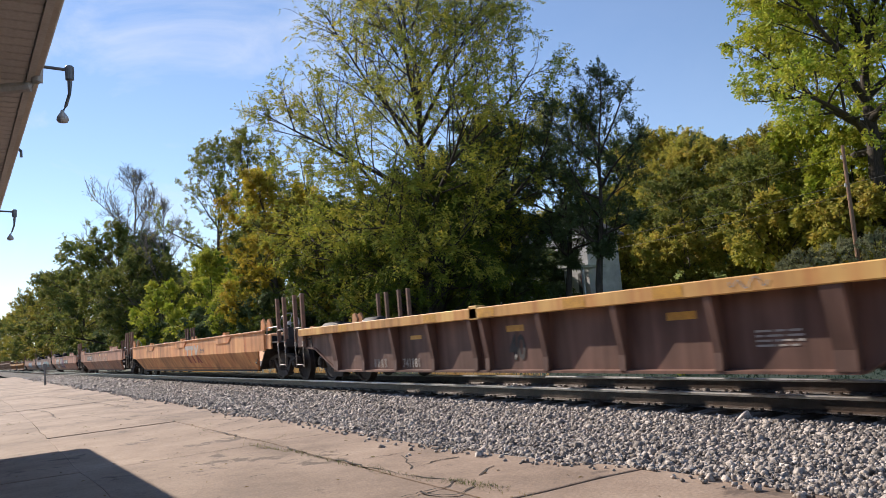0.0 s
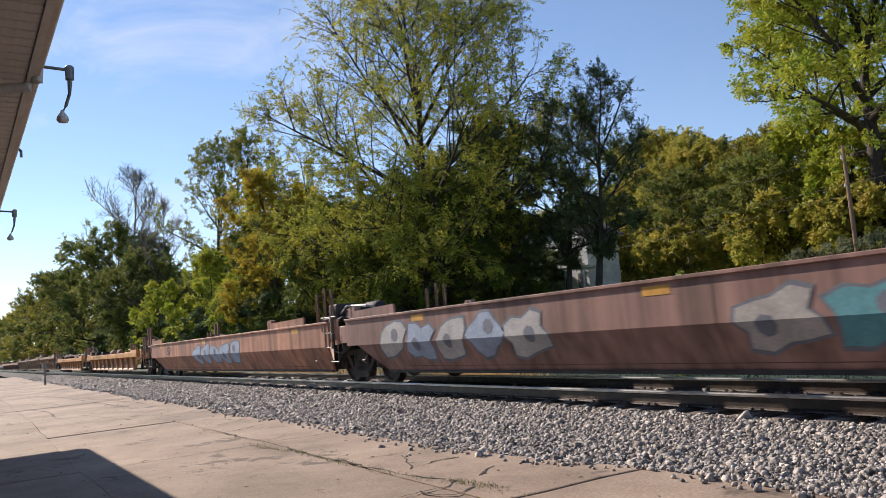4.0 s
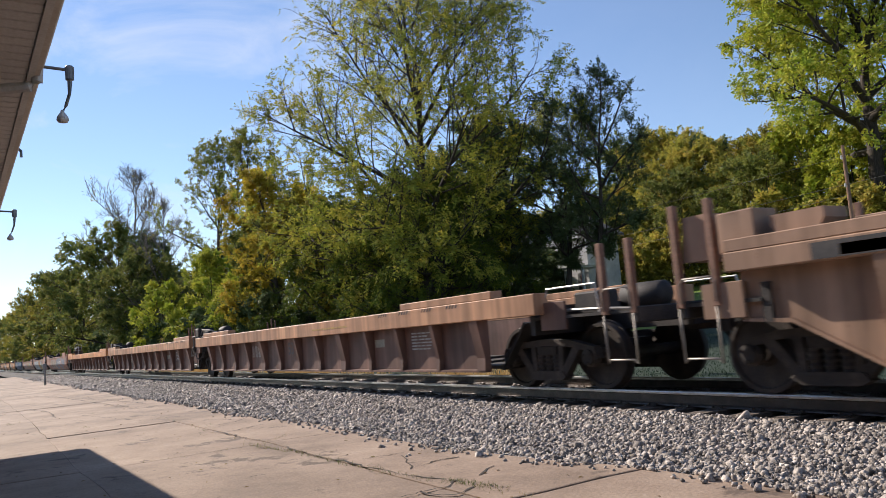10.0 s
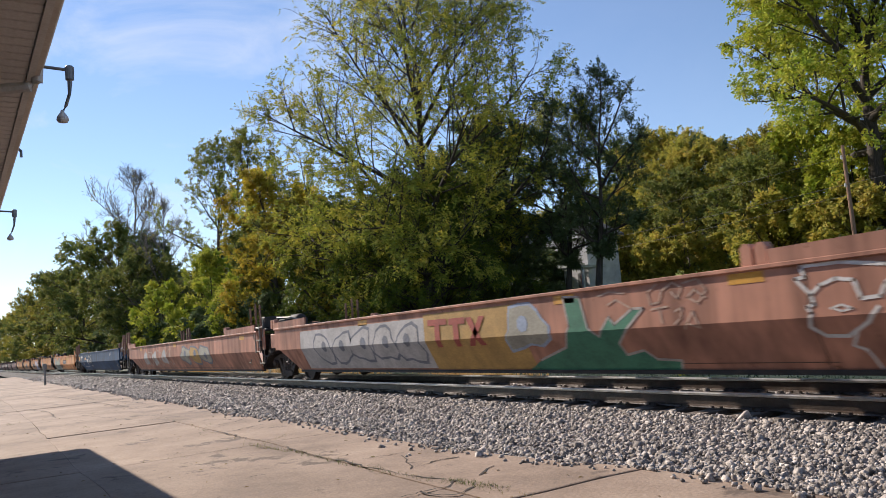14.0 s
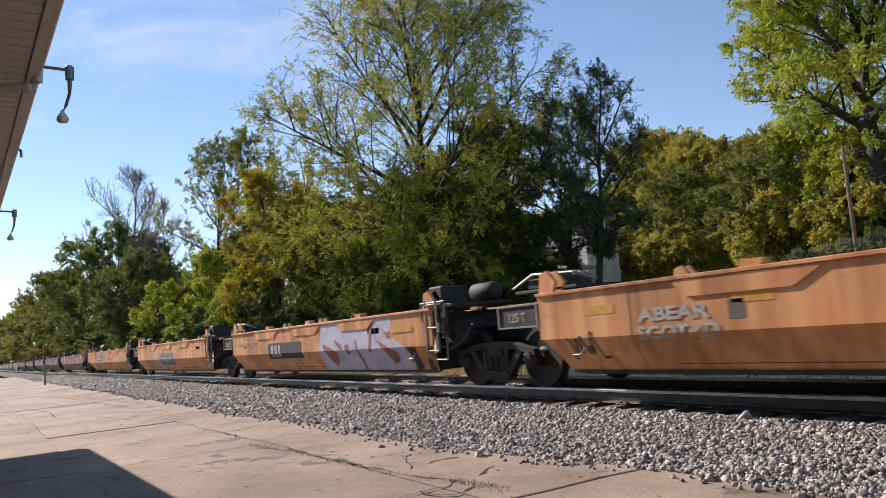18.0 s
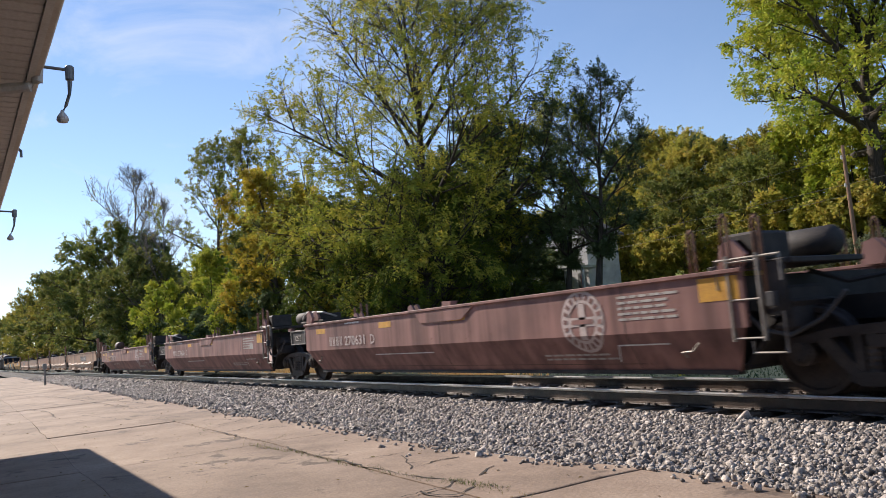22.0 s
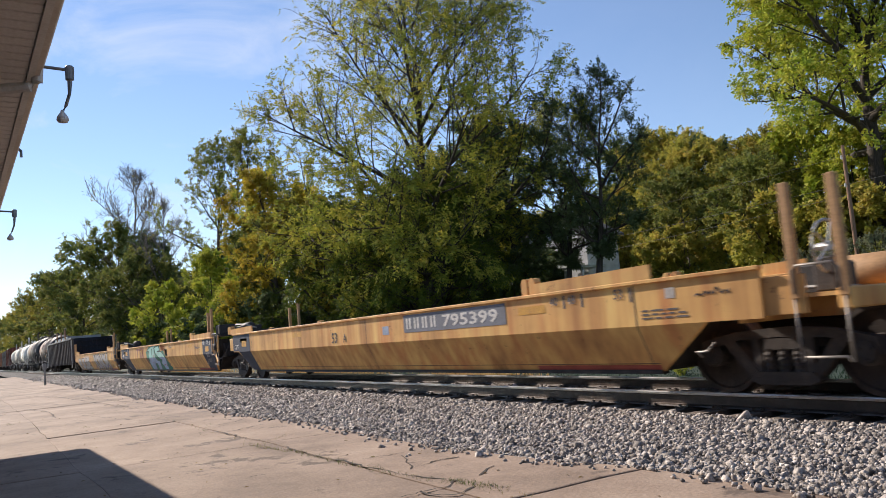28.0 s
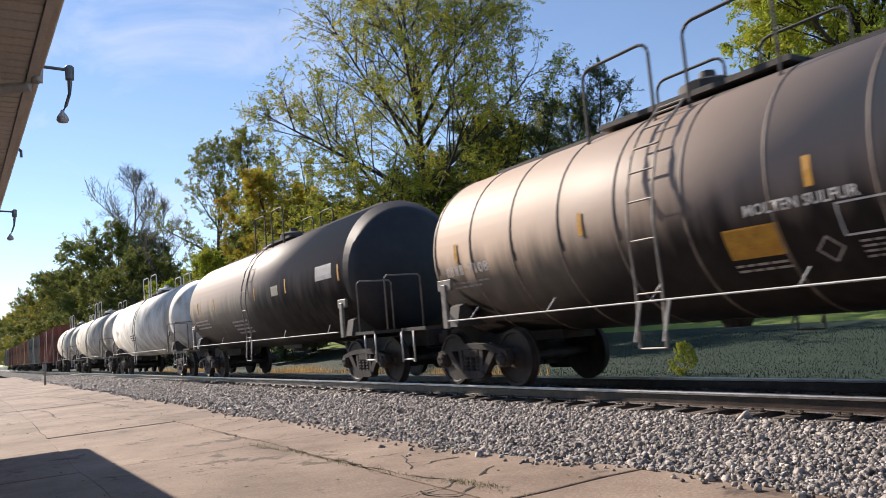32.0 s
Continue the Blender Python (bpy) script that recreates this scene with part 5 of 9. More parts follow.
    def bubble(self, x0, x1, z0, z1, n, fill, edge, seed, slant=0.15, edge_w=0.05, label="", blob=0.85):
        """A row of fat graffiti shapes with outlines."""
        rng = random.Random(seed)
        w = (x1 - x0) / n
        outer, inner, holes = [], [], []
        for i in range(n):
            cx, cz = x0 + (i + 0.5) * w, 0.5 * (z0 + z1) + rng.uniform(-0.04, 0.04)
            hw, hh = 0.58 * w, 0.5 * (z1 - z0)
            m = 14
            ph, k = rng.uniform(0, 6), rng.choice([2, 3, 3, 4])
            shape = []
            for j in range(m):
                a = 2 * math.pi * j / m
                rr = blob + 0.17 * math.sin(k * a + ph) + rng.uniform(-0.07, 0.07)
                ca, sa = math.cos(a), math.sin(a)
                q = max(abs(ca), abs(sa)) ** 0.55
                dz = hh * rr * sa / q
                shape.append((cx + hw * rr * ca / q + slant * dz, min(max(cz + dz, z0), z1)))
            outer.append(shape)
            inner.append([(cx + (px - cx) * (1 - edge_w / hw), cz + (pz - cz) * (1 - edge_w / hh)) for px, pz in shape])
            hx, hz = cx + rng.uniform(-0.15, 0.15) * w, cz + rng.uniform(-0.1, 0.15) * (z1 - z0)
            holes.append([(hx + 0.13 * w * math.cos(t * 0.9), hz + 0.16 * (z1 - z0) * math.sin(t * 0.9)) for t in range(7)])
        tagged(self.fill(outer, edge, "graffiti_outline", 0.005, label), kind="stuff")
        for i, q in enumerate(inner):
            self.fill([q], fill[i % len(fill)] if isinstance(fill, list) else fill, "graffiti_fill", 0.008 + 0.0012 * (i % 2))
        tagged(self.fill(holes, edge, "graffiti_outline", 0.0115), kind="stuff")

    def scrawl(self, x0, x1, z0, z1, mat, seed, w=0.03, n=14):
        """A scribbled tag in one looping line."""
        rng = random.Random(seed)
        pts = []
        for i in range(n):
            t = i / (n - 1)
            pts.append((x0 + (x1 - x0) * (t + rng.uniform(-0.05, 0.05)), rng.uniform(z0, z1) if i % 2 else z0 + (z1 - z0) * rng.choice([0.05, 0.95, 0.6])))
        # smooth once
        sm = []
        for a, b in zip(pts, pts[1:]):
            sm += [(0.75 * a[0] + 0.25 * b[0], 0.75 * a[1] + 0.25 * b[1]), (0.25 * a[0] + 0.75 * b[0], 0.25 * a[1] + 0.75 * b[1])]
        return self.stroke(sm, w, mat)


def clip(poly, c, keep):
    """The part of a polygon of (x, z) above (keep 1) or below (keep -1) the height c."""
    out = []
    n = len(poly)
    for i in range(n):
        a, b = poly[i], poly[(i + 1) % n]
        ia, ib = (a[1] - c) * keep >= 0, (b[1] - c) * keep >= 0
        if ia:
            out.append(a)
        if ia != ib:
            t = (c - a[1]) / (b[1] - a[1])
            out.append((a[0] + t * (b[0] - a[0]), c))
    return out


for key, c in (("pale_blue", (0.30, 0.36, 0.46)), ("mint", (0.30, 0.55, 0.46)), ("silver", (0.44, 0.42, 0.40)), ("lilac", (0.50, 0.47, 0.56)), ("purple", (0.16, 0.10, 0.30)),
               ("green", (0.05, 0.20, 0.12)), ("pink", (0.42, 0.24, 0.24)), ("faded_white", (0.50, 0.42, 0.35)), ("faded_red", (0.33, 0.07, 0.045)), ("grey_patch", (0.10, 0.085, 0.08)),
               ("slate", (0.16, 0.17, 0.20)), ("dirty_white", (0.42, 0.38, 0.34)), ("khaki", (0.34, 0.32, 0.25)), ("ochre", (0.45, 0.27, 0.08)), ("dark_brown", (0.10, 0.055, 0.04)), ("emerald", (0.02, 0.42, 0.26)), ("brick_red", (0.36, 0.075, 0.05)), ("teal", (0.10, 0.30, 0.33))):
    M[key] = surface("spray_" + key, c, tuple(0.72 * v for v in c), scale=3, fine=30, rough=0.65, bump=0.03, spots=tuple(0.55 * v for v in c), spot_at=0.66)


# ---------------------------------------------------------------- train: well cars
SHARED = {}


def shared(key, maker):
    if key not in SHARED:
        SHARED[key] = maker()
    return SHARED[key]


def mirrored(car, name, me_near, me_far, label=""):
    child(name, me_near, car, label=label)
    child(name, me_far, car)


def pair(car, name, build, mat, label="", key=None, at=(0, 0, 0)):
    """The same part on the near and on the far side."""
    for s in (-1, 1):
        def maker():
            bm = B()
            build(bm, s)
            return bm_mesh(name, bm, mat)
        me = shared((name, key, s, mat.name), maker) if key is not None else maker()
        child(name, me, car, at, label=label)


def stake_mesh(h, w, mat):
    def maker():
        bm = B()
        box(bm, -w / 2, w / 2, -w / 2, w / 2, 0, h, 0.008)
        return bm_mesh("stake", bm, mat)
    return shared(("stake", h, w, mat.name), maker)


def loop_mesh(w, z0, z1, r, mat, name):
    """A bent grab iron: up, across and down."""
    def maker():
        bm = B()
        rod(bm, [(-w / 2, 0, z0), (-w / 2, 0, z1 - 0.05), (-w / 2 + 0.05, 0, z1), (w / 2 - 0.05, 0, z1), (w / 2, 0, z1 - 0.05), (w / 2, 0, z0)], r)
        return bm_mesh(name, bm, mat, True)
    return shared((name, w, z0, z1, r, mat.name), maker)


def ladder_mesh(w, z0, z1, rungs, mat):
    def maker():
        bm = B()
        for x in (-w / 2, w / 2):
            box(bm, x - 0.012, x + 0.012, -0.02, 0.02, z0, z1)
        for i in range(rungs):
            z = z0 + 0.03 + (z1 - z0 - 0.1) * i / (rungs - 1)
            rod(bm, [(-w / 2, 0, z), (w / 2, 0, z)], 0.012)
        return bm_mesh("ladder", bm, mat)
    return shared(("ladder", w, z0, z1, rungs, mat.name), maker)


def brake_wheel_mesh():
    def maker():
        bm = B()
        n = 18
        pts = [(0.0, 0.27 * math.cos(2 * math.pi * k / n), 0.27 * math.sin(2 * math.pi * k / n)) for k in range(n + 1)]
        rod(bm, pts, 0.016)
        for k in range(5):
            a = 2 * math.pi * k / 5
            rod(bm, [(0, 0, 0), (0, 0.27 * math.cos(a), 0.27 * math.sin(a))], 0.012)
        lathe(bm, [(-0.12, 0.04), (0.02, 0.05)], "x", 10)
        return bm_mesh("brake_wheel", bm, M["galv"])
    return shared("brake_wheel", maker)


def tank_mesh(r, l, mat):
    def maker():
        bm = B()
        lathe(bm, [(-l / 2, r * 0.3), (-l / 2 + 0.03, r * 0.75), (-l / 2 + 0.08, r), (l / 2 - 0.08, r), (l / 2 - 0.03, r * 0.75), (l / 2, r * 0.3)], "x", 16)
        return bm_mesh("air_reservoir", bm, mat, True)
    return shared(("reservoir", r, l, mat.name), maker)


def coupler_mesh():
    def maker():
        bm = B()
        box(bm, -0.55, 0.0, -0.09, 0.09, 0.72, 0.92, 0.02)
        prism(bm, [(-0.02, -0.16), (0.18, -0.17), (0.22, -0.02), (0.10, 0.02), (0.12, 0.16), (-0.02, 0.14)], 2, 0.68, 0.98)
        rod(bm, [(-0.3, 0.3, 0.75), (-0.05, 0.28, 0.4), (0.15, 0.15, 0.32), (0.3, 0.05, 0.4)], 0.03)
        return bm_mesh("coupler", bm, M["cast_iron"])
    return shared("coupler", maker)


def end_cut(kind, front, style):
    """Where the side plate ends, how far in its crease ends, and how far its bottom edge, from the middle of the gap between two cars."""
    if kind == "c":
        e = style.get("front_in", 1.9) if front else style.get("rear_in", 1.1)
        return e, e + style.get("crease_in", 0.55), style.get("bottom_in", max(e + 1.35, 2.6)) if front else max(e + 1.35, 2.6)
    if style.get("art") and style["art"][0 if front else 1]:
        return style["art"][0 if front else 1]
    if style.get("short"):
        return (1.0, 1.05, 1.35) if front else (1.9, 1.95, 2.25)
    return (0.5, 0.56, 0.9) if front else (0.45, 0.95, 1.8)


def well_end(car, half, front, kind, paint, style):
    """The gear at one end of a well: 'c' a coupled end with platform, 'a' an articulated end."""
    d = 1 if front else -1
    spin = 0 if front else 180
    dark = M["dark_steel"]
    stake_paint = M[style.get("stake_mat", "rust_stake")]
    hs = style.get("stake", 2.12)
    inset, crease, bottom = end_cut(kind, front, style)
    if kind == "c":
        x0, x1 = half - inset - 0.05, half - 0.3

        def deck():
            bm = B()
            box(bm, x0 - 1.2, x1, -0.5, 0.5, 0.80, 1.02)
            box(bm, x1 - 0.14, x1, -1.46, 1.46, 0.88, 1.08, 0.015)
            box(bm, x0 - 0.2, x1 - 0.14, -1.44, -0.95, 1.01, 1.05)
            box(bm, x0 - 0.2, x1 - 0.14, 0.95, 1.44, 1.01, 1.05)
            box(bm, x0 - 0.3, x0 - 0.2, -1.42, 1.42, 0.80, 1.2)
            return bm_mesh("end_platform", bm, paint if style.get("deck_paint") else dark)
        child("end_platform", shared(("deck", round(half, 2), inset, style.get("deck_paint"), paint.name), deck), car, (0, 0, 0), (0, 0, spin))
        child("coupler", coupler_mesh(), car, (d * (half - 0.22), 0, 0), (0, 0, spin))
        for y in (-1.44, 1.44):
            for xx in (x1 - 0.06,) if front and style.get("box_end") else (x1 - 0.06, x1 - 0.55):
                child("stake", stake_mesh(hs - 1.0, 0.085, stake_paint), car, (d * xx, y, 1.0))
            child("sill_step", loop_mesh(0.5, 1.0, 0.45, 0.014, M["galv_dark"], "sill_step"), car, (d * (x1 - 0.3), math.copysign(1.48, y), 0))
            child("grab_iron", loop_mesh(0.46, 1.05, 1.32, 0.013, M["galv_dark"], "grab_iron"), car, (d * (x1 - 0.32), math.copysign(1.48, y), 0))
        if inset > 1.5:
            for y in (-1.40, 1.40):
                bm = B()
                rod(bm, [(d * x0, y, 1.12), (d * (x0 + 0.1), y, 1.42), (d * (x1 - 0.75), y, 1.42), (d * (x1 - 0.7), y, 1.05)], 0.016)
                part("platform_rail", bm, M["galv"], car)
        if front and style.get("box_end"):
            for y in (-1.0, 1.0):
                bm = B()
                box(bm, x0 + 0.09, x0 + 0.84, min(y * 1.5, y * 1.05), max(y * 1.5, y * 1.05), 0.84, 1.48, 0.012)
                for a, b, c, e in ((0.07, 0.86, 1.46, 1.51), (0.07, 0.86, 0.81, 0.86), (0.07, 0.13, 0.86, 1.46), (0.80, 0.86, 0.86, 1.46)):
                    box(bm, x0 + a, x0 + b, min(y * 1.53, y * 1.04), max(y * 1.53, y * 1.04), c, e, 0.008)
                part("corner_box", bm, paint, car)
            child("air_reservoir", tank_mesh(0.2, 0.98, M["dark_brown"]), car, (x0 + 0.04, -0.62, 1.86))
            for x in (x0 - 0.42, x0 + 0.46):
                bm = B()
                box(bm, x - 0.03, x + 0.03, -0.9, -0.34, 1.02, 1.72, 0.006)
                part("reservoir_bracket", bm, M["dark_brown"], car)
            bm = B()
            prism(bm, [(x0 + 0.55, 1.05), (x1, 1.05), (x1 - 0.1, 1.9), (x1 - 0.28, 1.9), (x0 + 0.6, 1.6)], 1, -0.72, -0.62)
            part("brake_stand", bm, M["dark_brown"], car)
            child("brake_wheel", brake_wheel_mesh(), car, (x1 - 0.05, -0.75, 1.98), (0, 0, spin))
            bm = B()
            rod(bm, [(x1 - 0.1, -1.47, 0.86), (x1 + 0.2, -1.49, 0.85), (x1 + 0.2, -1.47, 1.25), (x1 - 0.1, -1.47, 1.28)], 0.014)
            part("platform_rail", bm, M["galv"], car)
        elif style.get("wheel", True) and front:
            child("brake_wheel", brake_wheel_mesh(), car, (d * (x0 + 0.45), -0.9, 1.50), (0, 0, spin))
            bm = B()
            box(bm, d * (x0 + 0.42) - 0.12, d * (x0 + 0.42) + 0.12, -0.98, -0.82, 1.05, 1.40, 0.02)
            part("brake_stand", bm, dark, car)
        child("air_reservoir", tank_mesh(0.19, 0.9, stake_paint if style.get("deck_paint") else dark), car, (d * (x0 + 0.15), 0.45, 1.26))
        bm = B()
        box(bm, d * (x0 + 0.1) - 0.27, d * (x0 + 0.1) + 0.27, -0.7, -0.3, 1.03, 1.36, 0.03)
        part("brake_valve_box", bm, dark, car)
        if not front and style.get("short"):
            # grated walkway over the end, with a railing and a large reservoir beside it
            child("air_reservoir", tank_mesh(0.2, 1.0, M["dark_brown"]), car, (d * (x0 - 0.75), -0.62, 1.63))
            bm = B()
            for q in range(7):
                box(bm, min(d * (x0 - 0.2), d * (x1 - 0.2)), max(d * (x0 - 0.2), d * (x1 - 0.2)), -1.2 + 0.12 * q, -1.12 + 0.12 * q, 1.44, 1.48)
            part("walkway_grating", bm, dark, car)
            for q in (x0 - 0.15, x1 - 0.3):
                bm = B()
                box(bm, d * q - 0.05, d * q + 0.05, -1.3, -1.2, 1.02, 1.47, 0.008)
                part("walkway_post", bm, M["galv_dark"], car)
            bm = B()
            rod(bm, [(d * (x0 - 0.1), -1.26, 1.48), (d * (x0 - 0.1), -1.26, 1.62), (d * (x1 - 0.35), -1.26, 1.6), (d * (x1 - 0.35), -1.26, 1.48)], 0.014)
            part("platform_rail", bm, M["galv_dark"], car)
            bm = B()
            box(bm, min(d * (x0 + 0.15), d * (x0 + 0.5)), max(d * (x0 + 0.15), d * (x0 + 0.5)), -0.7, -0.35, 1.48, 1.72, 0.03)
            rod(bm, [(d * (x0 + 0.5), -0.5, 1.6), (d * (x0 + 0.8), -0.3, 1.5), (d * (x0 + 0.9), 0.1, 1.5)], 0.03)
            part("brake_valve", bm, dark, car)
        bm = B()
        rod(bm, [(d * (x0 - 0.2), -0.8, 1.12), (d * (x0 + 0.5), -0.8, 1.1), (d * (x1 - 0.2), -0.55, 1.02)], 0.025)
        part("brake_pipe", bm, M["galv_pipe"], car)
        # a panel hung on the platform's edge, over the truck
        bm = B()
        xs = sorted((d * (x0 - 0.02), d * (x0 + 0.5)))
        box(bm, xs[0], xs[1], -1.46, -1.42, 0.86, 1.24, 0.008)
        part("end_panel", bm, paint, car)
    else:
        x1 = half - inset
        bm = B()
        xs = sorted((d * (x1 - 1.2), d * (half - 0.02)))
        box(bm, xs[0], xs[1], -0.42, 0.42, 0.75, 1.0)
        xs = sorted((d * (x1 - 0.06), d * x1))
        box(bm, xs[0], xs[1], -1.42, 1.42, 0.92, 1.28)
        part("end_beam", bm, dark, car)
        bm = B()
        xs = sorted((d * (half - bottom - 0.04), d * (half - bottom)))
        box(bm, xs[0], xs[1], -1.2, 1.2, 0.32, 1.25)
        part("end_bulkhead", bm, dark, car)
        if front:
            short = style.get("short")
            for y in (-1.45, 1.45):
                yo = math.copysign(1.5, y)
                if style.get("planks"):
                    child("stake", stake_mesh(hs - 0.75, 0.08, stake_paint), car, (x1 - 0.1, y * 1.02, 0.9))
                    child("stake", stake_mesh(hs - 0.95, 0.09, stake_paint), car, (x1 - 0.75, y * 0.97, 1.0))
                elif not style.get("no_loops"):
                    for dx, cut in ((-0.18, 0.0), (0.20, 0.06), (-0.62, 0.1)):
                        child("stake", loop_mesh(0.075, 1.05, hs - cut, 0.019, stake_paint, "stake"), car, (x1 + dx, y, 0))
                child("ladder", ladder_mesh(0.36, 0.78 if not short else 0.62, 1.5, 3, M["galv_dark"]), car, (x1 + 0.02, yo, 0))
                # bolted end post with a pull hole, outboard of the ladder
                bm = B()
                xa, xb2 = x1 + 0.24, x1 + 0.46
                box(bm, xa, xb2, min(y, yo - math.copysign(0.06, y)), max(y, yo - math.copysign(0.06, y)), 0.86, 1.40, 0.012)
                part("end_post", bm, paint if not short else dark, car)
                bm = B()
                box(bm, xa + 0.06, xa + 0.15, yo - 0.075, yo + 0.0, 0.95, 1.10, 0.01)
                part("pull_hole", bm, M["black"], car)
                bm = B()
                rod(bm, [(x1 - 0.3, yo, 1.16), (x1 - 0.3, yo, 1.46), (x1 + 0.45, yo, 1.46), (x1 + 0.45, yo, 1.2)], 0.016)
                part("platform_rail", bm, M["galv_dark"], car)
            # brake gear crowded on the end deck
            bm = B()
            box(bm, x1, x1 + 0.3, -1.2, -0.6, 0.7, 1.15, 0.03)
            box(bm, x1 - 0.5, x1 + 0.5, -1.38, -0.1, 1.36, 1.42, 0.01)
            box(bm, x1 - 0.35, x1 + 0.1, -1.3, -0.75, 1.42, 1.74, 0.03)
            rod(bm, [(x1 + 0.1, -0.5, 1.3), (x1 + 0.35, -0.2, 1.15), (x1 + 0.6, 0.1, 1.2)], 0.03)
            part("brake_gear", bm, dark, car)
            child("air_reservoir", tank_mesh(0.16, 0.75, dark), car, (x1 + 0.05, -0.35, 1.6))
            bm = B()
            rod(bm, [(x1 - 0.2, -1.36, 1.0), (x1 + 0.12, -1.40, 0.72), (x1 + 0.4, -1.38, 0.66), (x1 + 0.7, -1.32, 0.8), (x1 + 0.95, -1.28, 1.05)], 0.022)
            part("brake_hose", bm, M["black"], car)
            bm = B()
            rod(bm, [(x1 + 0.02, -1.46, 0.62), (x1 + 0.02, -1.46, 0.5), (x1 + 0.4, -1.46, 0.5), (x1 + 0.4, -1.46, 0.9)], 0.015)
            part("sill_step", bm, M["galv_dark"], car)
        else:
            short = style.get("short")
            w = 0.95 if short else 0.36
            for y in (-1.46, 1.46):
                bm = B()
                box(bm, -x1 - w, -x1 - 0.01, y - 0.03, y + 0.03, 0.92 if short else 0.88, 1.24, 0.01)
                box(bm, -x1 - w + 0.04, -x1 - w + 0.1, y - 0.036, y + 0.036, 0.92, 1.04)
                bracket = part("side_bracket", bm, dark if short else paint, car)
                if short:
                    yo = math.copysign(1.492, y)
                    bm = B()
                    for a0, a1, z0, z1 in ((-x1 - w, -x1 - 0.02, 1.225, 1.25), (-x1 - w, -x1 - 0.02, 0.92, 0.945), (-x1 - w, -x1 - w + 0.03, 0.945, 1.225), (-x1 - 0.05, -x1 - 0.02, 0.945, 1.225)):
                        box(bm, a0, a1, min(yo, yo * 1.012), max(yo, yo * 1.012), z0, z1)
                    part("rim", bm, M["galv_dark"], bracket)
            if short:
                Side(car, [(0.9, -1.492), (1.3, -1.492)]).text("125 T", -x1 - w + 0.22, 1.01, 0.13, M["dirty_white"], lift=0.004, bold=0.02)
            bm = B()
            box(bm, -x1 - 0.75, -x1 + 0.6, -1.3, 1.3, 1.40, 1.45, 0.01)
            box(bm, -x1 - 0.5, -x1 + 0.3, -1.25, -0.7, 1.45, 1.60, 0.02)
            part("end_walkway", bm, dark, car)
            bm = B()
            rod(bm, [(-x1 - 0.9, -1.2, 1.5), (-x1 - 0.3, -1.3, 1.66), (-x1 + 0.5, -1.25, 1.62), (-x1 + 0.7, -1.0, 1.5)], 0.022)
            part("brake_pipe", bm, M["galv_pipe"], car)
    # slope sheet between well and truck
    bm = B()
    a = half - bottom
    prism(bm, [(d * a, 0.30), (d * (a + 0.05), 0.30), (d * (a + 0.7), 0.98), (d * (a + 0.65), 1.0)][:: d], 1, -1.2, 1.2)
    part("slope_sheet", bm, dark, car)


def open_floor(car, x0, x1, z, plated=0.0):
    """The bottom of an empty well: cross bearers with open gaps, through which daylight falls on the track, and a plated floor at the rear."""
    n = max(4, int((x1 - x0) / 1.45))
    for i in range(n + 1):
        w = 0.5 if i in (0, n) else 0.3

        def bearer():
            bm = B()
            box(bm, -w, w, -1.22, 1.22, 0, 0.05)
            return bm_mesh("cross_bearer", bm, M["dark_steel"])
        child("cross_bearer", shared(("bearer", w), bearer), car, (x0 + 0.4 + (x1 - x0 - 0.8) * i / n, 0, z))
    if plated:
        bm = B()
        box(bm, x0, min(x1, x0 + plated), -1.2, 1.2, z + 0.052, z + 0.065)
        part("floor_plate", bm, M["dark_steel"], car)


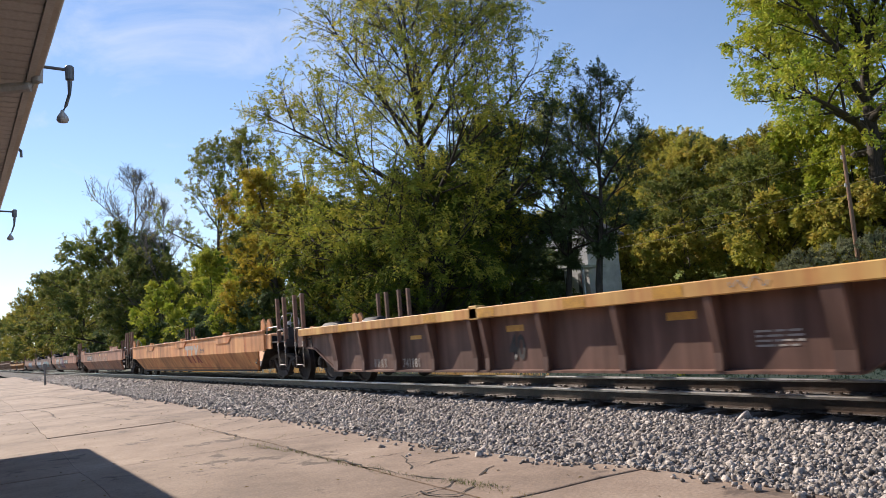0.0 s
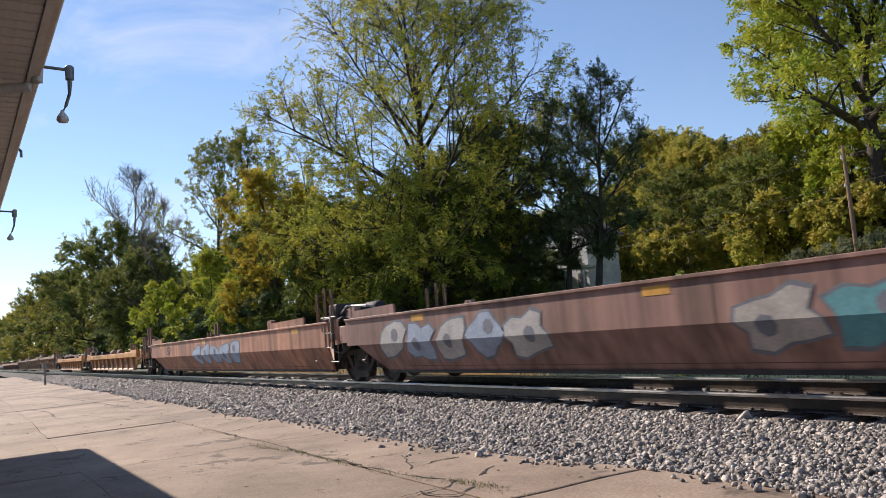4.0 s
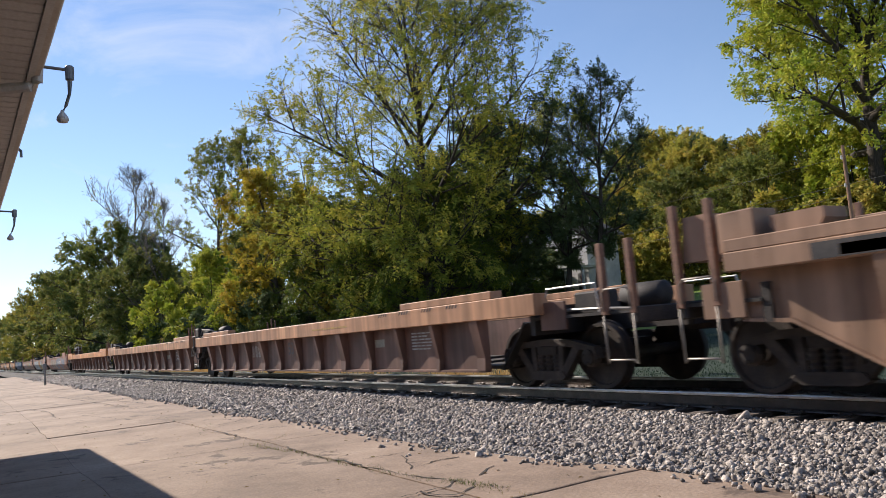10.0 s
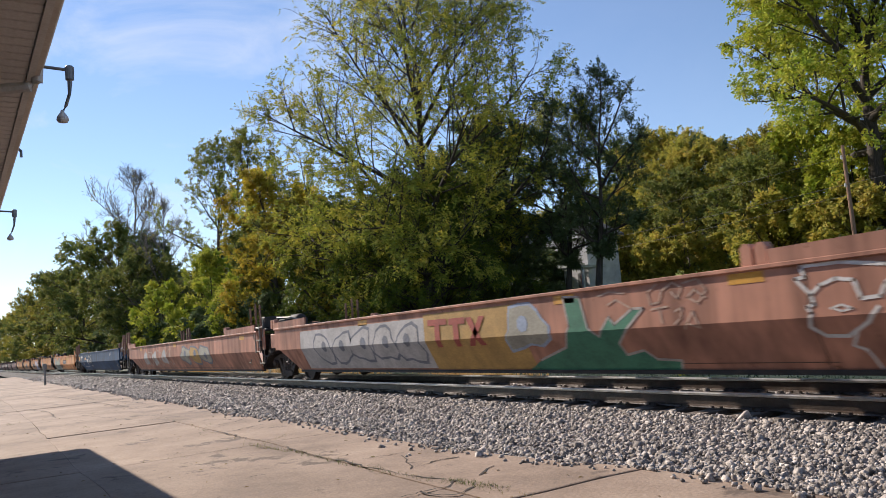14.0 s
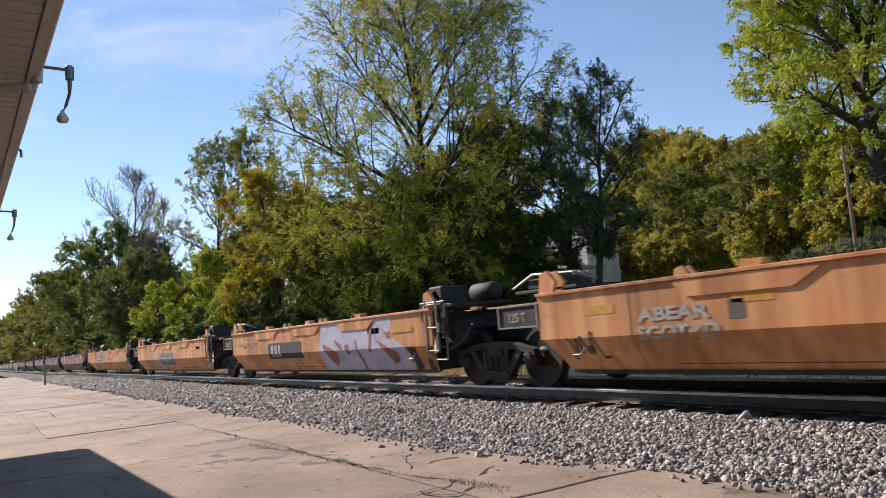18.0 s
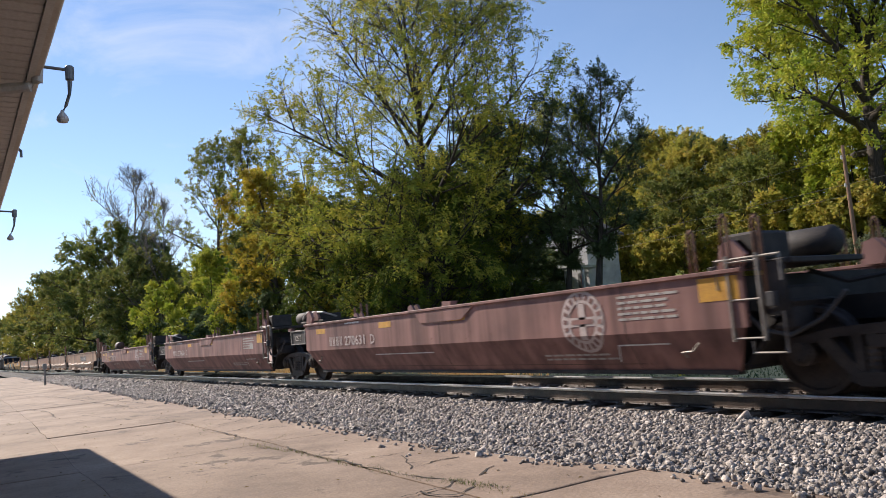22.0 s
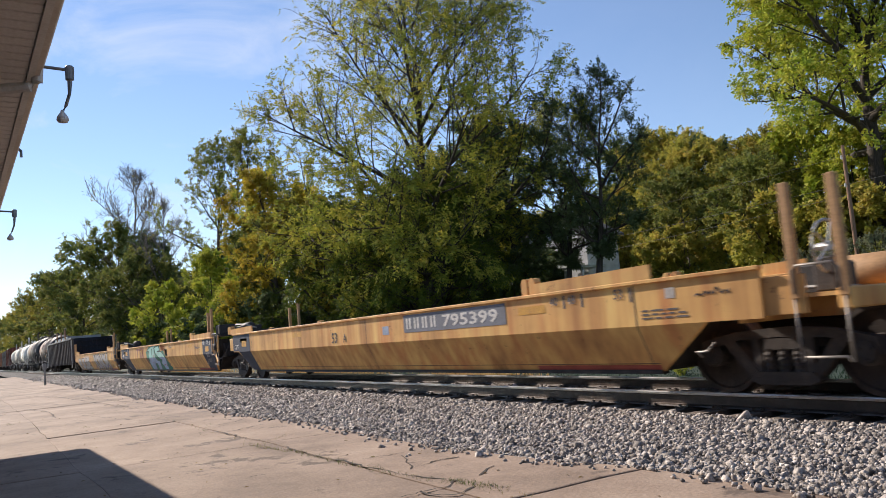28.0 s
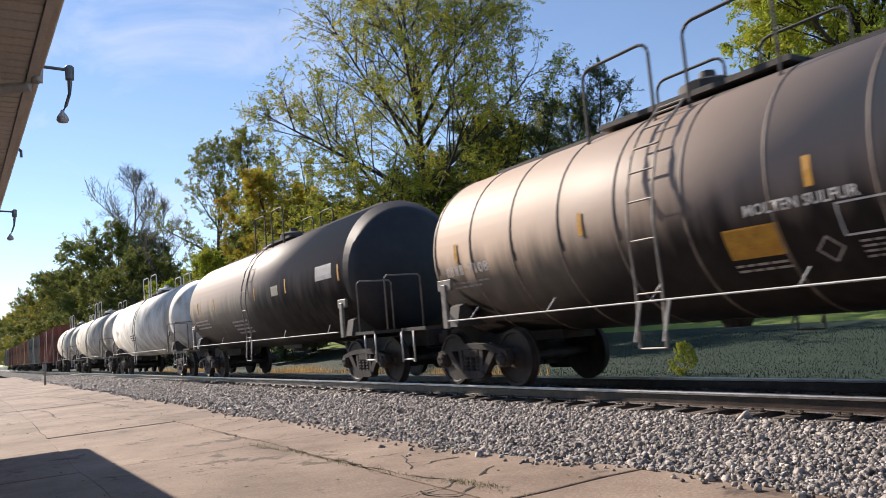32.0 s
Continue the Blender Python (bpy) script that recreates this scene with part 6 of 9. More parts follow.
def knuckle_well(u0, u1, ends, paint, style):
    """A smooth-sided well: upper plate upright, lower plate leaning in below a crease."""
    L = u1 - u0
    half = L / 2
    car = tagged(new("well_car"), style["label"], "train car", "well cars of the train")
    cf, cb = end_cut(ends[0], True, style), end_cut(ends[1], False, style)
    xf, xb = half - cf[0], -(half - cb[0])
    kf, kb, bf, bb = half - cf[1], -(half - cb[1]), half - cf[2], -(half - cb[2])
    zk, zt, zb = style.get("crease", 0.82), style.get("top", 1.37), 0.29

    def upper(bm, s):
        box(bm, xb, xf, min(s * 1.5, s * 1.45), max(s * 1.5, s * 1.45), zk, zt - 0.04)
    pair(car, "side_plate", upper, paint)

    def lower(bm, s):
        # leaning plate, narrower below, ends cut on the slant over the trucks
        a, b, t = s * 1.5, s * 1.24, s * 0.05
        x0, x1, x2, x3 = kb, kf, bb, bf
        o = [(x0, a, zk), (x1, a, zk), (x3, b, zb), (x2, b, zb)]
        v = [bm.verts.new(p) for p in o] + [bm.verts.new((p[0], p[1] - t, p[2])) for p in o]
        for q in ((0, 1, 2, 3), (7, 6, 5, 4), (0, 4, 5, 1), (1, 5, 6, 2), (2, 6, 7, 3), (3, 7, 4, 0)):
            bm.faces.new([v[i] for i in q])
    pair(car, "lower_plate", lower, paint)

    def chord(bm, s):
        box(bm, xb - 0.01, xf + 0.01, min(s * 1.535, s * 1.43), max(s * 1.535, s * 1.43), zt - 0.045, zt, 0.006)
    pair(car, "top_chord", chord, paint)

    def sill(bm, s):
        box(bm, bb, bf, min(s * 1.27, s * 1.14), max(s * 1.27, s * 1.14), zb - 0.03, zb + 0.02)
    pair(car, "bottom_sill", sill, M["dark_steel"] if not style.get("red_sill") else paint)
    open_floor(car, bb, bf, zb + 0.03, style.get("plated", 3.0))
    # container guides along the top
    if style["guides"] == "raised":
        for a, b in style.get("guide_at") or ((xf - 3.6, xf - 1.3), (xb + 0.5, xb + 2.2)):
            def guide(bm, s):
                rise = style.get("guide_rise", 0.14) if a > 0 else 0.14
                prism(bm, [(a, zt - 0.002), (b, zt - 0.002), (b, zt + rise + 0.03), (a, zt + rise)], 1, min(s * 1.53, s * 1.49), max(s * 1.53, s * 1.49))
            pair(car, "container_guide", guide, paint)
            def lug(bm, s):
                for o in (0.0, 0.17):
                    prism(bm, [(a - 0.16 - o, zt), (a - 0.03 - o, zt), (a - 0.03 - o, zt + 0.17), (a - 0.06 - o, zt + 0.22), (a - 0.12 - o, zt + 0.23), (a - 0.16 - o, zt + 0.18)], 1, min(s * 1.5, s * 1.38), max(s * 1.5, s * 1.38))
            pair(car, "guide_lug", lug, paint)
        for a, b in style.get("pads", ()):
            def pad(bm, s):
                prism(bm, [(a, zt), (b, zt), (b - 0.06, zt + 0.055), (a + 0.06, zt + 0.055)], 1, min(s * 1.52, s * 1.4), max(s * 1.52, s * 1.4))
            pair(car, "guide_pad", pad, paint)
    elif style["guides"] == "flaps":
        n = style.get("flaps", 4)
        for c in style.get("flap_at") or [xb + (xf - xb) * (i + 0.72) / (n + 0.4) for i in range(n)]:
            w = 0.92

            def flap(bm, s):
                prism(bm, [(-w, zt - 0.05), (w, zt - 0.05), (w - 0.35, zt - 0.24), (-w + 0.2, zt - 0.24)], 1, min(s * 1.5, s * 1.522), max(s * 1.5, s * 1.522))
            pair(car, "guide_flap", flap, paint, key=(zt, w), at=(c, 0, 0))

            if style.get("lips"):
                def lip(bm, s):
                    prism(bm, [(-w, zt), (w, zt), (w - 0.03, zt + 0.07), (-w + 0.03, zt + 0.07)], 1, min(s * 1.53, s * 1.45), max(s * 1.53, s * 1.45))
                pair(car, "flap_lip", lip, paint, key=(zt, w), at=(c, 0, 0))
                continue

            def tab(bm, s):
                prism(bm, [(-0.13, zt), (0.13, zt), (0.16, zt + 0.075), (-0.1, zt + 0.085)], 1, min(s * 1.49, s * 1.36), max(s * 1.49, s * 1.36))
            pair(car, "guide_tab", tab, paint, key=(zt,), at=(c + 0.1, 0, 0))
    # small rail on the lower plate, and end lift lugs
    if style.get("lip", True):
        for c in (xf - 0.75, xb + 0.75):
            bm = B()
            rod(bm, [(c - 0.15, -1.38, 0.46), (c - 0.15, -1.46, 0.52), (c, -1.47, 0.53), (c + 0.12, -1.49, 0.62)], 0.012)
            part("hand_hold", bm, M["galv_dark"], car)
    if style["guides"] == "flaps":
        for x in (xf - 0.15, xb + 0.15):
            def horn(bm, s):
                prism(bm, [(-0.16, zt - 0.02), (0.12, zt - 0.02), (0.2, zt + 0.13), (0.05, zt + 0.3), (-0.1, zt + 0.26)], 1, min(s * 1.46, s * 1.40), max(s * 1.46, s * 1.40))
                prism(bm, [(-0.16, zt - 0.02), (0.12, zt - 0.02), (0.2, zt + 0.13), (0.05, zt + 0.3), (-0.1, zt + 0.26)], 1, min(s * 1.30, s * 1.24), max(s * 1.30, s * 1.24))
            pair(car, "end_horn", horn, paint, key=(zt,), at=(x, 0, 0))
    for front, k in ((True, ends[0]), (False, ends[1])):
        well_end(car, half, front, k, paint, style)
    side = Side(car, [(zb, -1.24), (zk, -1.5), (zt + 0.5, -1.5)])
    return car, side, xb, xf, half


def rib_well(u0, u1, ends, paint, style):
    """A ribbed well: a recessed sheet with upright ribs under an overhanging top chord."""
    L = u1 - u0
    half = L / 2
    car = tagged(new("well_car"), style["label"], "train car", "well cars of the train")
    cf, cb = end_cut(ends[0], True, style), end_cut(ends[1], False, style)
    xf, xb = half - cf[0], -(half - cb[0])
    kf, kb, bf, bb = half - cf[1], -(half - cb[1]), half - cf[2], -(half - cb[2])
    zt, zb = style.get("top", 1.33), 0.29
    zc = zt - style.get("chord", 0.2)
    yc = style.get("reach", 1.60)
    ys = style.get("sheet", 1.41)
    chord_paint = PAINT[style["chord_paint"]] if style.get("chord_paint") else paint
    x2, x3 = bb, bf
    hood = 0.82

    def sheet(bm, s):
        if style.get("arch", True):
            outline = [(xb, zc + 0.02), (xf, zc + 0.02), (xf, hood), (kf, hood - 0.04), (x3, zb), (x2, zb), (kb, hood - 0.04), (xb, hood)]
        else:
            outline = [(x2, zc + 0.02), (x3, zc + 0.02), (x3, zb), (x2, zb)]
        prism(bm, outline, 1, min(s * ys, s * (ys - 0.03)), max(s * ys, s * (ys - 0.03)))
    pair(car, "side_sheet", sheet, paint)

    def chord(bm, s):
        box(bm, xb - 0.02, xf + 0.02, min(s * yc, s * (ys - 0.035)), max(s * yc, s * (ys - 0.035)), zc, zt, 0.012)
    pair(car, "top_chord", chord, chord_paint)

    def low(bm, s):
        k = s * 1.0
        if style.get("skirt"):
            prism(bm, [(k * (ys + 0.001), zb), (k * (ys + 0.09), zb), (k * (ys + 0.09), zb + 0.05), (k * (ys + 0.03), zb + 0.10), (k * (ys + 0.001), zb + 0.11)][:: int(s)], 0, x2, x3)
        else:
            prism(bm, [(k * (ys + 0.001), zb), (k * (ys + 0.09), zb), (k * (ys + 0.09), zb + 0.03), (k * (ys + 0.001), zb + 0.045)][:: int(s)], 0, x2, x3)
    pair(car, "bottom_sill", low, paint)
    n = style["ribs"]
    for i, x in enumerate(style.get("rib_at") or [x2 + 0.1 + (x3 - x2 - 0.2) * i / (n - 1) for i in range(n)]):
        wide = style.get("posts") and i % style["posts"] == 0
        w = 0.11 if wide else 0.05

        def rib(bm, s):
            v = []
            for z, y in ((zb + 0.03, ys + 0.10), (zb + 0.22, ys + 0.085), (zc, yc - 0.015)):
                v.append([bm.verts.new((sx * w, s * (ys if f else y), z)) for f in (0, 1) for sx in (-1, 1)])
            for a, b in zip(v, v[1:]):
                for p, q in ((0, 1), (1, 3), (3, 2), (2, 0)):
                    bm.faces.new((a[p], a[q], b[q], b[p]))
            bm.faces.new([v[0][j] for j in (0, 2, 3, 1)])
            bm.faces.new([v[-1][j] for j in (0, 1, 3, 2)])
        pair(car, "rib", rib, paint, key=(ys, yc, zc, w), at=(x, 0, 0))
    # arch over the trucks
    for x, k, e, d in ((xf, kf, bf, 1), (xb, kb, bb, -1)) if style.get("arch", True) else ():
        def lip(bm, s):
            prism(bm, [(x, hood), (x, hood + 0.035), (k, hood + 0.005), (e - d * 0.035, zb + 0.02), (e, zb), (k, hood - 0.04)][:: d], 1, min(s * (ys + 0.035), s * ys), max(s * (ys + 0.035), s * ys))
        pair(car, "wheel_arch", lip, paint)
    open_floor(car, x2, x3, zb + 0.03, style.get("plated", 1.0))
    for a, b in style.get("raised", []):
        for sgn in ((1, -1) if style.get("both", True) else (1,)):
            p, q = (xf - b, xf - a) if sgn > 0 else (xb + a, xb + b)

            def guide(bm, s):
                box(bm, p, q, min(s * (yc - 0.01), s * (ys - 0.02)), max(s * (yc - 0.01), s * (ys - 0.02)), zt + 0.001, zt + style.get("rise", 0.14), 0.01)
            pair(car, "container_guide", guide, chord_paint)
    for x in style.get("boxes", []):
        for y0, y1 in ((-1.5, -1.1), (1.1, 1.5)):
            bm = B()
            box(bm, x - 0.22, x + 0.22, y0, y1, zt, zt + 0.42, 0.01)
            part("corner_box", bm, chord_paint, car)
    for front, k in ((True, ends[0]), (False, ends[1])):
        well_end(car, half, front, k, chord_paint if style.get("end_chord") else paint, style)
    return car, Side(car, [(zb, -ys), (zt + 1, -ys)]), x2, x3, half


def ledge_well(u0, u1, ends, paint, style):
    """A flat-sided well with a ledge at mid height that carries sloping cover plates."""
    L = u1 - u0
    half = L / 2
    car = tagged(new("well_car"), style["label"], "train car", "well cars of the train")
    cf, cb = end_cut(ends[0], True, style), end_cut(ends[1], False, style)
    xf, xb = half - cf[0], -(half - cb[0])
    kf, kb, bf, bb = half - cf[1], -(half - cb[1]), half - cf[2], -(half - cb[2])
    zt, zb, zl = 1.40, 0.34, 0.72

    def plate(bm, s):
        prism(bm, [(xb, zt), (xf, zt), (xf, 0.86), (kf, 0.84), (bf, zb), (bb, zb), (kb, 0.84), (xb, 0.86)], 1, min(s * 1.45, s * 1.41), max(s * 1.45, s * 1.41))
    pair(car, "side_plate", plate, paint)

    def chord(bm, s):
        box(bm, xb, xf, min(s * 1.48, s * 1.40), max(s * 1.48, s * 1.40), zt, zt + 0.04, 0.006)
    pair(car, "top_chord", chord, paint)

    def ledge(bm, s):
        k = s
        prism(bm, [(k * 1.451, zl - 0.03), (k * 1.53, zl - 0.05), (k * 1.54, zl - 0.03), (k * 1.451, zl + 0.02)][:: int(s)], 0, bb, bf)
    pair(car, "ledge", ledge, paint)

    def foot(bm, s):
        k = s
        prism(bm, [(k * 1.451, zb - 0.02), (k * 1.53, zb - 0.02), (k * 1.53, zb + 0.02), (k * 1.451, zb + 0.05)][:: int(s)], 0, bb, bf)
    pair(car, "bottom_sill", foot, paint)
    n = 4
    for i in range(n):
        c = bb + 0.9 + (bf - bb - 1.8) * i / (n - 1)

        def cover(bm, s):
            k = s
            prism(bm, [(k * 1.452, zl + 0.022), (k * 1.56, zl - 0.025), (k * 1.565, zl - 0.005), (k * 1.452, zl + 0.10)][:: int(s)], 0, -0.62, 0.62)
        pair(car, "cover_plate", cover, paint, key=(zl,), at=(c, 0, 0))

        def post(bm, s):
            box(bm, -0.11, 0.11, min(s * 1.451, s * 1.55), max(s * 1.451, s * 1.55), zb - 0.07, zb + 0.14, 0.01)
        for o in (-0.5, 0.6):
            pair(car, "sill_bracket", post, paint, key=(zb,), at=(c + o, 0, 0))
    open_floor(car, bb, bf, zb)
    for front, k in ((True, ends[0]), (False, ends[1])):
        well_end(car, half, front, k, paint, style)
    return car, Side(car, [(zb, -1.45), (zt + 1, -1.45)]), xb, xf, half


for key, c in (("dust_spray", (0.42, 0.29, 0.22)), ("purple_line", (0.10, 0.06, 0.14)), ("slate_blue", (0.20, 0.205, 0.235)), ("khaki_mint", (0.37, 0.39, 0.31)), ("mint_grey", (0.40, 0.43, 0.36)),
               ("emblem_white", (0.52, 0.42, 0.38)), ("pink_fade", (0.26, 0.14, 0.125)), ("navy_panel", (0.028, 0.035, 0.062)), ("lilac_blue", (0.40, 0.48, 0.62))):
    M[key] = surface("spray_" + key, c, tuple(0.72 * v for v in c), scale=3, fine=30, rough=0.65, bump=0.03, spots=tuple(0.6 * v for v in c), spot_at=0.66)
M["rust_stake"] = surface("rusty_stake", (0.22, 0.115, 0.075), (0.12, 0.065, 0.045), scale=4, fine=40, rough=0.75, bump=0.2)
M["tan_stake"] = surface("tan_painted_stake", (0.42, 0.235, 0.10), (0.30, 0.16, 0.07), scale=4, fine=40, rough=0.7, bump=0.15)
PAINT["grey_tan"] = car_paint("faded_grey_tan_car_paint", (0.31, 0.185, 0.118), (0.22, 0.13, 0.086), wear=0.66)
PAINT["pink_tan"] = car_paint("faded_pink_tan_car_paint", (0.36, 0.188, 0.115), (0.26, 0.134, 0.085), wear=0.66)
M["galv_pipe"] = surface("pale_brake_pipe", (0.30, 0.28, 0.25), (0.18, 0.16, 0.14), rough=0.5, metal=0.3, bump=0.05)
M["logo_red"] = surface("faded_red_logo", (0.30, 0.10, 0.07), (0.22, 0.07, 0.05), scale=3, fine=30, rough=0.65, bump=0.03)
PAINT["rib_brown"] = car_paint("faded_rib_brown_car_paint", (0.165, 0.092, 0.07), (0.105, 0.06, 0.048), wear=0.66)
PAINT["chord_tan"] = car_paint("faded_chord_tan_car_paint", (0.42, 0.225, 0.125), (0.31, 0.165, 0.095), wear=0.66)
PAINT["rib_tan"] = car_paint("faded_rib_tan_car_paint", (0.37, 0.19, 0.09), (0.27, 0.135, 0.068), wear=0.66)


# ---------------------------------------------------------------- train: gondola, tank cars, box cars
def end_gear(car, half, sill_z=0.95, steps=True):
    for d in (1, -1):
        child("coupler", coupler_mesh(), car, (d * (half - 0.22), 0, 0), (0, 0, 0 if d > 0 else 180))
        bm = B()
        box(bm, min(d * (half - 3.2), d * (half - 0.5)), max(d * (half - 3.2), d * (half - 0.5)), -0.32, 0.32, 0.7, 1.02)
        part("draft_sill", bm, M["dark_steel"], car)


def throw_up(side, x0, x1, z0, z1, mat, seed):
    """A quick sprayed tag: five looping, illegible signs side by side, joined by a trailing stroke."""
    rng = random.Random(seed)
    w, h = (x1 - x0) / 5, z1 - z0
    signs = [
        [(0.9, 0.85), (0.5, 1.0), (0.15, 0.8), (0.4, 0.55), (0.85, 0.4), (0.7, 0.08), (0.1, 0.12)],
        [(0.1, 0.05), (0.45, 0.5), (0.9, 1.0), (0.5, 0.52), (0.15, 0.95), (0.5, 0.5), (0.95, 0.0)],
        [(0.35, 0.95), (0.3, 0.2), (0.55, 0.0), (0.75, 0.4), (0.7, 0.9), (0.95, 0.05)],
        [(0.1, 0.5), (0.35, 1.1), (0.55, 0.9), (0.35, 0.1), (0.8, 0.0)],
        [(0.05, 0.45), (0.9, 0.5), (0.85, 0.95), (0.4, 1.0), (0.1, 0.5), (0.3, 0.02), (1.1, 0.15)],
    ]
    for k, sign in enumerate(signs):
        pts = [(x0 + w * (k + 1.15 * u - 0.05) + rng.uniform(-0.012, 0.012), z0 + h * (v * rng.uniform(0.92, 1.06) - 0.05 * k)) for u, v in sign]
        smooth = []
        for i in range(len(pts) - 1):
            a, b, c, d = pts[max(0, i - 1)], pts[i], pts[i + 1], pts[min(len(pts) - 1, i + 2)]
            for q in range(4):
                t = q / 4
                smooth.append(tuple(0.5 * (2 * b[j] + (c[j] - a[j]) * t + (2 * a[j] - 5 * b[j] + 4 * c[j] - d[j]) * t * t + (3 * b[j] - a[j] - 3 * c[j] + d[j]) * t ** 3) for j in (0, 1)))
        smooth.append(pts[-1])
        side.stroke(smooth, 0.034, mat)


def gondola(u0, u1):
    L = u1 - u0
    half = L / 2
    paint = PAINT["gondola_black"]
    car = tagged(new("gondola_car"), "black ribbed steel gondola car with white graffiti and timber stakes", "train car")
    xe = half - 0.75
    zt, zb = 2.62, 0.78
    ys = 1.42

    def sheet(bm, s):
        box(bm, -xe, xe, min(s * ys, s * (ys - 0.03)), max(s * ys, s * (ys - 0.03)), zb + 0.12, zt)
    pair(car, "side_sheet", sheet, paint)

    def chord(bm, s):
        box(bm, -xe - 0.02, xe + 0.02, min(s * (ys + 0.16), s * (ys - 0.06)), max(s * (ys + 0.16), s * (ys - 0.06)), zt - 0.06, zt + 0.06, 0.015)
    pair(car, "top_chord", chord, M["gondola_rim"])

    def sill(bm, s):
        prism(bm, [(-xe, zb + 0.12), (-xe, zb + 0.01), (xe, zb + 0.01), (xe, zb + 0.12)], 1, min(s * ys, s * (ys - 0.08)), max(s * ys, s * (ys - 0.08)))
    pair(car, "side_sill", sill, paint)
    n, step = 17, 1.165
    for i in range(n):
        x = 0.1 + step * (i - 8)

        def rib(bm, s):
            prism(bm, [(s * (ys + 0.001), zb - 0.12), (s * (ys + 0.10), zb - 0.10), (s * (ys + 0.15), zt - 0.06), (s * (ys + 0.001), zt - 0.06)][:: int(s)], 0, -0.10, 0.10)
        pair(car, "rib", rib, M["gondola_rib"], key=("gon",), at=(x, 0, 0))
    for d in (1, -1):
        bm = B()
        box(bm, min(d * xe, d * (xe - 0.05)), max(d * xe, d * (xe - 0.05)), -ys, ys, zb, zt)
        part("end_sheet", bm, M["gondola_end"], car)
        for z in (1.2, 1.6, 2.0, 2.4):
            bm = B()
            box(bm, min(d * xe, d * (xe + 0.1)), max(d * xe, d * (xe + 0.1)), -ys, ys, z - 0.06, z + 0.06, 0.02)
            part("end_rib", bm, M["gondola_end"], car)
        for s in (-1, 1):
            child("ladder", ladder_mesh(0.42, 0.95, 2.5, 5, M["galv"]), car, (d * (xe - 0.30), s * (ys + 0.12), 0))
            child("sill_step", loop_mesh(0.46, 0.95, 0.5, 0.016, M["galv"], "sill_step"), car, (d * (xe - 0.30), s * (ys + 0.10), 0))
        add_truck(car, d * (half - 2.35))
    bm = B()
    box(bm, -xe, xe, -ys + 0.03, ys - 0.03, zb + 0.02, zb + 0.1)
    part("car_floor", bm, M["dark_steel"], car)
    bm = B()
    box(bm, -xe + 0.4, xe - 0.4, -0.32, 0.32, 0.62, zb + 0.02)
    part("centre_sill", bm, M["dark_steel"], car)
    for i in range(0, n, 2):
        bm = B()
        box(bm, 0.1 + step * (i - 8) - 0.06, 0.1 + step * (i - 8) + 0.06, -ys + 0.05, ys - 0.05, 0.68, zb + 0.02)
        part("cross_bearer", bm, M["dark_steel"], car)
    end_gear(car, half)
    for x, h in ((3.8, 0.8), (0.87, 0.76), (-2.66, 0.78)):
        child("stake", stake_mesh(h, 0.11, M["wood_stake"]), car, (x, -1.36, zt + 0.05))
    # steel plates loaded above the rim
    bm = B()
    box(bm, -5.6, 4.5, -1.25, 1.25, zt - 0.25, zt + 0.32, 0.01)
    part("load", bm, M["plate_load"], car, "pale grey steel plates loaded in the gondola")
    side = Side(car, [(zb, -ys), (zt, -ys)])
    for i in range(n - 1):
        c = 0.1 + step * (i - 7.5)
        if i in (0, 1):
            continue
        throw_up(side, c - 0.32, c + 0.27, 1.25 + 0.04 * (i % 2), 1.56 + 0.05 * (i % 3), M["faded_blue_white"], 300 + i)
        if i % 3 == 0:
            side.rect(c - 0.38, c + 0.06, 1.09, 1.19, M["decal"], "reflector")
        if i in (3, 6, 10):
            side.lines(c - 0.3, 1.1, 0.55, 3, M["dirty_white"], 0.02, i)
    side.marks(2, 0.1 + step * -6.7, 1.9, 0.26, M["dirty_white"])
    side.text("202247", 0.1 + step * -6.9, 1.5, 0.2, M["dirty_white"])
    side.rect(-xe + 0.9, -xe + 1.25, 1.1, 1.25, M["decal"], "reflector")
    side.lines(-xe + 0.9, 2.1, 0.5, 5, M["dirty_white"], 0.025, 9)
    return car


# Rim and ribs: worn black paint with their sunlit grey put into the colour.
M["gondola_rim"] = car_paint("worn_lit_gondola_rim", (0.17, 0.165, 0.16), (0.09, 0.085, 0.08))
M["gondola_rib"] = car_paint("worn_lit_gondola_rib", (0.085, 0.075, 0.072), (0.045, 0.04, 0.04))
M["gondola_end"] = car_paint("blue_black_gondola_end", (0.012, 0.016, 0.028), (0.009, 0.011, 0.018))
M["plate_load"] = surface("grey_steel_plate", (0.30, 0.32, 0.35), (0.22, 0.23, 0.25), scale=2, fine=40, rough=0.5, metal=0.2, bump=0.05)
M["faded_blue_white"] = surface("faded_white_spray", (0.46, 0.50, 0.56), (0.34, 0.37, 0.42), scale=5, fine=40, rough=0.7, bump=0)


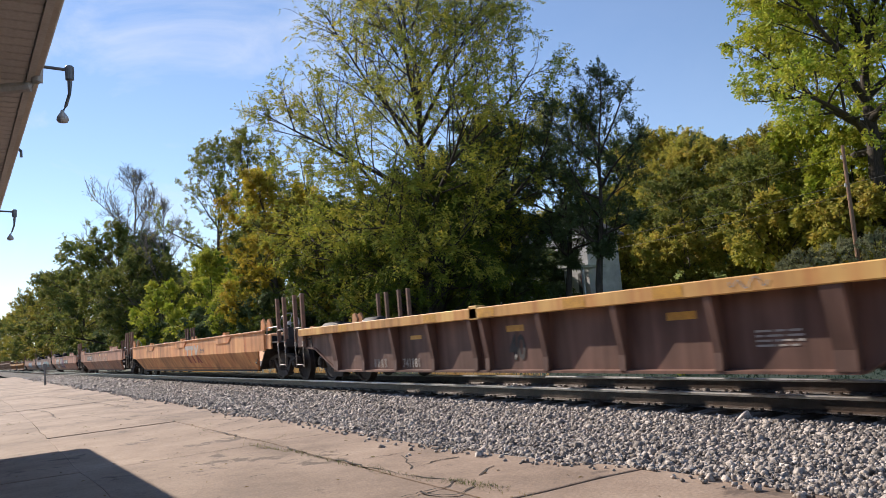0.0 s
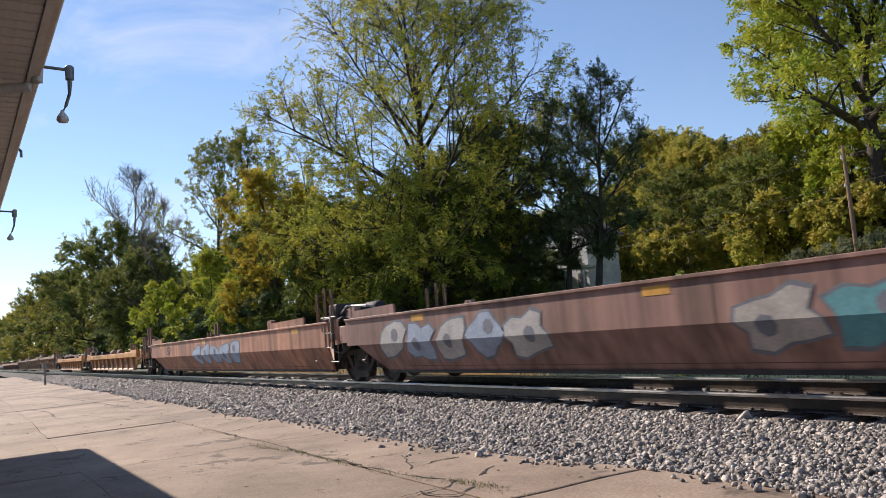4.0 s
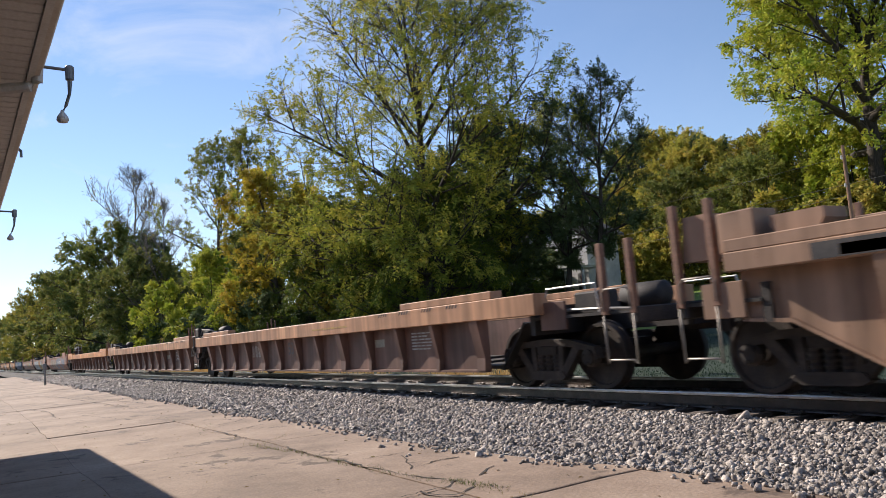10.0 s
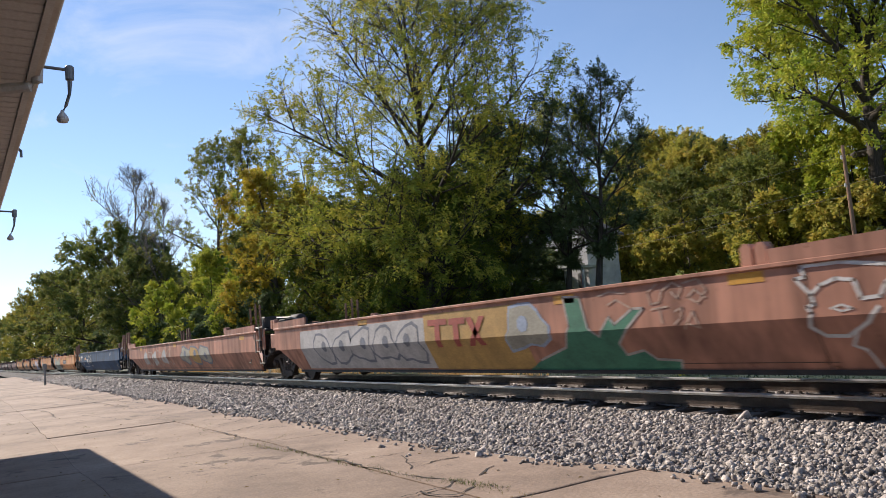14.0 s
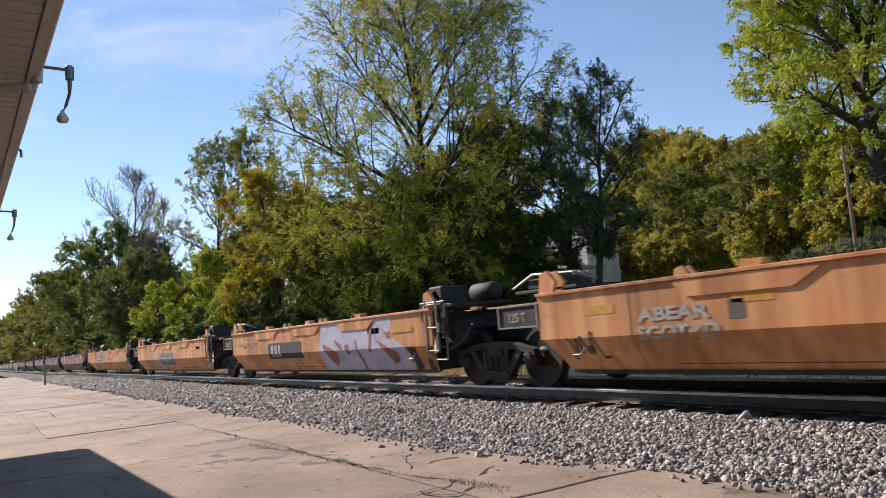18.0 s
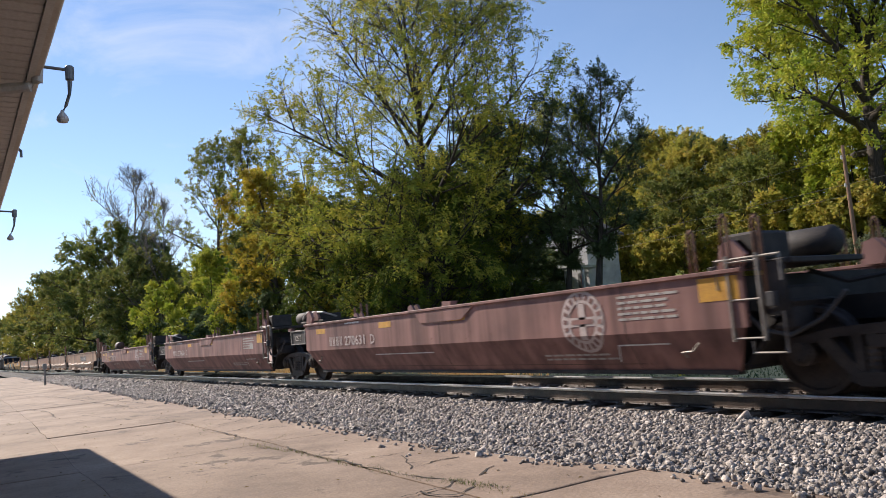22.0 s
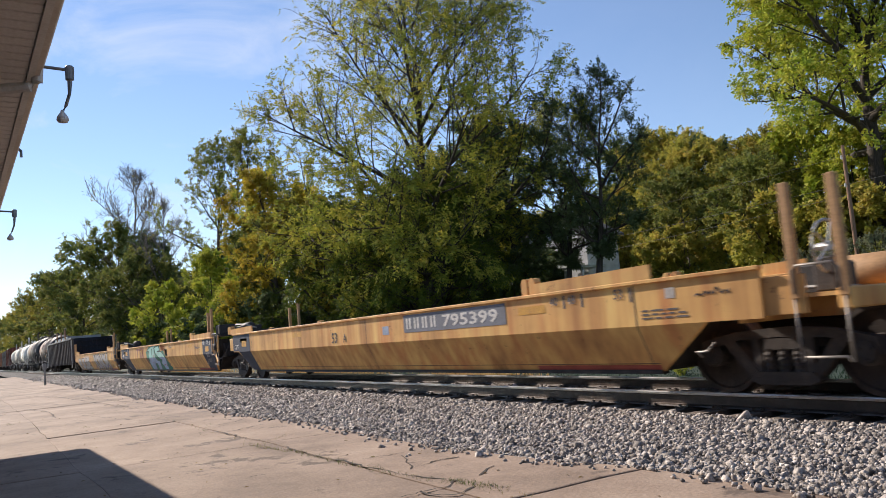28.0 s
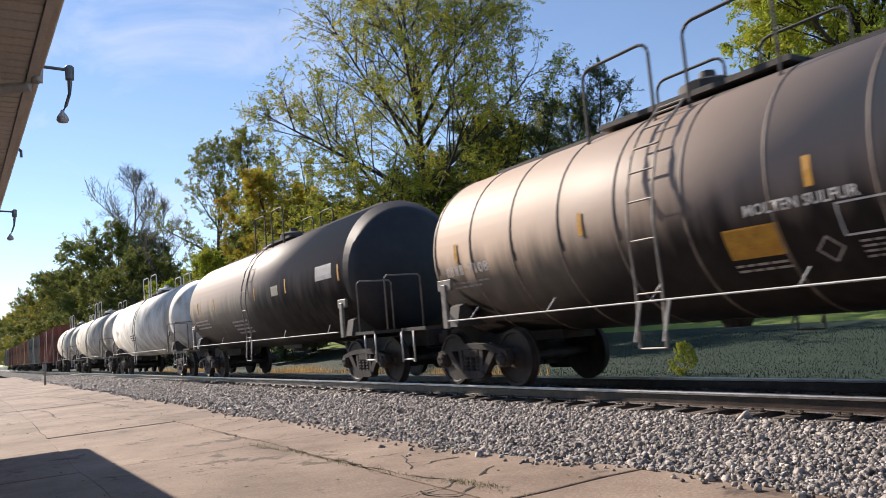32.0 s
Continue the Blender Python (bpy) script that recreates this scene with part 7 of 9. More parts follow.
def tank_car(u0, u1, r, zc, paint, label, style):
    L = u1 - u0
    half = L / 2
    car = tagged(new("tank_car"), label, "train car", "tank cars of the train")
    xe = half - style.get("inset", 1.25)
    bm = B()
    prof = [(-xe + 0.55 * (1 - math.sqrt(max(0, 1 - (q / 6) ** 2))), max(0.02, r * (q / 6))) for q in range(7)]
    prof += [(-a, b) for a, b in prof[::-1]]
    half_n = len(prof) // 2
    lathe(bm, [prof[half_n - 1], prof[half_n]], "x", 56, (0, 0, zc))
    part("tank_shell", bm, paint, car, smooth=True)
    for ends in (prof[:half_n], prof[half_n:]):
        bm = B()
        lathe(bm, ends, "x", 56, (0, 0, zc))
        part("tank_head", bm, M["head_shade_black"] if style.get("shade_black_head") else paint, car, smooth=True)
    n = style.get("rings", 9)
    for i in range(n):
        x = -xe + 0.6 + (2 * xe - 1.2) * i / (n - 1)
        if n > 2:
            def ring():
                b = B()
                lathe(b, [(-0.022, r - 0.02), (-0.018, r + 0.006), (-0.008, r + 0.011), (0.008, r + 0.011), (0.018, r + 0.006), (0.022, r - 0.02)], "x", 56)
                return bm_mesh("jacket_band", b, M["band_steel"], True)
            child("jacket_band", shared(("band", r, paint.name), ring), car, (x, 0, zc))
    # stub sills, saddles, platforms
    for d in (1, -1):
        bm = B()
        box(bm, min(d * (half - 3.6), d * (half - 0.5)), max(d * (half - 3.6), d * (half - 0.5)), -0.33, 0.33, 0.70, 1.06)
        part("stub_sill", bm, M["dark_steel"], car)
        bm = B()
        prism(bm, [(-1.35, 1.02), (1.35, 1.02), (1.28, 1.35), (0.9, 1.5), (-0.9, 1.5), (-1.28, 1.35)], 0, d * (half - 2.05) - 0.14, d * (half - 2.05) + 0.14)
        part("saddle", bm, M["tank_dark"], car)
        bm = B()
        box(bm, min(d * (half - 0.55), d * (half - 1.4)), max(d * (half - 0.55), d * (half - 1.4)), -1.5, 1.5, 1.02, 1.08)
        part("end_platform", bm, M["tank_dark"], car)
        for s in (-1, 1):
            child("platform_rail", loop_mesh(0.75, 1.08, 2.05, 0.018, M["galv_dark"], "platform_rail"), car, (d * (half - 0.58), s * 1.42, 0), (0, 0, 90))
            child("sill_step", loop_mesh(0.44, 1.02, 0.52, 0.016, M["galv"], "sill_step"), car, (d * (half - 0.75), s * 1.5, 0))
            bm = B()
            box(bm, d * (half - 2.06) - 0.07, d * (half - 2.06) + 0.07, s * 1.47 - 0.03, s * 1.47 + 0.03, 1.0, 1.72, 0.01)
            box(bm, d * (half - 2.06) - 0.2, d * (half - 2.06) + 0.2, s * 1.44 - 0.03, s * 1.44 + 0.03, 1.62, 1.8, 0.01)
            part("jacking_post", bm, M["galv_dark"], car)
        add_truck(car, d * (half - 2.05))
        child("coupler", coupler_mesh(), car, (d * (half - 0.22), 0, 0), (0, 0, 0 if d > 0 else 180))
    # long side handrail
    for s in (-1, 1):
        bm = B()
        rod(bm, [(-half + 2.2, s * 1.52, 1.12), (half - 2.2, s * 1.52, 1.12)], 0.013)
        part("side_handrail", bm, M["white"], car)
        for i in range(5):
            x = (-half + 2.8) + (L - 5.6) * i / 4
            bm = B()
            rod(bm, [(x, s * 1.5, 1.12), (x + 0.05, s * (r * 0.97), 1.3)], 0.009)
            part("rail_bracket", bm, M["galv"], car)
    # top platform and ladder at mid length
    if style.get("platform", True):
        pl = style.get("plat_len", 1.5)
        bm = B()
        box(bm, -pl, pl, -0.55, 0.55, zc + r - 0.02, zc + r + 0.05)
        box(bm, -xe + 1.0, xe - 1.0, -0.2, 0.2, zc + r, zc + r + 0.06)
        part("walkway", bm, M["tank_dark"], car)
        bm = B()
        lathe(bm, [(zc + r - 0.05, 0.4), (zc + r + 0.22, 0.38), (zc + r + 0.26, 0.30), (zc + r + 0.30, 0.12), (zc + r + 0.40, 0.10)], "z", 16)
        part("dome_lid", bm, M["tank_dark"] if not style.get("white") else paint, car)
        rail_m = M["white"] if style.get("white") else M["tank_dark"]
        for s in (-1, 1):
            for x0, x1 in ((-pl, -0.28), (0.28, pl)):
                bm = B()
                pts = [(x0, s * 0.75, zc + r - 0.25), (x0, s * 0.75, zc + r + 0.66)]
                pts += [(x0 + 0.16 - 0.16 * math.cos(q), s * 0.75, zc + r + 0.66 + 0.16 * math.sin(q)) for q in (0.5, 1.0, 1.57)]
                pts += [(x1 - 0.16 + 0.16 * math.sin(q), s * 0.75, zc + r + 0.66 + 0.16 * math.cos(q)) for q in (0.0, 0.57, 1.07)]
                pts += [(x1, s * 0.75, zc + r + 0.66), (x1, s * 0.75, zc + r - 0.25)]
                rod(bm, pts, 0.022)
                part("top_handrail", bm, rail_m, car)
        for s in (-1, 1):
            # the ladder follows the shell and then hangs straight down
            bm = B()
            path = [(s * 0.75, zc + r * 0.94)]
            for a in (55, 40, 25, 10):
                path.append((s * (r + 0.09) * math.cos(radians(a)), zc + (r + 0.09) * math.sin(radians(a))))
            path += [(s * (r + 0.13), zc - 0.2), (s * 1.5, 1.3), (s * 1.53, 0.58)]
            for x in (-0.2, 0.2):
                rod(bm, [(x, y, z) for y, z in path], 0.018)
            part("ladder", bm, M["galv_dark"], car)
            for i in range(9):
                t = i / 8 * (len(path) - 1)
                k = min(len(path) - 2, int(t))
                y = path[k][0] + (path[k + 1][0] - path[k][0]) * (t - k)
                z = path[k][1] + (path[k + 1][1] - path[k][1]) * (t - k)
                bm = B()
                rod(bm, [(-0.2, y, z), (0.2, y, z)], 0.013)
                part("rung", bm, M["galv_dark"], car)
            for x in (-0.12, 0.32):
                bm = B()
                rod(bm, [(x - 0.16, s * 1.52, 0.66), (x, s * 1.54, 1.12)], 0.018)
                part("ladder_brace", bm, M["white"], car)
    bm = B()
    lathe(bm, [(0.72, 0.16), (0.80, 0.2), (zc - r + 0.05, 0.24)], "z", 14)
    box(bm, -0.7, 0.7, -0.25, 0.25, 0.82, 0.95)
    part("bottom_outlet", bm, M["dark_steel"], car)
    knots = []
    for k in range(25):
        a = radians(-75 + 150 * k / 24)
        knots.append((zc + r * math.sin(a), -(r + 0.006) * math.cos(a)))
    return car, Side(car, knots)


# Heads are coloured near black to stand for the shade on the tank ends.
M["head_shade_black"] = surface("shade_black_tank_head", (0.022, 0.021, 0.024), (0.014, 0.013, 0.014), (0.035, 0.032, 0.032), scale=2, fine=40, rough=0.6, bump=0.05)
M["band_steel"] = surface("dusty_jacket_band", (0.16, 0.125, 0.10), (0.09, 0.07, 0.058), (0.28, 0.22, 0.18), scale=3, fine=40, rough=0.6, bump=0.1)
M["tank_dark"] = surface("grimy_tank_fittings", (0.06, 0.05, 0.043), (0.028, 0.024, 0.02), scale=3, fine=40, rough=0.7, bump=0.2)
M["galv_dark"] = surface("worn_steel_ladder", (0.26, 0.23, 0.20), (0.14, 0.12, 0.10), scale=5, fine=50, rough=0.55, metal=0.3, bump=0.05)


def box_car(u0, u1, paint, label, top=4.3, ribs=14, name="box_car"):
    L = u1 - u0
    half = L / 2
    car = tagged(new(name), label, "train car", "box cars of the train")
    xe = half - 0.75
    bm = B()
    prism(bm, [(-1.5, 1.0), (1.5, 1.0), (1.5, top - 0.18), (0.8, top - 0.02), (0, top), (-0.8, top - 0.02), (-1.5, top - 0.18)], 0, -xe, xe)
    part("body", bm, paint, car)
    for i in range(ribs):
        x = -xe + 0.3 + (2 * xe - 0.6) * i / (ribs - 1)

        def rib(bm, s):
            box(bm, -0.05, 0.05, min(s * 1.5, s * 1.57), max(s * 1.5, s * 1.57), 1.05, top - 0.2)
        pair(car, "rib", rib, paint, key=("bx", top), at=(x, 0, 0))
    bm = B()
    box(bm, -1.6, 1.6, -1.58, -1.5, 1.05, top - 0.35, 0.02)
    door = part("door", bm, paint, car)
    for x in (-0.8, 0.0, 0.8):
        bm = B()
        box(bm, x - 0.04, x + 0.04, -1.62, -1.58, 1.1, top - 0.4)
        part("door_stiffener", bm, paint, door)
    for d in (1, -1):
        add_truck(car, d * (half - 2.2))
        for s in (-1, 1):
            child("ladder", ladder_mesh(0.42, 0.7, top - 0.4, 8, M["galv_dark"]), car, (d * (xe - 0.3), s * 1.56, 0))
        child("coupler", coupler_mesh(), car, (d * (half - 0.22), 0, 0), (0, 0, 0 if d > 0 else 180))
    bm = B()
    box(bm, -xe, xe, -0.4, 0.4, 0.7, 1.0)
    part("underframe", bm, M["dark_steel"], car)
    return car


# ---------------------------------------------------------------- the consist, from the head of the train to the rear
CONSIST = []


def coupled(car, u0, u1):
    CONSIST.append((car, 0.5 * (u0 + u1)))
    return car


K = {"guides": "flaps", "stake": 1.95, "short": True}
K53 = {"guides": "raised", "stake": 2.12}


def well(kind, u0, u1, ends, paint, style):
    fn = {"k": knuckle_well, "r": rib_well, "l": ledge_well}[kind]
    car, side, xb, xf, half = fn(u0, u1, ends, PAINT[paint], style)
    at = style.get("trucks", (None, None))
    if ends[0] == "c":
        add_truck(car, at[0] or half - 1.75)
    add_truck(car, at[1] or -(half - (1.75 if ends[1] == "c" else 0.15)))
    coupled(car, u0, u1)
    if kind == "k":
        top = style.get("top", 1.37) - 0.06
        for x in (xb + 1.7, xf - 1.7, 0.5 * (xb + xf)):
            side.stroke([(x, 0.32), (x + 0.004, 0.82), (x, top)], 0.016, M["dark_brown"], "weld_seam", 0.003)
        side.stroke([(xb + 2.2, 0.385), (xf - 1.6, 0.385)], 0.009, M["dark_brown"], "weld_seam", 0.003)
    return car, side, xb, xf


W, Y, BK = M["white"], M["decal"], M["black"]


def reflectors(side, xs, z, w=0.42, h=0.11):
    for x in xs:
        side.rect(x - w / 2, x + w / 2, z, z + h, Y, "reflector")


def number(side, x, z, size, digits, mat=W, patch=None, n=4, total=None):
    """Initials as bars, then the car's number, on a painted patch."""
    wid = n * size * 0.62 * 1.3 + 0.25 * size + len(digits) * size * 0.80
    k = total / wid if total else 1.0
    if patch:
        side.rect(x - 0.10, x + wid * k + 0.10, z - 0.06, z + size + 0.06, patch, "painted_patch", 0.005)
    w = size * 0.62 * k
    side.fill(twin_bars(n, x, z, size, w, w * 1.3), mat, "reporting_mark", 0.009)
    side.text(digits, x + (n * size * 0.62 * 1.3 + 0.25 * size) * k, z, size, mat, bold=0.03, width=1.1 * k)


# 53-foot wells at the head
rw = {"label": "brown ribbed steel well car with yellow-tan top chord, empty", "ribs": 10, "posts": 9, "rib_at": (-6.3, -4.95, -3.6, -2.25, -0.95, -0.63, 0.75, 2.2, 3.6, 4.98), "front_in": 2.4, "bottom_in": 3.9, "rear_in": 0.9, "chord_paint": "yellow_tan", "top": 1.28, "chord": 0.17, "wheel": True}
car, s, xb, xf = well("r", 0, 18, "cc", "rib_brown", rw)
reflectors(s, (0.02, 3.1), 0.88, 0.42, 0.09)
reflectors(s, (-2.9,), 0.86, 0.4, 0.07)
s.fill(twin_bars(4, -4.6, 0.37, 0.16, 0.10, 0.145), M["dirty_white"], "reporting_mark", 0.009)
s.text("741181", -3.45, 0.37, 0.16, M["dirty_white"], bold=0.02)
s.text("40", -0.15, 0.48, 0.36, BK, bold=0.04, width=0.78)
s.lines(4.02, 0.70, 0.5, 4, M["dirty_white"])
cs = Side(car, [(1.1, -1.60), (1.3, -1.60)])
reflectors(cs, (-5.6, -2.06, -0.42, 1.55, 3.1), 1.13, 0.42, 0.13)
cs.scrawl(3.9, 4.4, 1.13, 1.26, M["dirty_white"], 77, 0.012, 10)
for y in (-1.60, 1.60):
    bm = B()
    box(bm, -0.88, -0.66, min(y, y * 0.9), max(y, y * 0.9), 1.1, 1.315, 0.008)
    part("splice_plate", bm, PAINT["yellow_tan"], car)
kw = dict(K53, label="orange-brown smooth-sided well car with faded white and red shapes, empty", guides="flaps", flaps=3, plated=30)
car, s, xb, xf = well("k", 18, 40, "cc", "tan", kw)
for i in range(3):
    x = 0.44 + 0.62 * i
    if i < 2:
        s.fill([[(x, 1.02), (x + 0.58, 1.02), (x + 0.55, 1.16), (x - 0.03, 1.16)], [(x + 0.2, 0.82), (x + 0.38, 0.82), (x + 0.38, 1.02), (x + 0.2, 1.02)]], M["faded_white"], "logo_shape")
        s.fill([[(x + 0.2, 0.55), (x + 0.4, 0.55), (x + 0.38, 0.82), (x + 0.2, 0.82)]], M["faded_red"], "logo_shape")
    else:
        s.fill([[(x, 1.16), (x + 0.2, 1.16), (x + 0.36, 0.82), (x + 0.2, 0.82)], [(x + 0.45, 1.16), (x + 0.62, 1.16), (x + 0.36, 0.82), (x + 0.2, 0.82)]], M["faded_white"], "logo_shape")
        s.fill([[(x + 0.05, 0.55), (x + 0.22, 0.55), (x + 0.36, 0.82), (x + 0.2, 0.82)], [(x + 0.42, 0.55), (x + 0.64, 0.55), (x + 0.36, 0.82), (x + 0.2, 0.82)]], M["faded_red"], "logo_shape", 0.005)
s.lines(2.5, 1.0, 0.5, 3, M["grey_patch"])
s.rect(0.2, 0.32, 0.95, 1.05, Y, "reflector")
kw = dict(K53, label="brown smooth-sided well car with pale looping graffiti, empty", plated=30)
car, s, xb, xf = well("k", 40, 59.5, "cc", "brown", kw)
number(s, -5.4, 0.95, 0.17, "748220", M["faded_white"], M["grey_patch"], total=2.3)
for i in range(7):
    s.stroke([(-3.4 + 0.95 * i, 1.25), (-3.1 + 0.95 * i, 0.9), (-2.8 + 0.95 * i, 0.45), (-2.65 + 0.95 * i, 0.33)], 0.11, M["dust_spray"])
    if i % 2:
        s.bubble(-3.0 + 0.95 * i, -2.4 + 0.95 * i, 0.55, 1.05, 1, PAINT["brown"], M["dust_spray"], 40 + i, edge_w=0.08)
reflectors(s, (-3.9, 0.1, 2.5), 1.12, 0.5)
kw = dict(K53, label="purple-brown smooth-sided well car covered with white and pink graffiti, empty")
car, s, xb, xf = well("k", 59.5, 80, "ca", "red_brown", kw)
s.word("CST", -6.3, -3.75, 0.36, 1.25, M["silver"], M["dark_brown"], 0.06, shear=0.1)
s.fill([[(-3.0, 1.28), (-2.9, 0.7), (-2.7, 0.33), (-2.35, 0.62), (-2.0, 0.42), (-1.6, 0.6), (-1.2, 0.5), (-0.75, 0.36), (-0.3, 0.55), (-0.1, 0.9), (-0.3, 1.30)]], M["purple_line"], "graffiti_outline", 0.004)
s.word("PHO", -2.85, -1.5, 0.55, 1.28, M["dirty_white"], M["purple_line"], 0.05)
s.word("CUS", -1.5, -0.2, 0.55, 1.3, M["pink"], M["purple_line"], 0.05)
number(s, 0.28, 0.83, 0.2, "726835", W, M["grey_patch"], total=2.5)
s.text("FORGE...", 1.15, 1.14, 0.17, M["black"], bold=0.01)
s.scrawl(-0.2, 0.7, 1.05, 1.2, M["grey_patch"], 9, 0.02)
s.text("10-2", 2.35, 1.12, 0.08, M["dirty_white"], bold=0.0)
reflectors(s, (-6.6, -3.4, -0.05, 0.95), 1.1, 0.38)
kw = dict(K53, label="weathered brown smooth-sided well car with pale blue graffiti, empty")
car, s, xb, xf = well("k", 80, 99.5, "aa", "purple_brown", kw)
s.bubble(xb + 1.5, xb + 6.5, 0.45, 1.25, 5, [M["silver"], M["pale_blue"]], M["slate"], 15)
s.bubble(xb + 9.5, xb + 15.5, 0.45, 1.2, 6, [M["dirty_white"], M["teal"]], M["slate"], 16)
s.text("53", xf - 2.6, 0.85, 0.3, BK)
reflectors(s, (xb + 3, xb + 8.5, xf - 1.4), 1.18)
kw = dict(K53, label="brown smooth-sided well car with orange end, empty")
car, s, xb, xf = well("k", 99.5, 120, "ac", "brown", kw)
s.text("53", xb + 3.0, 0.9, 0.32, BK)
s.bubble(xb + 7, xb + 12.5, 0.45, 1.2, 5, M["pale_blue"], M["slate"], 17)
reflectors(s, (xb + 2, xb + 8.5, xf - 2), 1.18)

# three tan ribbed cars
for u0, u1, big, dig in ((120, 140, "53", "467549"), (140, 159.3, "40", "453448")):
    rw = {"label": "tan ribbed steel well car with orange top chord, empty", "plated": 30, "ribs": 10, "skirt": True, "chord_paint": "orange", "top": 1.15, "chord": 0.23, "raised": [(0.0, 1.6)], "rise": 0.1, "deck_paint": True, "end_chord": True, "stake": 1.75}
    car, s, xb, xf = well("r", u0, u1, "cc", "rib_tan", rw)
    st = (xf - xb - 0.2) / 9
    q = 0.0 if u0 == 120 else -0.5
    s.rect(-4.95 + q, -2.8 + q, 0.42, 0.66, BK, "painted_patch")
    s.marks(4, -4.85 + q, 0.46, 0.16, W, 0.35)
    s.text(dig, -3.8 + q, 0.46, 0.16, W, bold=0.03, width=1.15)
    s.text(big, -1.0 + q, 0.45, 0.27, BK, bold=0.03)
    s.lines(-2.2 + q, 0.52, 0.7, 1, BK, 0.04)
    s.marks(3, xb + st * 5 + 0.35, 0.45, 0.36, M["pink"], 0.3)
    s.rect(xb + st * 7 + 0.5, xb + st * 7 + 0.95, 0.5, 0.78, M["dirty_white"], "painted_panel")
    s.rect(xb + st * 7 + 0.52, xb + st * 7 + 0.93, 0.53, 0.75, M["grey_patch"], "painted_panel", 0.008)
    cs = Side(car, [(0.9, -1.60), (1.2, -1.60)])
    reflectors(cs, (xb + 1.0, xb + 5.6, xf - 5.2, xf - 1.0), 0.97, 0.7, 0.14)
    cs.lines(xb + 2.4, 1.06, 2.6, 1, BK, 0.03)

# dense-ribbed brown three-unit set
for u0, u1, ends in ((159.3, 179, "ca"), (179, 198, "aa"), (198, 217.2, "ac")):
    rw = {"label": "dusty brown close-ribbed well car with dark end panels, empty", "ribs": 16, "posts": 7, "top": 1.53, "chord": 0.2, "sheet": 1.38, "raised": [(0.0, 2.3)], "rise": 0.13, "end_chord": True, "stake": 2.15, "boxes": ([-8.4] if ends[1] == "c" else [])}
    car, s, xb, xf = well("r", u0, u1, ends, "dust_tan", rw)
    for x0 in ((xb + 0.25,) if ends[1] != "c" else (xb + 0.3,)):
        s.rect(x0 - 0.08, x0 + 0.90, 0.46, 1.30, BK, "painted_panel")
        s.text("53", x0 + 0.0, 1.1, 0.1, W)
        s.text("48", x0 + 0.66, 1.1, 0.1, W)
        s.text("125T", x0 + 0.08, 0.54, 0.21, W, bold=0.03)
        s.lines(x0 + 0.25, 0.92, 0.45, 2, M["dirty_white"], 0.02)
        s.fill([[(x0 + 0.42 + 0.08 * math.cos(k * 0.63), 1.14 + 0.08 * math.sin(k * 0.63)) for k in range(10)]], M["dirty_white"], "logo_shape", 0.007)
    s.rect(xf - 0.8, xf + 0.5, 0.5, 1.3, BK, "painted_panel")
    s.text("48", xf - 0.5, 1.0, 0.12, W)
    s.lines(xf - 0.3, 0.95, 0.5, 6, M["dirty_white"], 0.02, 3)
    s.rect(xf - 0.8, xf + 0.5, 0.3, 0.5, M["brick_red"], "painted_panel", 0.006)
    s.text("53", xf - 2.3, 0.8, 0.26, M["grey_patch"])
    for k in range(2):
        s.marks(3, xb + 5.6 + 0.2 * k, 0.7, 0.4, M["pink"], 0.6) if k == 0 else None
    s.lines(xb + 4.4, 0.9, 0.9, 3, M["grey_patch"], 0.03, 4)
    cs = Side(car, [(1.33, -1.60), (1.7, -1.60)])
    cs.rect(xb - 0.55, xb + 0.95, 1.345, 1.5, BK, "painted_panel")
    reflectors(cs, (xb - 0.0, xb + 7.4, xf - 4, xf - 0.6), 1.36, 0.55, 0.1)
    for xx in (xb - 0.75, xb + 0.45):
        bm = B()
        prism(bm, [(xx - 0.22, 1.66), (xx + 0.22, 1.66), (xx + 0.28, 1.74), (xx + 0.28, 1.84), (xx - 0.28, 1.84), (xx - 0.28, 1.74)], 1, -1.45, -1.05)
        part("guide_block", bm, PAINT["dust_tan"], car)
    for xx in (xb - 2.0, ):
        bm = B()
        prism(bm, [(xx - 0.2, 1.5), (xx + 0.2, 1.5), (xx + 0.2, 2.0), (xx - 0.14, 2.0)], 1, -1.4, -0.8)
        part("guide_post", bm, PAINT["dust_tan"], car)

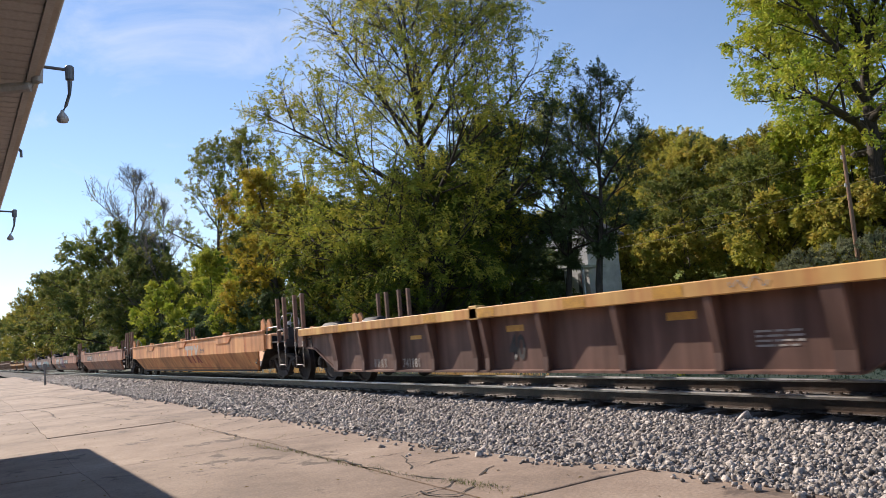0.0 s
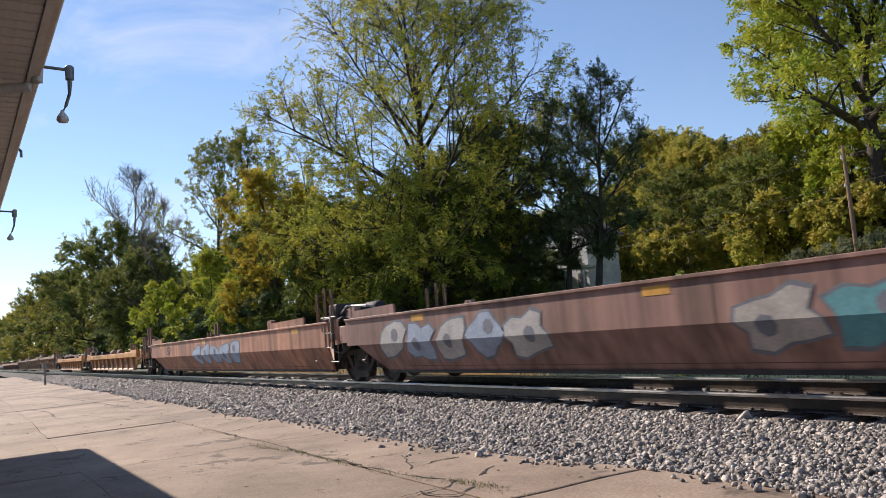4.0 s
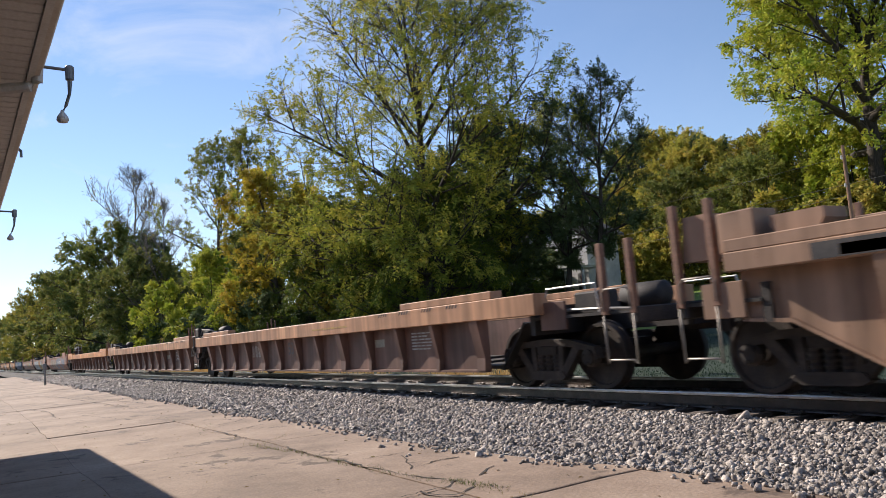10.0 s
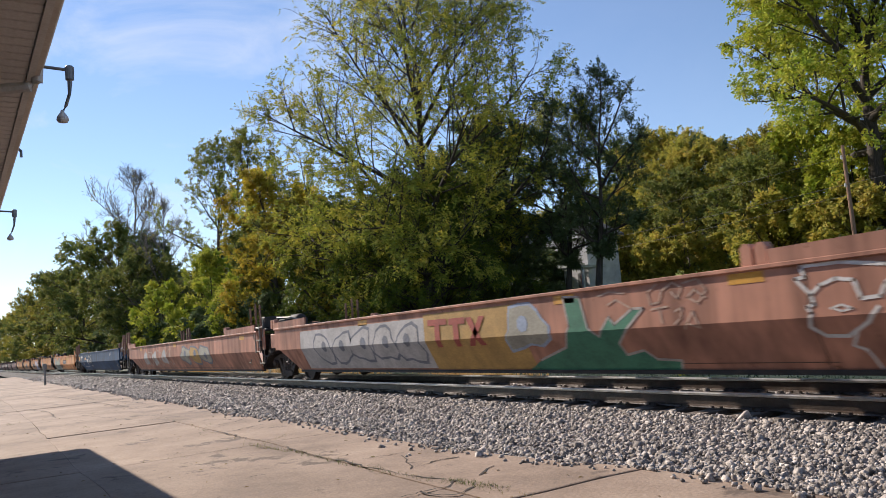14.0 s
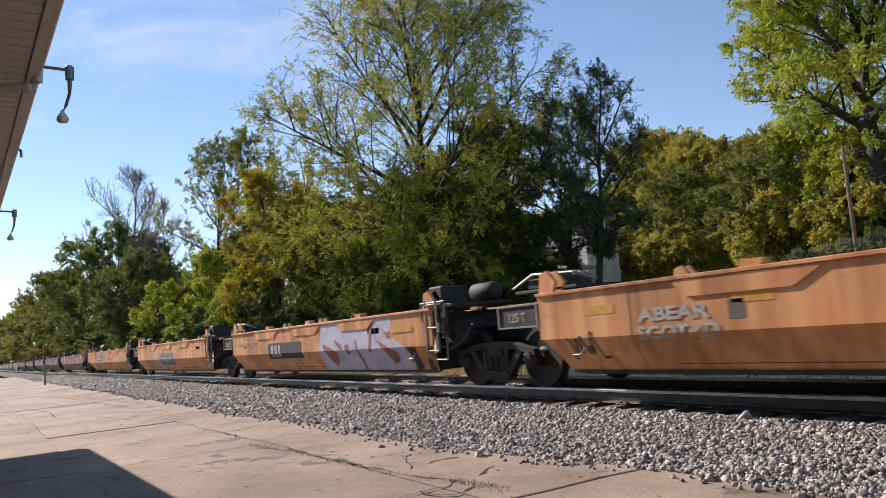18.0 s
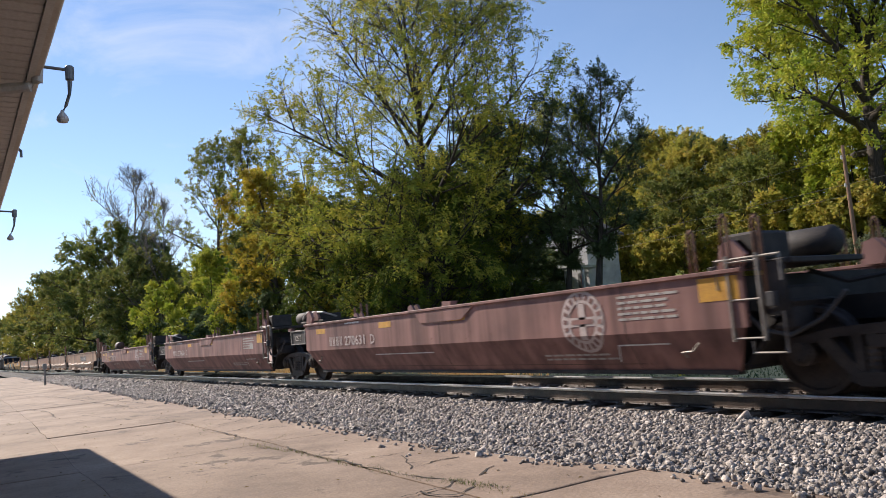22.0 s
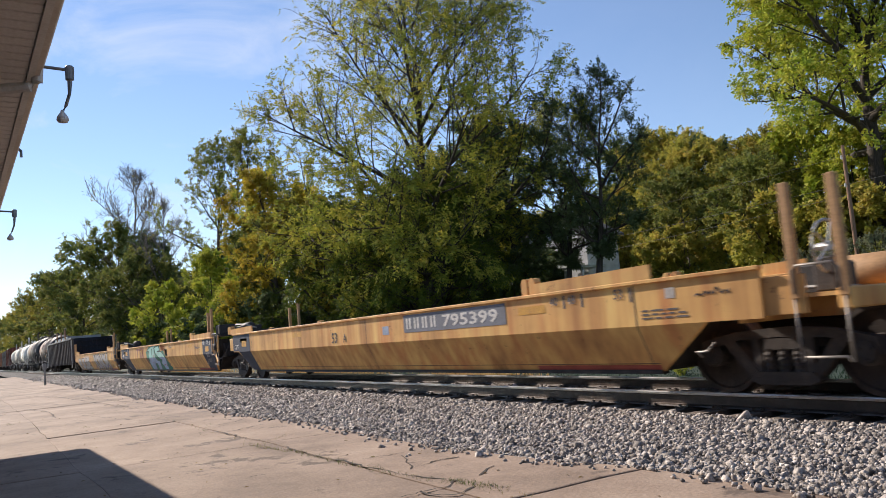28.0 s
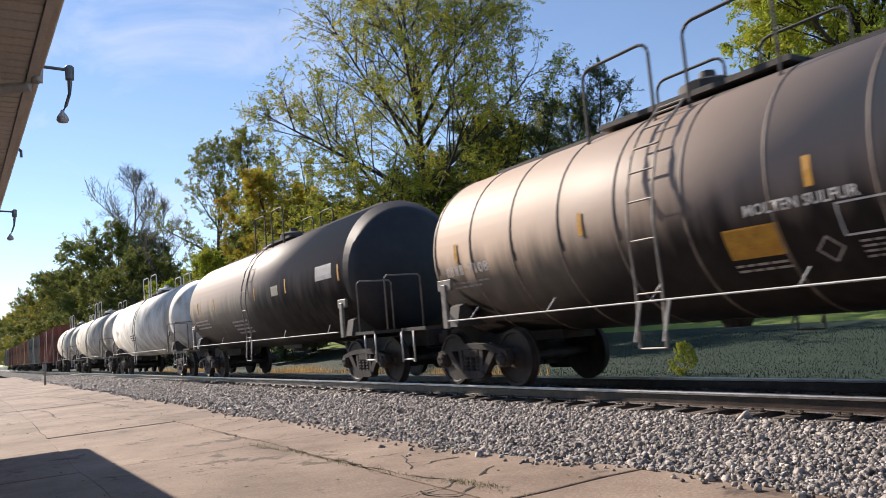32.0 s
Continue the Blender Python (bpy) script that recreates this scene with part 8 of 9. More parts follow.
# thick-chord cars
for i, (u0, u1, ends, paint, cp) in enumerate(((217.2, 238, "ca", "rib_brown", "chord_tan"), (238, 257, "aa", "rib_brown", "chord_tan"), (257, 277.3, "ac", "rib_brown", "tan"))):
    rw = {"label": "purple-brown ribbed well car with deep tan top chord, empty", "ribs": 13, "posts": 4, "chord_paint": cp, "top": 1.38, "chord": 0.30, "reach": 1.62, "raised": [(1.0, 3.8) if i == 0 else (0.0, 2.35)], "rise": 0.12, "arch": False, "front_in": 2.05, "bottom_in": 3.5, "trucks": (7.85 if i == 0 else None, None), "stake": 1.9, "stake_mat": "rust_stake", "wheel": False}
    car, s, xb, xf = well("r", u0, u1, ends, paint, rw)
    st = (xf - xb - 0.2) / 12
    s.lines(xf - st * 1.85, 0.95, 0.6, 6, M["dirty_white"], 0.025, i)
    s.rect(xb + st * 9 + 0.2, xb + st * 9 + 0.6, 0.75, 0.9, M["khaki"], "painted_patch")
    s.marks(3, xb + st * 3 + 0.25, 0.66, 0.3, M["dirty_white"] if i != 1 else M["faded_white"], 0.4)
    if i == 2:
        s.marks(4, xb + st + 0.25, 0.72, 0.2, W)
        s.text("720721", xb + st * 2 + 0.25, 0.72, 0.2, W)
    s.text("53", xb + st * 5 + 0.5, 0.7, 0.3, M["grey_patch"])
    cs = Side(car, [(1.08, -1.62), (1.5, -1.62)])
    for q in range(4):
        for g in range(4):
            cs.fill([[(xf - 3.2 + q * 0.8 + 0.09 * g, 1.31), (xf - 3.16 + q * 0.8 + 0.09 * g, 1.31), (xf - 3.12 + q * 0.8 + 0.09 * g, 1.37), (xf - 3.16 + q * 0.8 + 0.09 * g, 1.37)]], BK, "vent_slot")
    cs.lines(xf - 6.5, 1.2, 2.0, 1, M["ochre"], 0.035, i)

# brown smooth cars with graffiti
kw = dict(K53, label="rust-brown smooth-sided well car with grey-blue paint blocks, empty", stake_mat="rust_stake", front_in=1.5, crease_in=0.32, bottom_in=2.5, crease=0.77, box_end=True, guide_rise=0.29, art=(None, (1.4, 1.7, 2.6)), trucks=(9.2, -9.2), guide_at=((5.75, 8.1), (-8.7, -6.2)), pads=((-0.3, 1.0), (1.8, 3.5), (4.6, 5.3), (-2.4, -1.2)))
car, s, xb, xf = well("k", 277.3, 297.5, "ca", "red_brown", kw)
for x0, x1, z0, z1 in ((0.3, 1.6, 0.40, 1.2), (1.3, 2.7, 0.72, 1.28), (1.7, 2.2, 0.35, 0.8), (2.9, 4.1, 0.55, 1.28), (3.5, 4.9, 0.36, 0.72), (4.7, 5.6, 0.8, 1.3), (5.2, 6.3, 0.66, 1.1), (6.1, 7.3, 0.72, 1.22)):
    s.fill([[(x0, z0), (x1 - 0.1, z0 - 0.03), (x1, z1), (x0 + 0.12, z1 - 0.02)]], M["slate_blue"], "painted_block", 0.0035 + 0.0004 * (int(x0 * 10) % 3))
number(s, 1.74, 0.85, 0.19, "727847", W, total=2.7)
s.rect(1.05, 1.3, 0.83, 1.02, M["ochre"], "painted_patch", 0.007)
s.bubble(-4.9, -0.1, 0.40, 1.2, 5, [M["khaki"], PAINT["red_brown"]], M["dirty_white"], 24, edge_w=0.04)
s.scrawl(8.45, 9.1, 0.95, 1.15, M["dirty_white"], 31, 0.025, 12)
s.scrawl(7.3, 8.4, 0.92, 1.02, M["dark_brown"], 34, 0.03, 9)
s.rect(7.5, 8.0, 1.14, 1.3, M["ochre"], "painted_patch")
s.rect(8.05, 8.5, 1.12, 1.28, M["khaki"], "painted_patch")
s.text("172", 6.8, 0.8, 0.15, M["dirty_white"], bold=0)
kw = dict(K53, label="brown smooth-sided well car with green and grey graffiti, empty", art=((0.5, 0.56, 0.9), (2.6, 2.9, 3.7)), trucks=(None, -7.55), guide_at=((7.2, 9.2), (-7.1, -5.0)))
car, s, xb, xf = well("k", 297.5, 317, "aa", "red_brown", kw)
s.rect(0.4, 3.15, 0.32, 1.27, M["ochre"], "painted_block")
s.rect(-5.4, 0.4, 0.34, 1.22, M["silver"], "painted_block")
s.bubble(-4.6, 0.3, 0.40, 1.2, 5, M["silver"], M["slate"], 44, edge_w=0.06)
s.fill([[(0.55, 1.07), (1.15, 1.07), (1.15, 1.17), (0.55, 1.17)], [(0.76, 0.7), (0.92, 0.7), (0.92, 1.07), (0.76, 1.07)], [(1.22, 1.06), (1.7, 1.06), (1.7, 1.16), (1.22, 1.16)], [(1.34, 0.7), (1.5, 0.7), (1.5, 1.06), (1.34, 1.06)], [(1.72, 1.15), (1.88, 1.15), (2.2, 0.7), (2.04, 0.7)], [(2.1, 1.15), (2.25, 1.15), (1.88, 0.7), (1.72, 0.7)]], M["brick_red"], "logo_shape", 0.012)
s.bubble(2.7, 3.7, 0.5, 1.28, 1, M["khaki"], M["pale_blue"], 46, edge_w=0.05)
s.fill([[(2.95, 0.31), (5.75, 0.31), (5.8, 0.42), (5.45, 0.44), (5.3, 0.55), (5.0, 0.5), (4.95, 0.64), (5.48, 1.05), (5.3, 1.05), (4.98, 0.88), (4.9, 0.98), (4.66, 0.74), (4.5, 0.86), (4.4, 1.26), (4.08, 1.30), (4.15, 0.9), (3.95, 0.62), (3.3, 0.45)]], M["green"], "graffiti_fill")
s.stroke([(3.3, 0.45), (3.95, 0.62), (4.15, 0.9), (4.08, 1.29), (4.4, 1.26), (4.5, 0.86), (4.66, 0.74), (4.9, 0.98), (4.98, 0.88), (5.3, 1.05), (5.48, 1.05), (4.95, 0.64), (5.0, 0.5), (5.3, 0.55), (5.45, 0.44), (5.8, 0.42), (5.75, 0.32)], 0.03, M["dirty_white"])
for pts in ([(5.72, 1.30), (5.57, 1.22), (5.6, 1.08), (5.74, 1.1), (5.78, 1.22), (5.95, 1.3), (6.07, 1.24), (6.0, 1.12), (5.92, 1.2)], [(6.1, 1.28), (6.3, 1.31), (6.4, 1.18), (6.28, 1.05), (6.14, 1.12), (6.24, 1.2), (6.38, 1.1)], [(5.6, 1.02), (5.85, 1.04)], [(5.72, 1.03), (5.75, 0.86)], [(5.95, 0.98), (6.05, 1.02), (6.02, 0.9), (5.92, 0.84)], [(6.05, 0.78), (6.19, 0.97), (6.26, 0.78), (6.1, 0.84)], [(4.75, 1.24), (4.95, 1.28), (5.2, 1.24)], [(4.9, 1.12), (5.05, 1.18), (5.28, 1.06)]):
    s.stroke(pts, 0.022, M["dust_spray"])
# the outline of a head in one white line
s.stroke([(8.45, 1.2), (8.3, 1.24), (7.9, 1.3), (7.51, 1.30), (7.54, 1.2), (7.44, 1.19), (7.58, 1.03), (7.68, 1.11), (7.84, 1.16), (8.0, 1.13), (8.05, 0.96), (8.22, 0.97), (8.28, 1.08), (8.45, 1.16)], 0.034, W)
s.stroke([(7.58, 1.03), (7.6, 0.94), (7.53, 0.92), (7.56, 0.86), (7.51, 0.73), (7.63, 0.64), (7.84, 0.63), (8.07, 0.75), (8.19, 0.88)], 0.034, W)
s.stroke([(7.76, 0.89), (7.86, 0.92), (7.96, 0.88), (7.86, 0.86), (7.78, 0.89)], 0.02, W)
s.stroke([(7.95, 0.69), (7.85, 0.54), (7.95, 0.50), (7.99, 0.42), (8.02, 0.32)], 0.026, W)
reflectors(s, (-2.0, 4.1, 6.9), 1.2)
kw = dict(K53, label="red-brown smooth-sided well car with faint white graffiti, empty", art=((-1.2, -1.1, -0.7), None), guide_at=((8.0, 10.7), (-8.6, -6.9)))
car, s, xb, xf = well("k", 317, 336.3, "ac", "red_brown", kw)
s.bubble(xb + 3.5, xb + 9.0, 0.45, 1.15, 6, [M["silver"], PAINT["red_brown"]], M["dust_spray"], 51, edge_w=0.05)
s.bubble(xb + 10.5, xb + 14.5, 0.42, 1.2, 3, [M["khaki"], M["ochre"]], M["slate"], 52, edge_w=0.07)
reflectors(s, (xb + 3, xb + 9.6, xf - 1.4), 1.18)

# navy blue car
kw = dict(K53, label="navy blue smooth-sided well car with white lettering, empty", guides="none", top=1.42, stake=2.05, wheel=False, deck_paint=True)
car, s, xb, xf = well("k", 336.3, 356, "cc", "navy", kw)
for x, tx in ((xb + 1.95, "53"), (xb + 3.2, "48"), (xb + 4.15, "45"), (xb + 5.7, "40"), (xf - 3.0, "53")):
    s.rect(x - 0.09, x - 0.05, 1.05, 1.26, W, "scale_mark")
    s.text(tx, x, 1.1, 0.15, W)
s.text("20", xb + 5.75, 0.92, 0.15, W)
s.rect(xb + 0.0, xb + 0.5, 0.92, 1.18, Y, "reflector")
s.rect(xb + 2.9, xb + 3.65, 0.97, 1.09, Y, "reflector")
s.lines(xb + 0.7, 1.2, 0.9, 6, M["dirty_white"], 0.022, 5)
s.lines(xb + 4.6, 1.22, 0.9, 4, M["dirty_white"], 0.025, 6)
s.fill([[(xb + 3.85 + 0.03 * i, 0.98 - 0.07 * i), (xb + 4.5 - 0.02 * i, 1.0 - 0.07 * i), (xb + 4.55 - 0.05 * i, 0.965 - 0.07 * i), (xb + 3.95 + 0.03 * i, 0.945 - 0.07 * i)] for i in range(6)], W, "logo_shape")
s.marks(8, xb + 4.75, 0.72, 0.24, M["silver"], 0.25)
s.marks(9, xb + 5.5, 0.52, 0.1, M["silver"], 0.3)
s.fill([[(xb + 1.45 + 0.14 * math.cos(t * 0.7), 1.16 + 0.11 * math.sin(t * 0.7)) for t in range(9)]], W, "logo_shape")
s.rect(xb + 2.4, xb + 4.4, 0.50, 0.52, W, "stripe")
s.fill([[(xb + 2.1, 0.62), (xb + 2.32, 0.60), (xb + 2.38, 0.78), (xb + 2.16, 0.80)]], M["dirty_white"], "placard")

# 40-foot tan five-unit set
tan5 = ((356, 375, "ca"), (375, 390, "aa"), (390, 404.4, "aa"), (404.4, 419.4, "aa"), (419.4, 435.6, "ac"))
for i, (u0, u1, ends) in enumerate(tan5):
    kw = dict(K, crease=0.74, no_loops=True, lips=i == 0, label=("tan smooth-sided well car with mint graffiti, empty", "tan smooth-sided well car with white sprayed words, empty", "tan smooth-sided well car with lilac and red graffiti, empty", "tan smooth-sided well car with a dark painted patch, empty", "tan smooth-sided well car with a black number patch, empty")[i], flap_at=((-4.6, -1.8, 1.0), (-2.3, 0.5, 3.2), (-2.3, 0.5, 3.2), (-2.3, 0.5, 3.2), (-4.6, -1.8, 1.0, 3.8))[i])
    car, s, xb, xf = well("k", u0, u1, ends, "tan", kw)
    reflectors(s, (xb + 1.2, xb + 3.4, xb + 6.3, xb + 9.3, xf - 1.2), 1.02, 0.5)
    if i == 0:
        s.fill([[(-7.1, 0.31), (-2.9, 0.31), (-2.55, 0.63), (-2.8, 1.3), (-6.9, 1.3)]], M["khaki_mint"], "painted_block", 0.003)
        for q in range(6):
            x = -6.5 + 0.66 * q
            s.stroke([(x, 1.2), (x + 0.1, 0.95), (x - 0.05, 0.62), (x + 0.12, 0.38), (x + 0.35, 0.5), (x + 0.3, 0.85), (x + 0.42, 1.12)], 0.05 if q % 2 else 0.035, M["slate"] if q % 3 else M["mint"])
            s.stroke([(x + 0.2, 0.72), (x + 0.32, 0.5), (x + 0.26, 0.36)], 0.07, M["black"])
        throw_up(s, -2.62, -1.75, 0.55, 0.7, M["black"], 62)
        throw_up(s, -1.65, -0.8, 0.55, 0.76, M["black"], 63)
        s.lines(-2.35, 0.45, 0.6, 1, M["black"], 0.05, 62)
        number(s, 0.02, 0.83, 0.17, "742211", W, BK, total=1.9)
        s.text("A", -0.42, 0.85, 0.17, BK)
        reflectors(s, (2.9, 3.7), 1.1, 0.9)
    elif i == 1:
        s.text("ABEAR", -3.75, 0.9, 0.15, M["dirty_white"], bold=0.05, width=1.6)
        s.text("SCOTYD", -3.8, 0.69, 0.15, M["dirty_white"], bold=0.05, width=1.45)
        s.rect(-2.5, -2.3, 0.86, 1.06, M["grey_patch"], "placard")
        s.scrawl(xb + 0.5, xb + 1.2, 0.45, 0.95, M["grey_patch"], 64, 0.03)
        s.text("E", xb + 8.6, 0.95, 0.2, BK)
        s.marks(3, xb + 8.8, 0.55, 0.3, M["grey_patch"], 0.4)
    elif i == 2:
        s.rect(xb + 3.1, xb + 5.5, 0.6, 1.0, BK, "painted_patch")
        s.marks(3, xb + 3.4, 0.66, 0.28, W, 0.5, 0.012)
        s.fill([[(1.15, 0.31), (1.15, 0.61), (1.46, 1.31), (4.75, 1.31), (4.74, 1.11), (4.54, 0.95), (4.87, 0.88), (5.17, 0.76), (5.27, 0.59), (5.16, 0.31)]], M["lilac"], "painted_block")
        s.fill([[(1.43, 0.89), (1.89, 0.80), (2.19, 0.70), (2.09, 0.52), (1.84, 0.40), (1.66, 0.50), (1.57, 0.70)], [(2.04, 0.98), (2.28, 0.90), (2.45, 0.85), (2.49, 0.72), (2.27, 0.81)], [(2.61, 0.84), (2.80, 0.86), (2.85, 0.66), (2.69, 0.63)],
                [(3.11, 0.97), (3.20, 0.92), (3.28, 0.61), (3.23, 0.32), (3.13, 0.33), (3.17, 0.74)], [(3.81, 1.30), (4.03, 1.30), (3.94, 1.10), (3.82, 0.66), (3.72, 0.68), (3.81, 1.03)], [(4.05, 0.92), (4.57, 0.76), (4.83, 0.64), (4.81, 0.51), (4.58, 0.42), (4.49, 0.50), (4.34, 0.72)],
                [(4.46, 1.04), (4.61, 1.03), (4.66, 0.90), (4.52, 0.93)]], M["logo_red"], "graffiti_fill", 0.008)
        s.fill([[(5.25, 0.74), (5.58, 0.74), (5.53, 0.59), (5.52, 0.38), (5.41, 0.31), (5.22, 0.31), (5.30, 0.52)], [(5.82, 0.55), (5.93, 0.48), (5.90, 0.31), (5.68, 0.31), (5.72, 0.41)], [(6.05, 0.73), (6.12, 0.70), (5.98, 0.44), (5.92, 0.31), (6.0, 0.5)]], BK, "graffiti_fill", 0.006)
        s.stroke([(4.05, 1.28), (4.08, 0.85), (4.12, 0.34)], 0.018, M["slate"])
        s.stroke([(4.1, 1.22), (4.3, 1.12), (4.46, 1.04)], 0.014, M["slate"])
        s.stroke([(2.5, 1.2), (2.62, 0.95), (2.6, 0.6)], 0.012, M["slate"])
        s.stroke([(3.5, 0.8), (3.62, 0.55), (3.68, 0.4)], 0.012, M["slate"])
        s.rect(4.72, 5.54, 1.01, 1.11, Y, "reflector", 0.012)
        s.scrawl(xb + 0.5, xb + 2.6, 0.85, 1.1, M["grey_patch"], 67, 0.02)
    elif i == 3:
        s.rect(-0.9, 1.6, 0.5, 0.98, M["slate"], "painted_patch")
        s.bubble(-0.6, 1.4, 0.56, 0.88, 3, M["dirty_white"], BK, 68, 0.3, edge_w=0.04)
        s.lines(-2.2, 0.95, 1.1, 8, M["dirty_white"], 0.04, 68)
        s.rect(4.6, 5.5, 1.0, 1.12, Y, "reflector")
        s.lines(5.65, 1.02, 0.6, 1, M["dirty_white"], 0.04)
    else:
        number(s, -2.85, 0.88, 0.17, "742211", W, M["grey_patch"], total=1.95)
        s.text("B", -0.68, 0.88, 0.2, M["grey_patch"])
        s.scrawl(xb + 0.7, xb + 1.3, 0.5, 0.9, M["grey_patch"], 69, 0.03)
        s.scrawl(1.0, 1.9, 0.82, 1.0, M["grey_patch"], 70, 0.03)
        s.text("TWO2", 1.1, 0.62, 0.13, M["grey_patch"])
        s.text("ZNAS", 1.2, 0.45, 0.13, M["grey_patch"])

# 40-foot maroon five-unit set
red5 = ((435.6, 453.2, "ca"), (453.2, 468.2, "aa"), (468.2, 483, "aa"), (483, 498, "aa"), (498, 514.2, "ac"))
for i, (u0, u1, ends) in enumerate(red5):
    kw = dict(K, crease=0.76, flap_at=(0.6,), label="maroon smooth-sided well car with a round white emblem, empty" if i in (0, 2, 4, 1) else "maroon smooth-sided well car with white numerals, empty")
    car, s, xb, xf = well("k", u0, u1, ends, "maroon", kw)
    reflectors(s, (xb + 0.9, xb + 4.0, xf - 5.4), 1.12, 0.5)
    s.rect(*((5.85, 6.35) if i else (xf - 1.3, xf - 0.6)), 1.05, 1.3, Y, "reflector")
    s.stroke([(xb + 3.4, 0.62), (xb + 5.6, 0.62)], 0.02, W, "stripe")
    s.stroke([(xf - 2.0, 0.42), (xf - 1.9, 0.62), (xf - 1.1, 0.62)], 0.018, W, "stripe")
    s.lines(xb + 2.2, 1.27, 0.8, 1, W, 0.03, i)
    s.lines(4.62 if i else xf - 3.6, 1.18, 0.9 if i else 1.3, 5, M["dirty_white"], 0.03, 70 + i)
    s.lines(xf - 3.4, 0.5, 1.4, 2, M["dirty_white"], 0.025, 80 + i)
    ex = {0: -4.39, 1: 4.0, 2: 3.97, 4: 4.0}.get(i)
    if ex:
        cz, r = 0.94, 0.4

        def ring(r0, r1, a0=0.0, a1=6.2832, n=40):
            return [[(ex + q * math.cos(a), cz + q * math.sin(a)) for q, a in ((r0, t0), (r1, t0), (r1, t1), (r0, t1))] for t0, t1 in ((a0 + (a1 - a0) * k / n, a0 + (a1 - a0) * (k + 1) / n) for k in range(n))]
        tagged(s.fill(ring(0.245, 0.40), M["emblem_white"], "emblem", 0.006), kind="stuff")
        tagged(s.fill([[(ex - 0.06, cz - 0.235), (ex + 0.06, cz - 0.235), (ex + 0.06, cz + 0.235), (ex - 0.06, cz + 0.235)], [(ex - 0.24, cz - 0.06), (ex + 0.24, cz - 0.06), (ex + 0.24, cz + 0.06), (ex - 0.24, cz + 0.06)]], M["emblem_white"], "emblem", 0.006), kind="stuff")
        tagged(s.fill([q for k in range(20) for q in ring(0.285, 0.36, 0.2 + k * 0.314, 0.2 + k * 0.314 + 0.17, 1)], PAINT["maroon"], "emblem", 0.010), kind="stuff")
        tagged(s.fill([[(ex - 0.2, cz - 0.03), (ex + 0.2, cz - 0.03), (ex + 0.2, cz + 0.03), (ex - 0.2, cz + 0.03)]], PAINT["maroon"], "emblem", 0.010), kind="stuff")
    if i != 0:
        number(s, -4.12, 0.84, 0.19, "270631", M["emblem_white"], total=1.85)
        s.text({1: "E", 2: "D", 3: "C", 4: "B"}[i], -2.15, 0.84, 0.19, M["emblem_white"])
    if i == 4:
        s.marks(4, -4.34, 0.80, 0.24, Y, 0.3)
        s.rect(-5.46, -5.06, 1.1, 1.26, Y, "reflector")
        s.rect(-5.36, -5.18, 0.88, 1.09, Y, "reflector")
    if i == 3:
        s.rect(xb + 10.8, xb + 11.1, 0.9, 1.05, M["dirty_white"], "placard")
        for k in range(6):
            s.rect(xb + 4.4 + 1.1 * k, xb + 4.5 + 1.1 * k, 0.85, 1.3, M["pink_fade"], "faded_streak")

# 40-foot ledge-sided five-unit set
led5 = ((514.2, 532.2, "ca"), (532.2, 546.6, "aa"), (546.6, 561.4, "aa"), (561.4, 576.4, "aa"), (576.4, 594.4, "ac"))
for i, (u0, u1, ends) in enumerate(led5):
    kw = {"label": "dusty tan flat-sided well car with cover plates on a ledge, empty", "stake": 2.2, "stake_mat": "rust_stake", "wheel": i in (0, 4), "crease_in": 0.85, "bottom_in": 3.35, "trucks": (6.15 if i == 0 else None, None)}
    car, s, xb, xf = well("l", u0, u1, ends, ("grey_tan", "grey_tan", "pink_tan", "grey_tan", "pink_tan")[i], kw)
    if i in (0, 4):
        number(s, -0.1 if i == 0 else -2.0, 0.95, 0.19, "759906", M["dirty_white"], M["grey_patch"], total=2.7)
        s.lines(xb + 8.6, 1.25, 1.0, 4, M["grey_patch"], 0.025)
    else:
        s.marks(3, 1.6, 0.92, 0.32, M["pink"], 1.2)
        s.text("E", -1.5, 0.95, 0.16, M["grey_patch"])
        s.lines(5.05, 1.3, 1.1, 7, M["grey_patch"], 0.025, 90 + i)
        s.rect(xf - 1.0, xf - 0.5, 1.1, 1.25, M["ochre"], "painted_patch")
    if i == 2:
        s.scrawl(xb + 1.2, xb + 3.0, 0.95, 1.25, M["dirty_white"], 95, 0.04)
    s.text("40", xb + 1.5, 1.0, 0.22, M["grey_patch"])

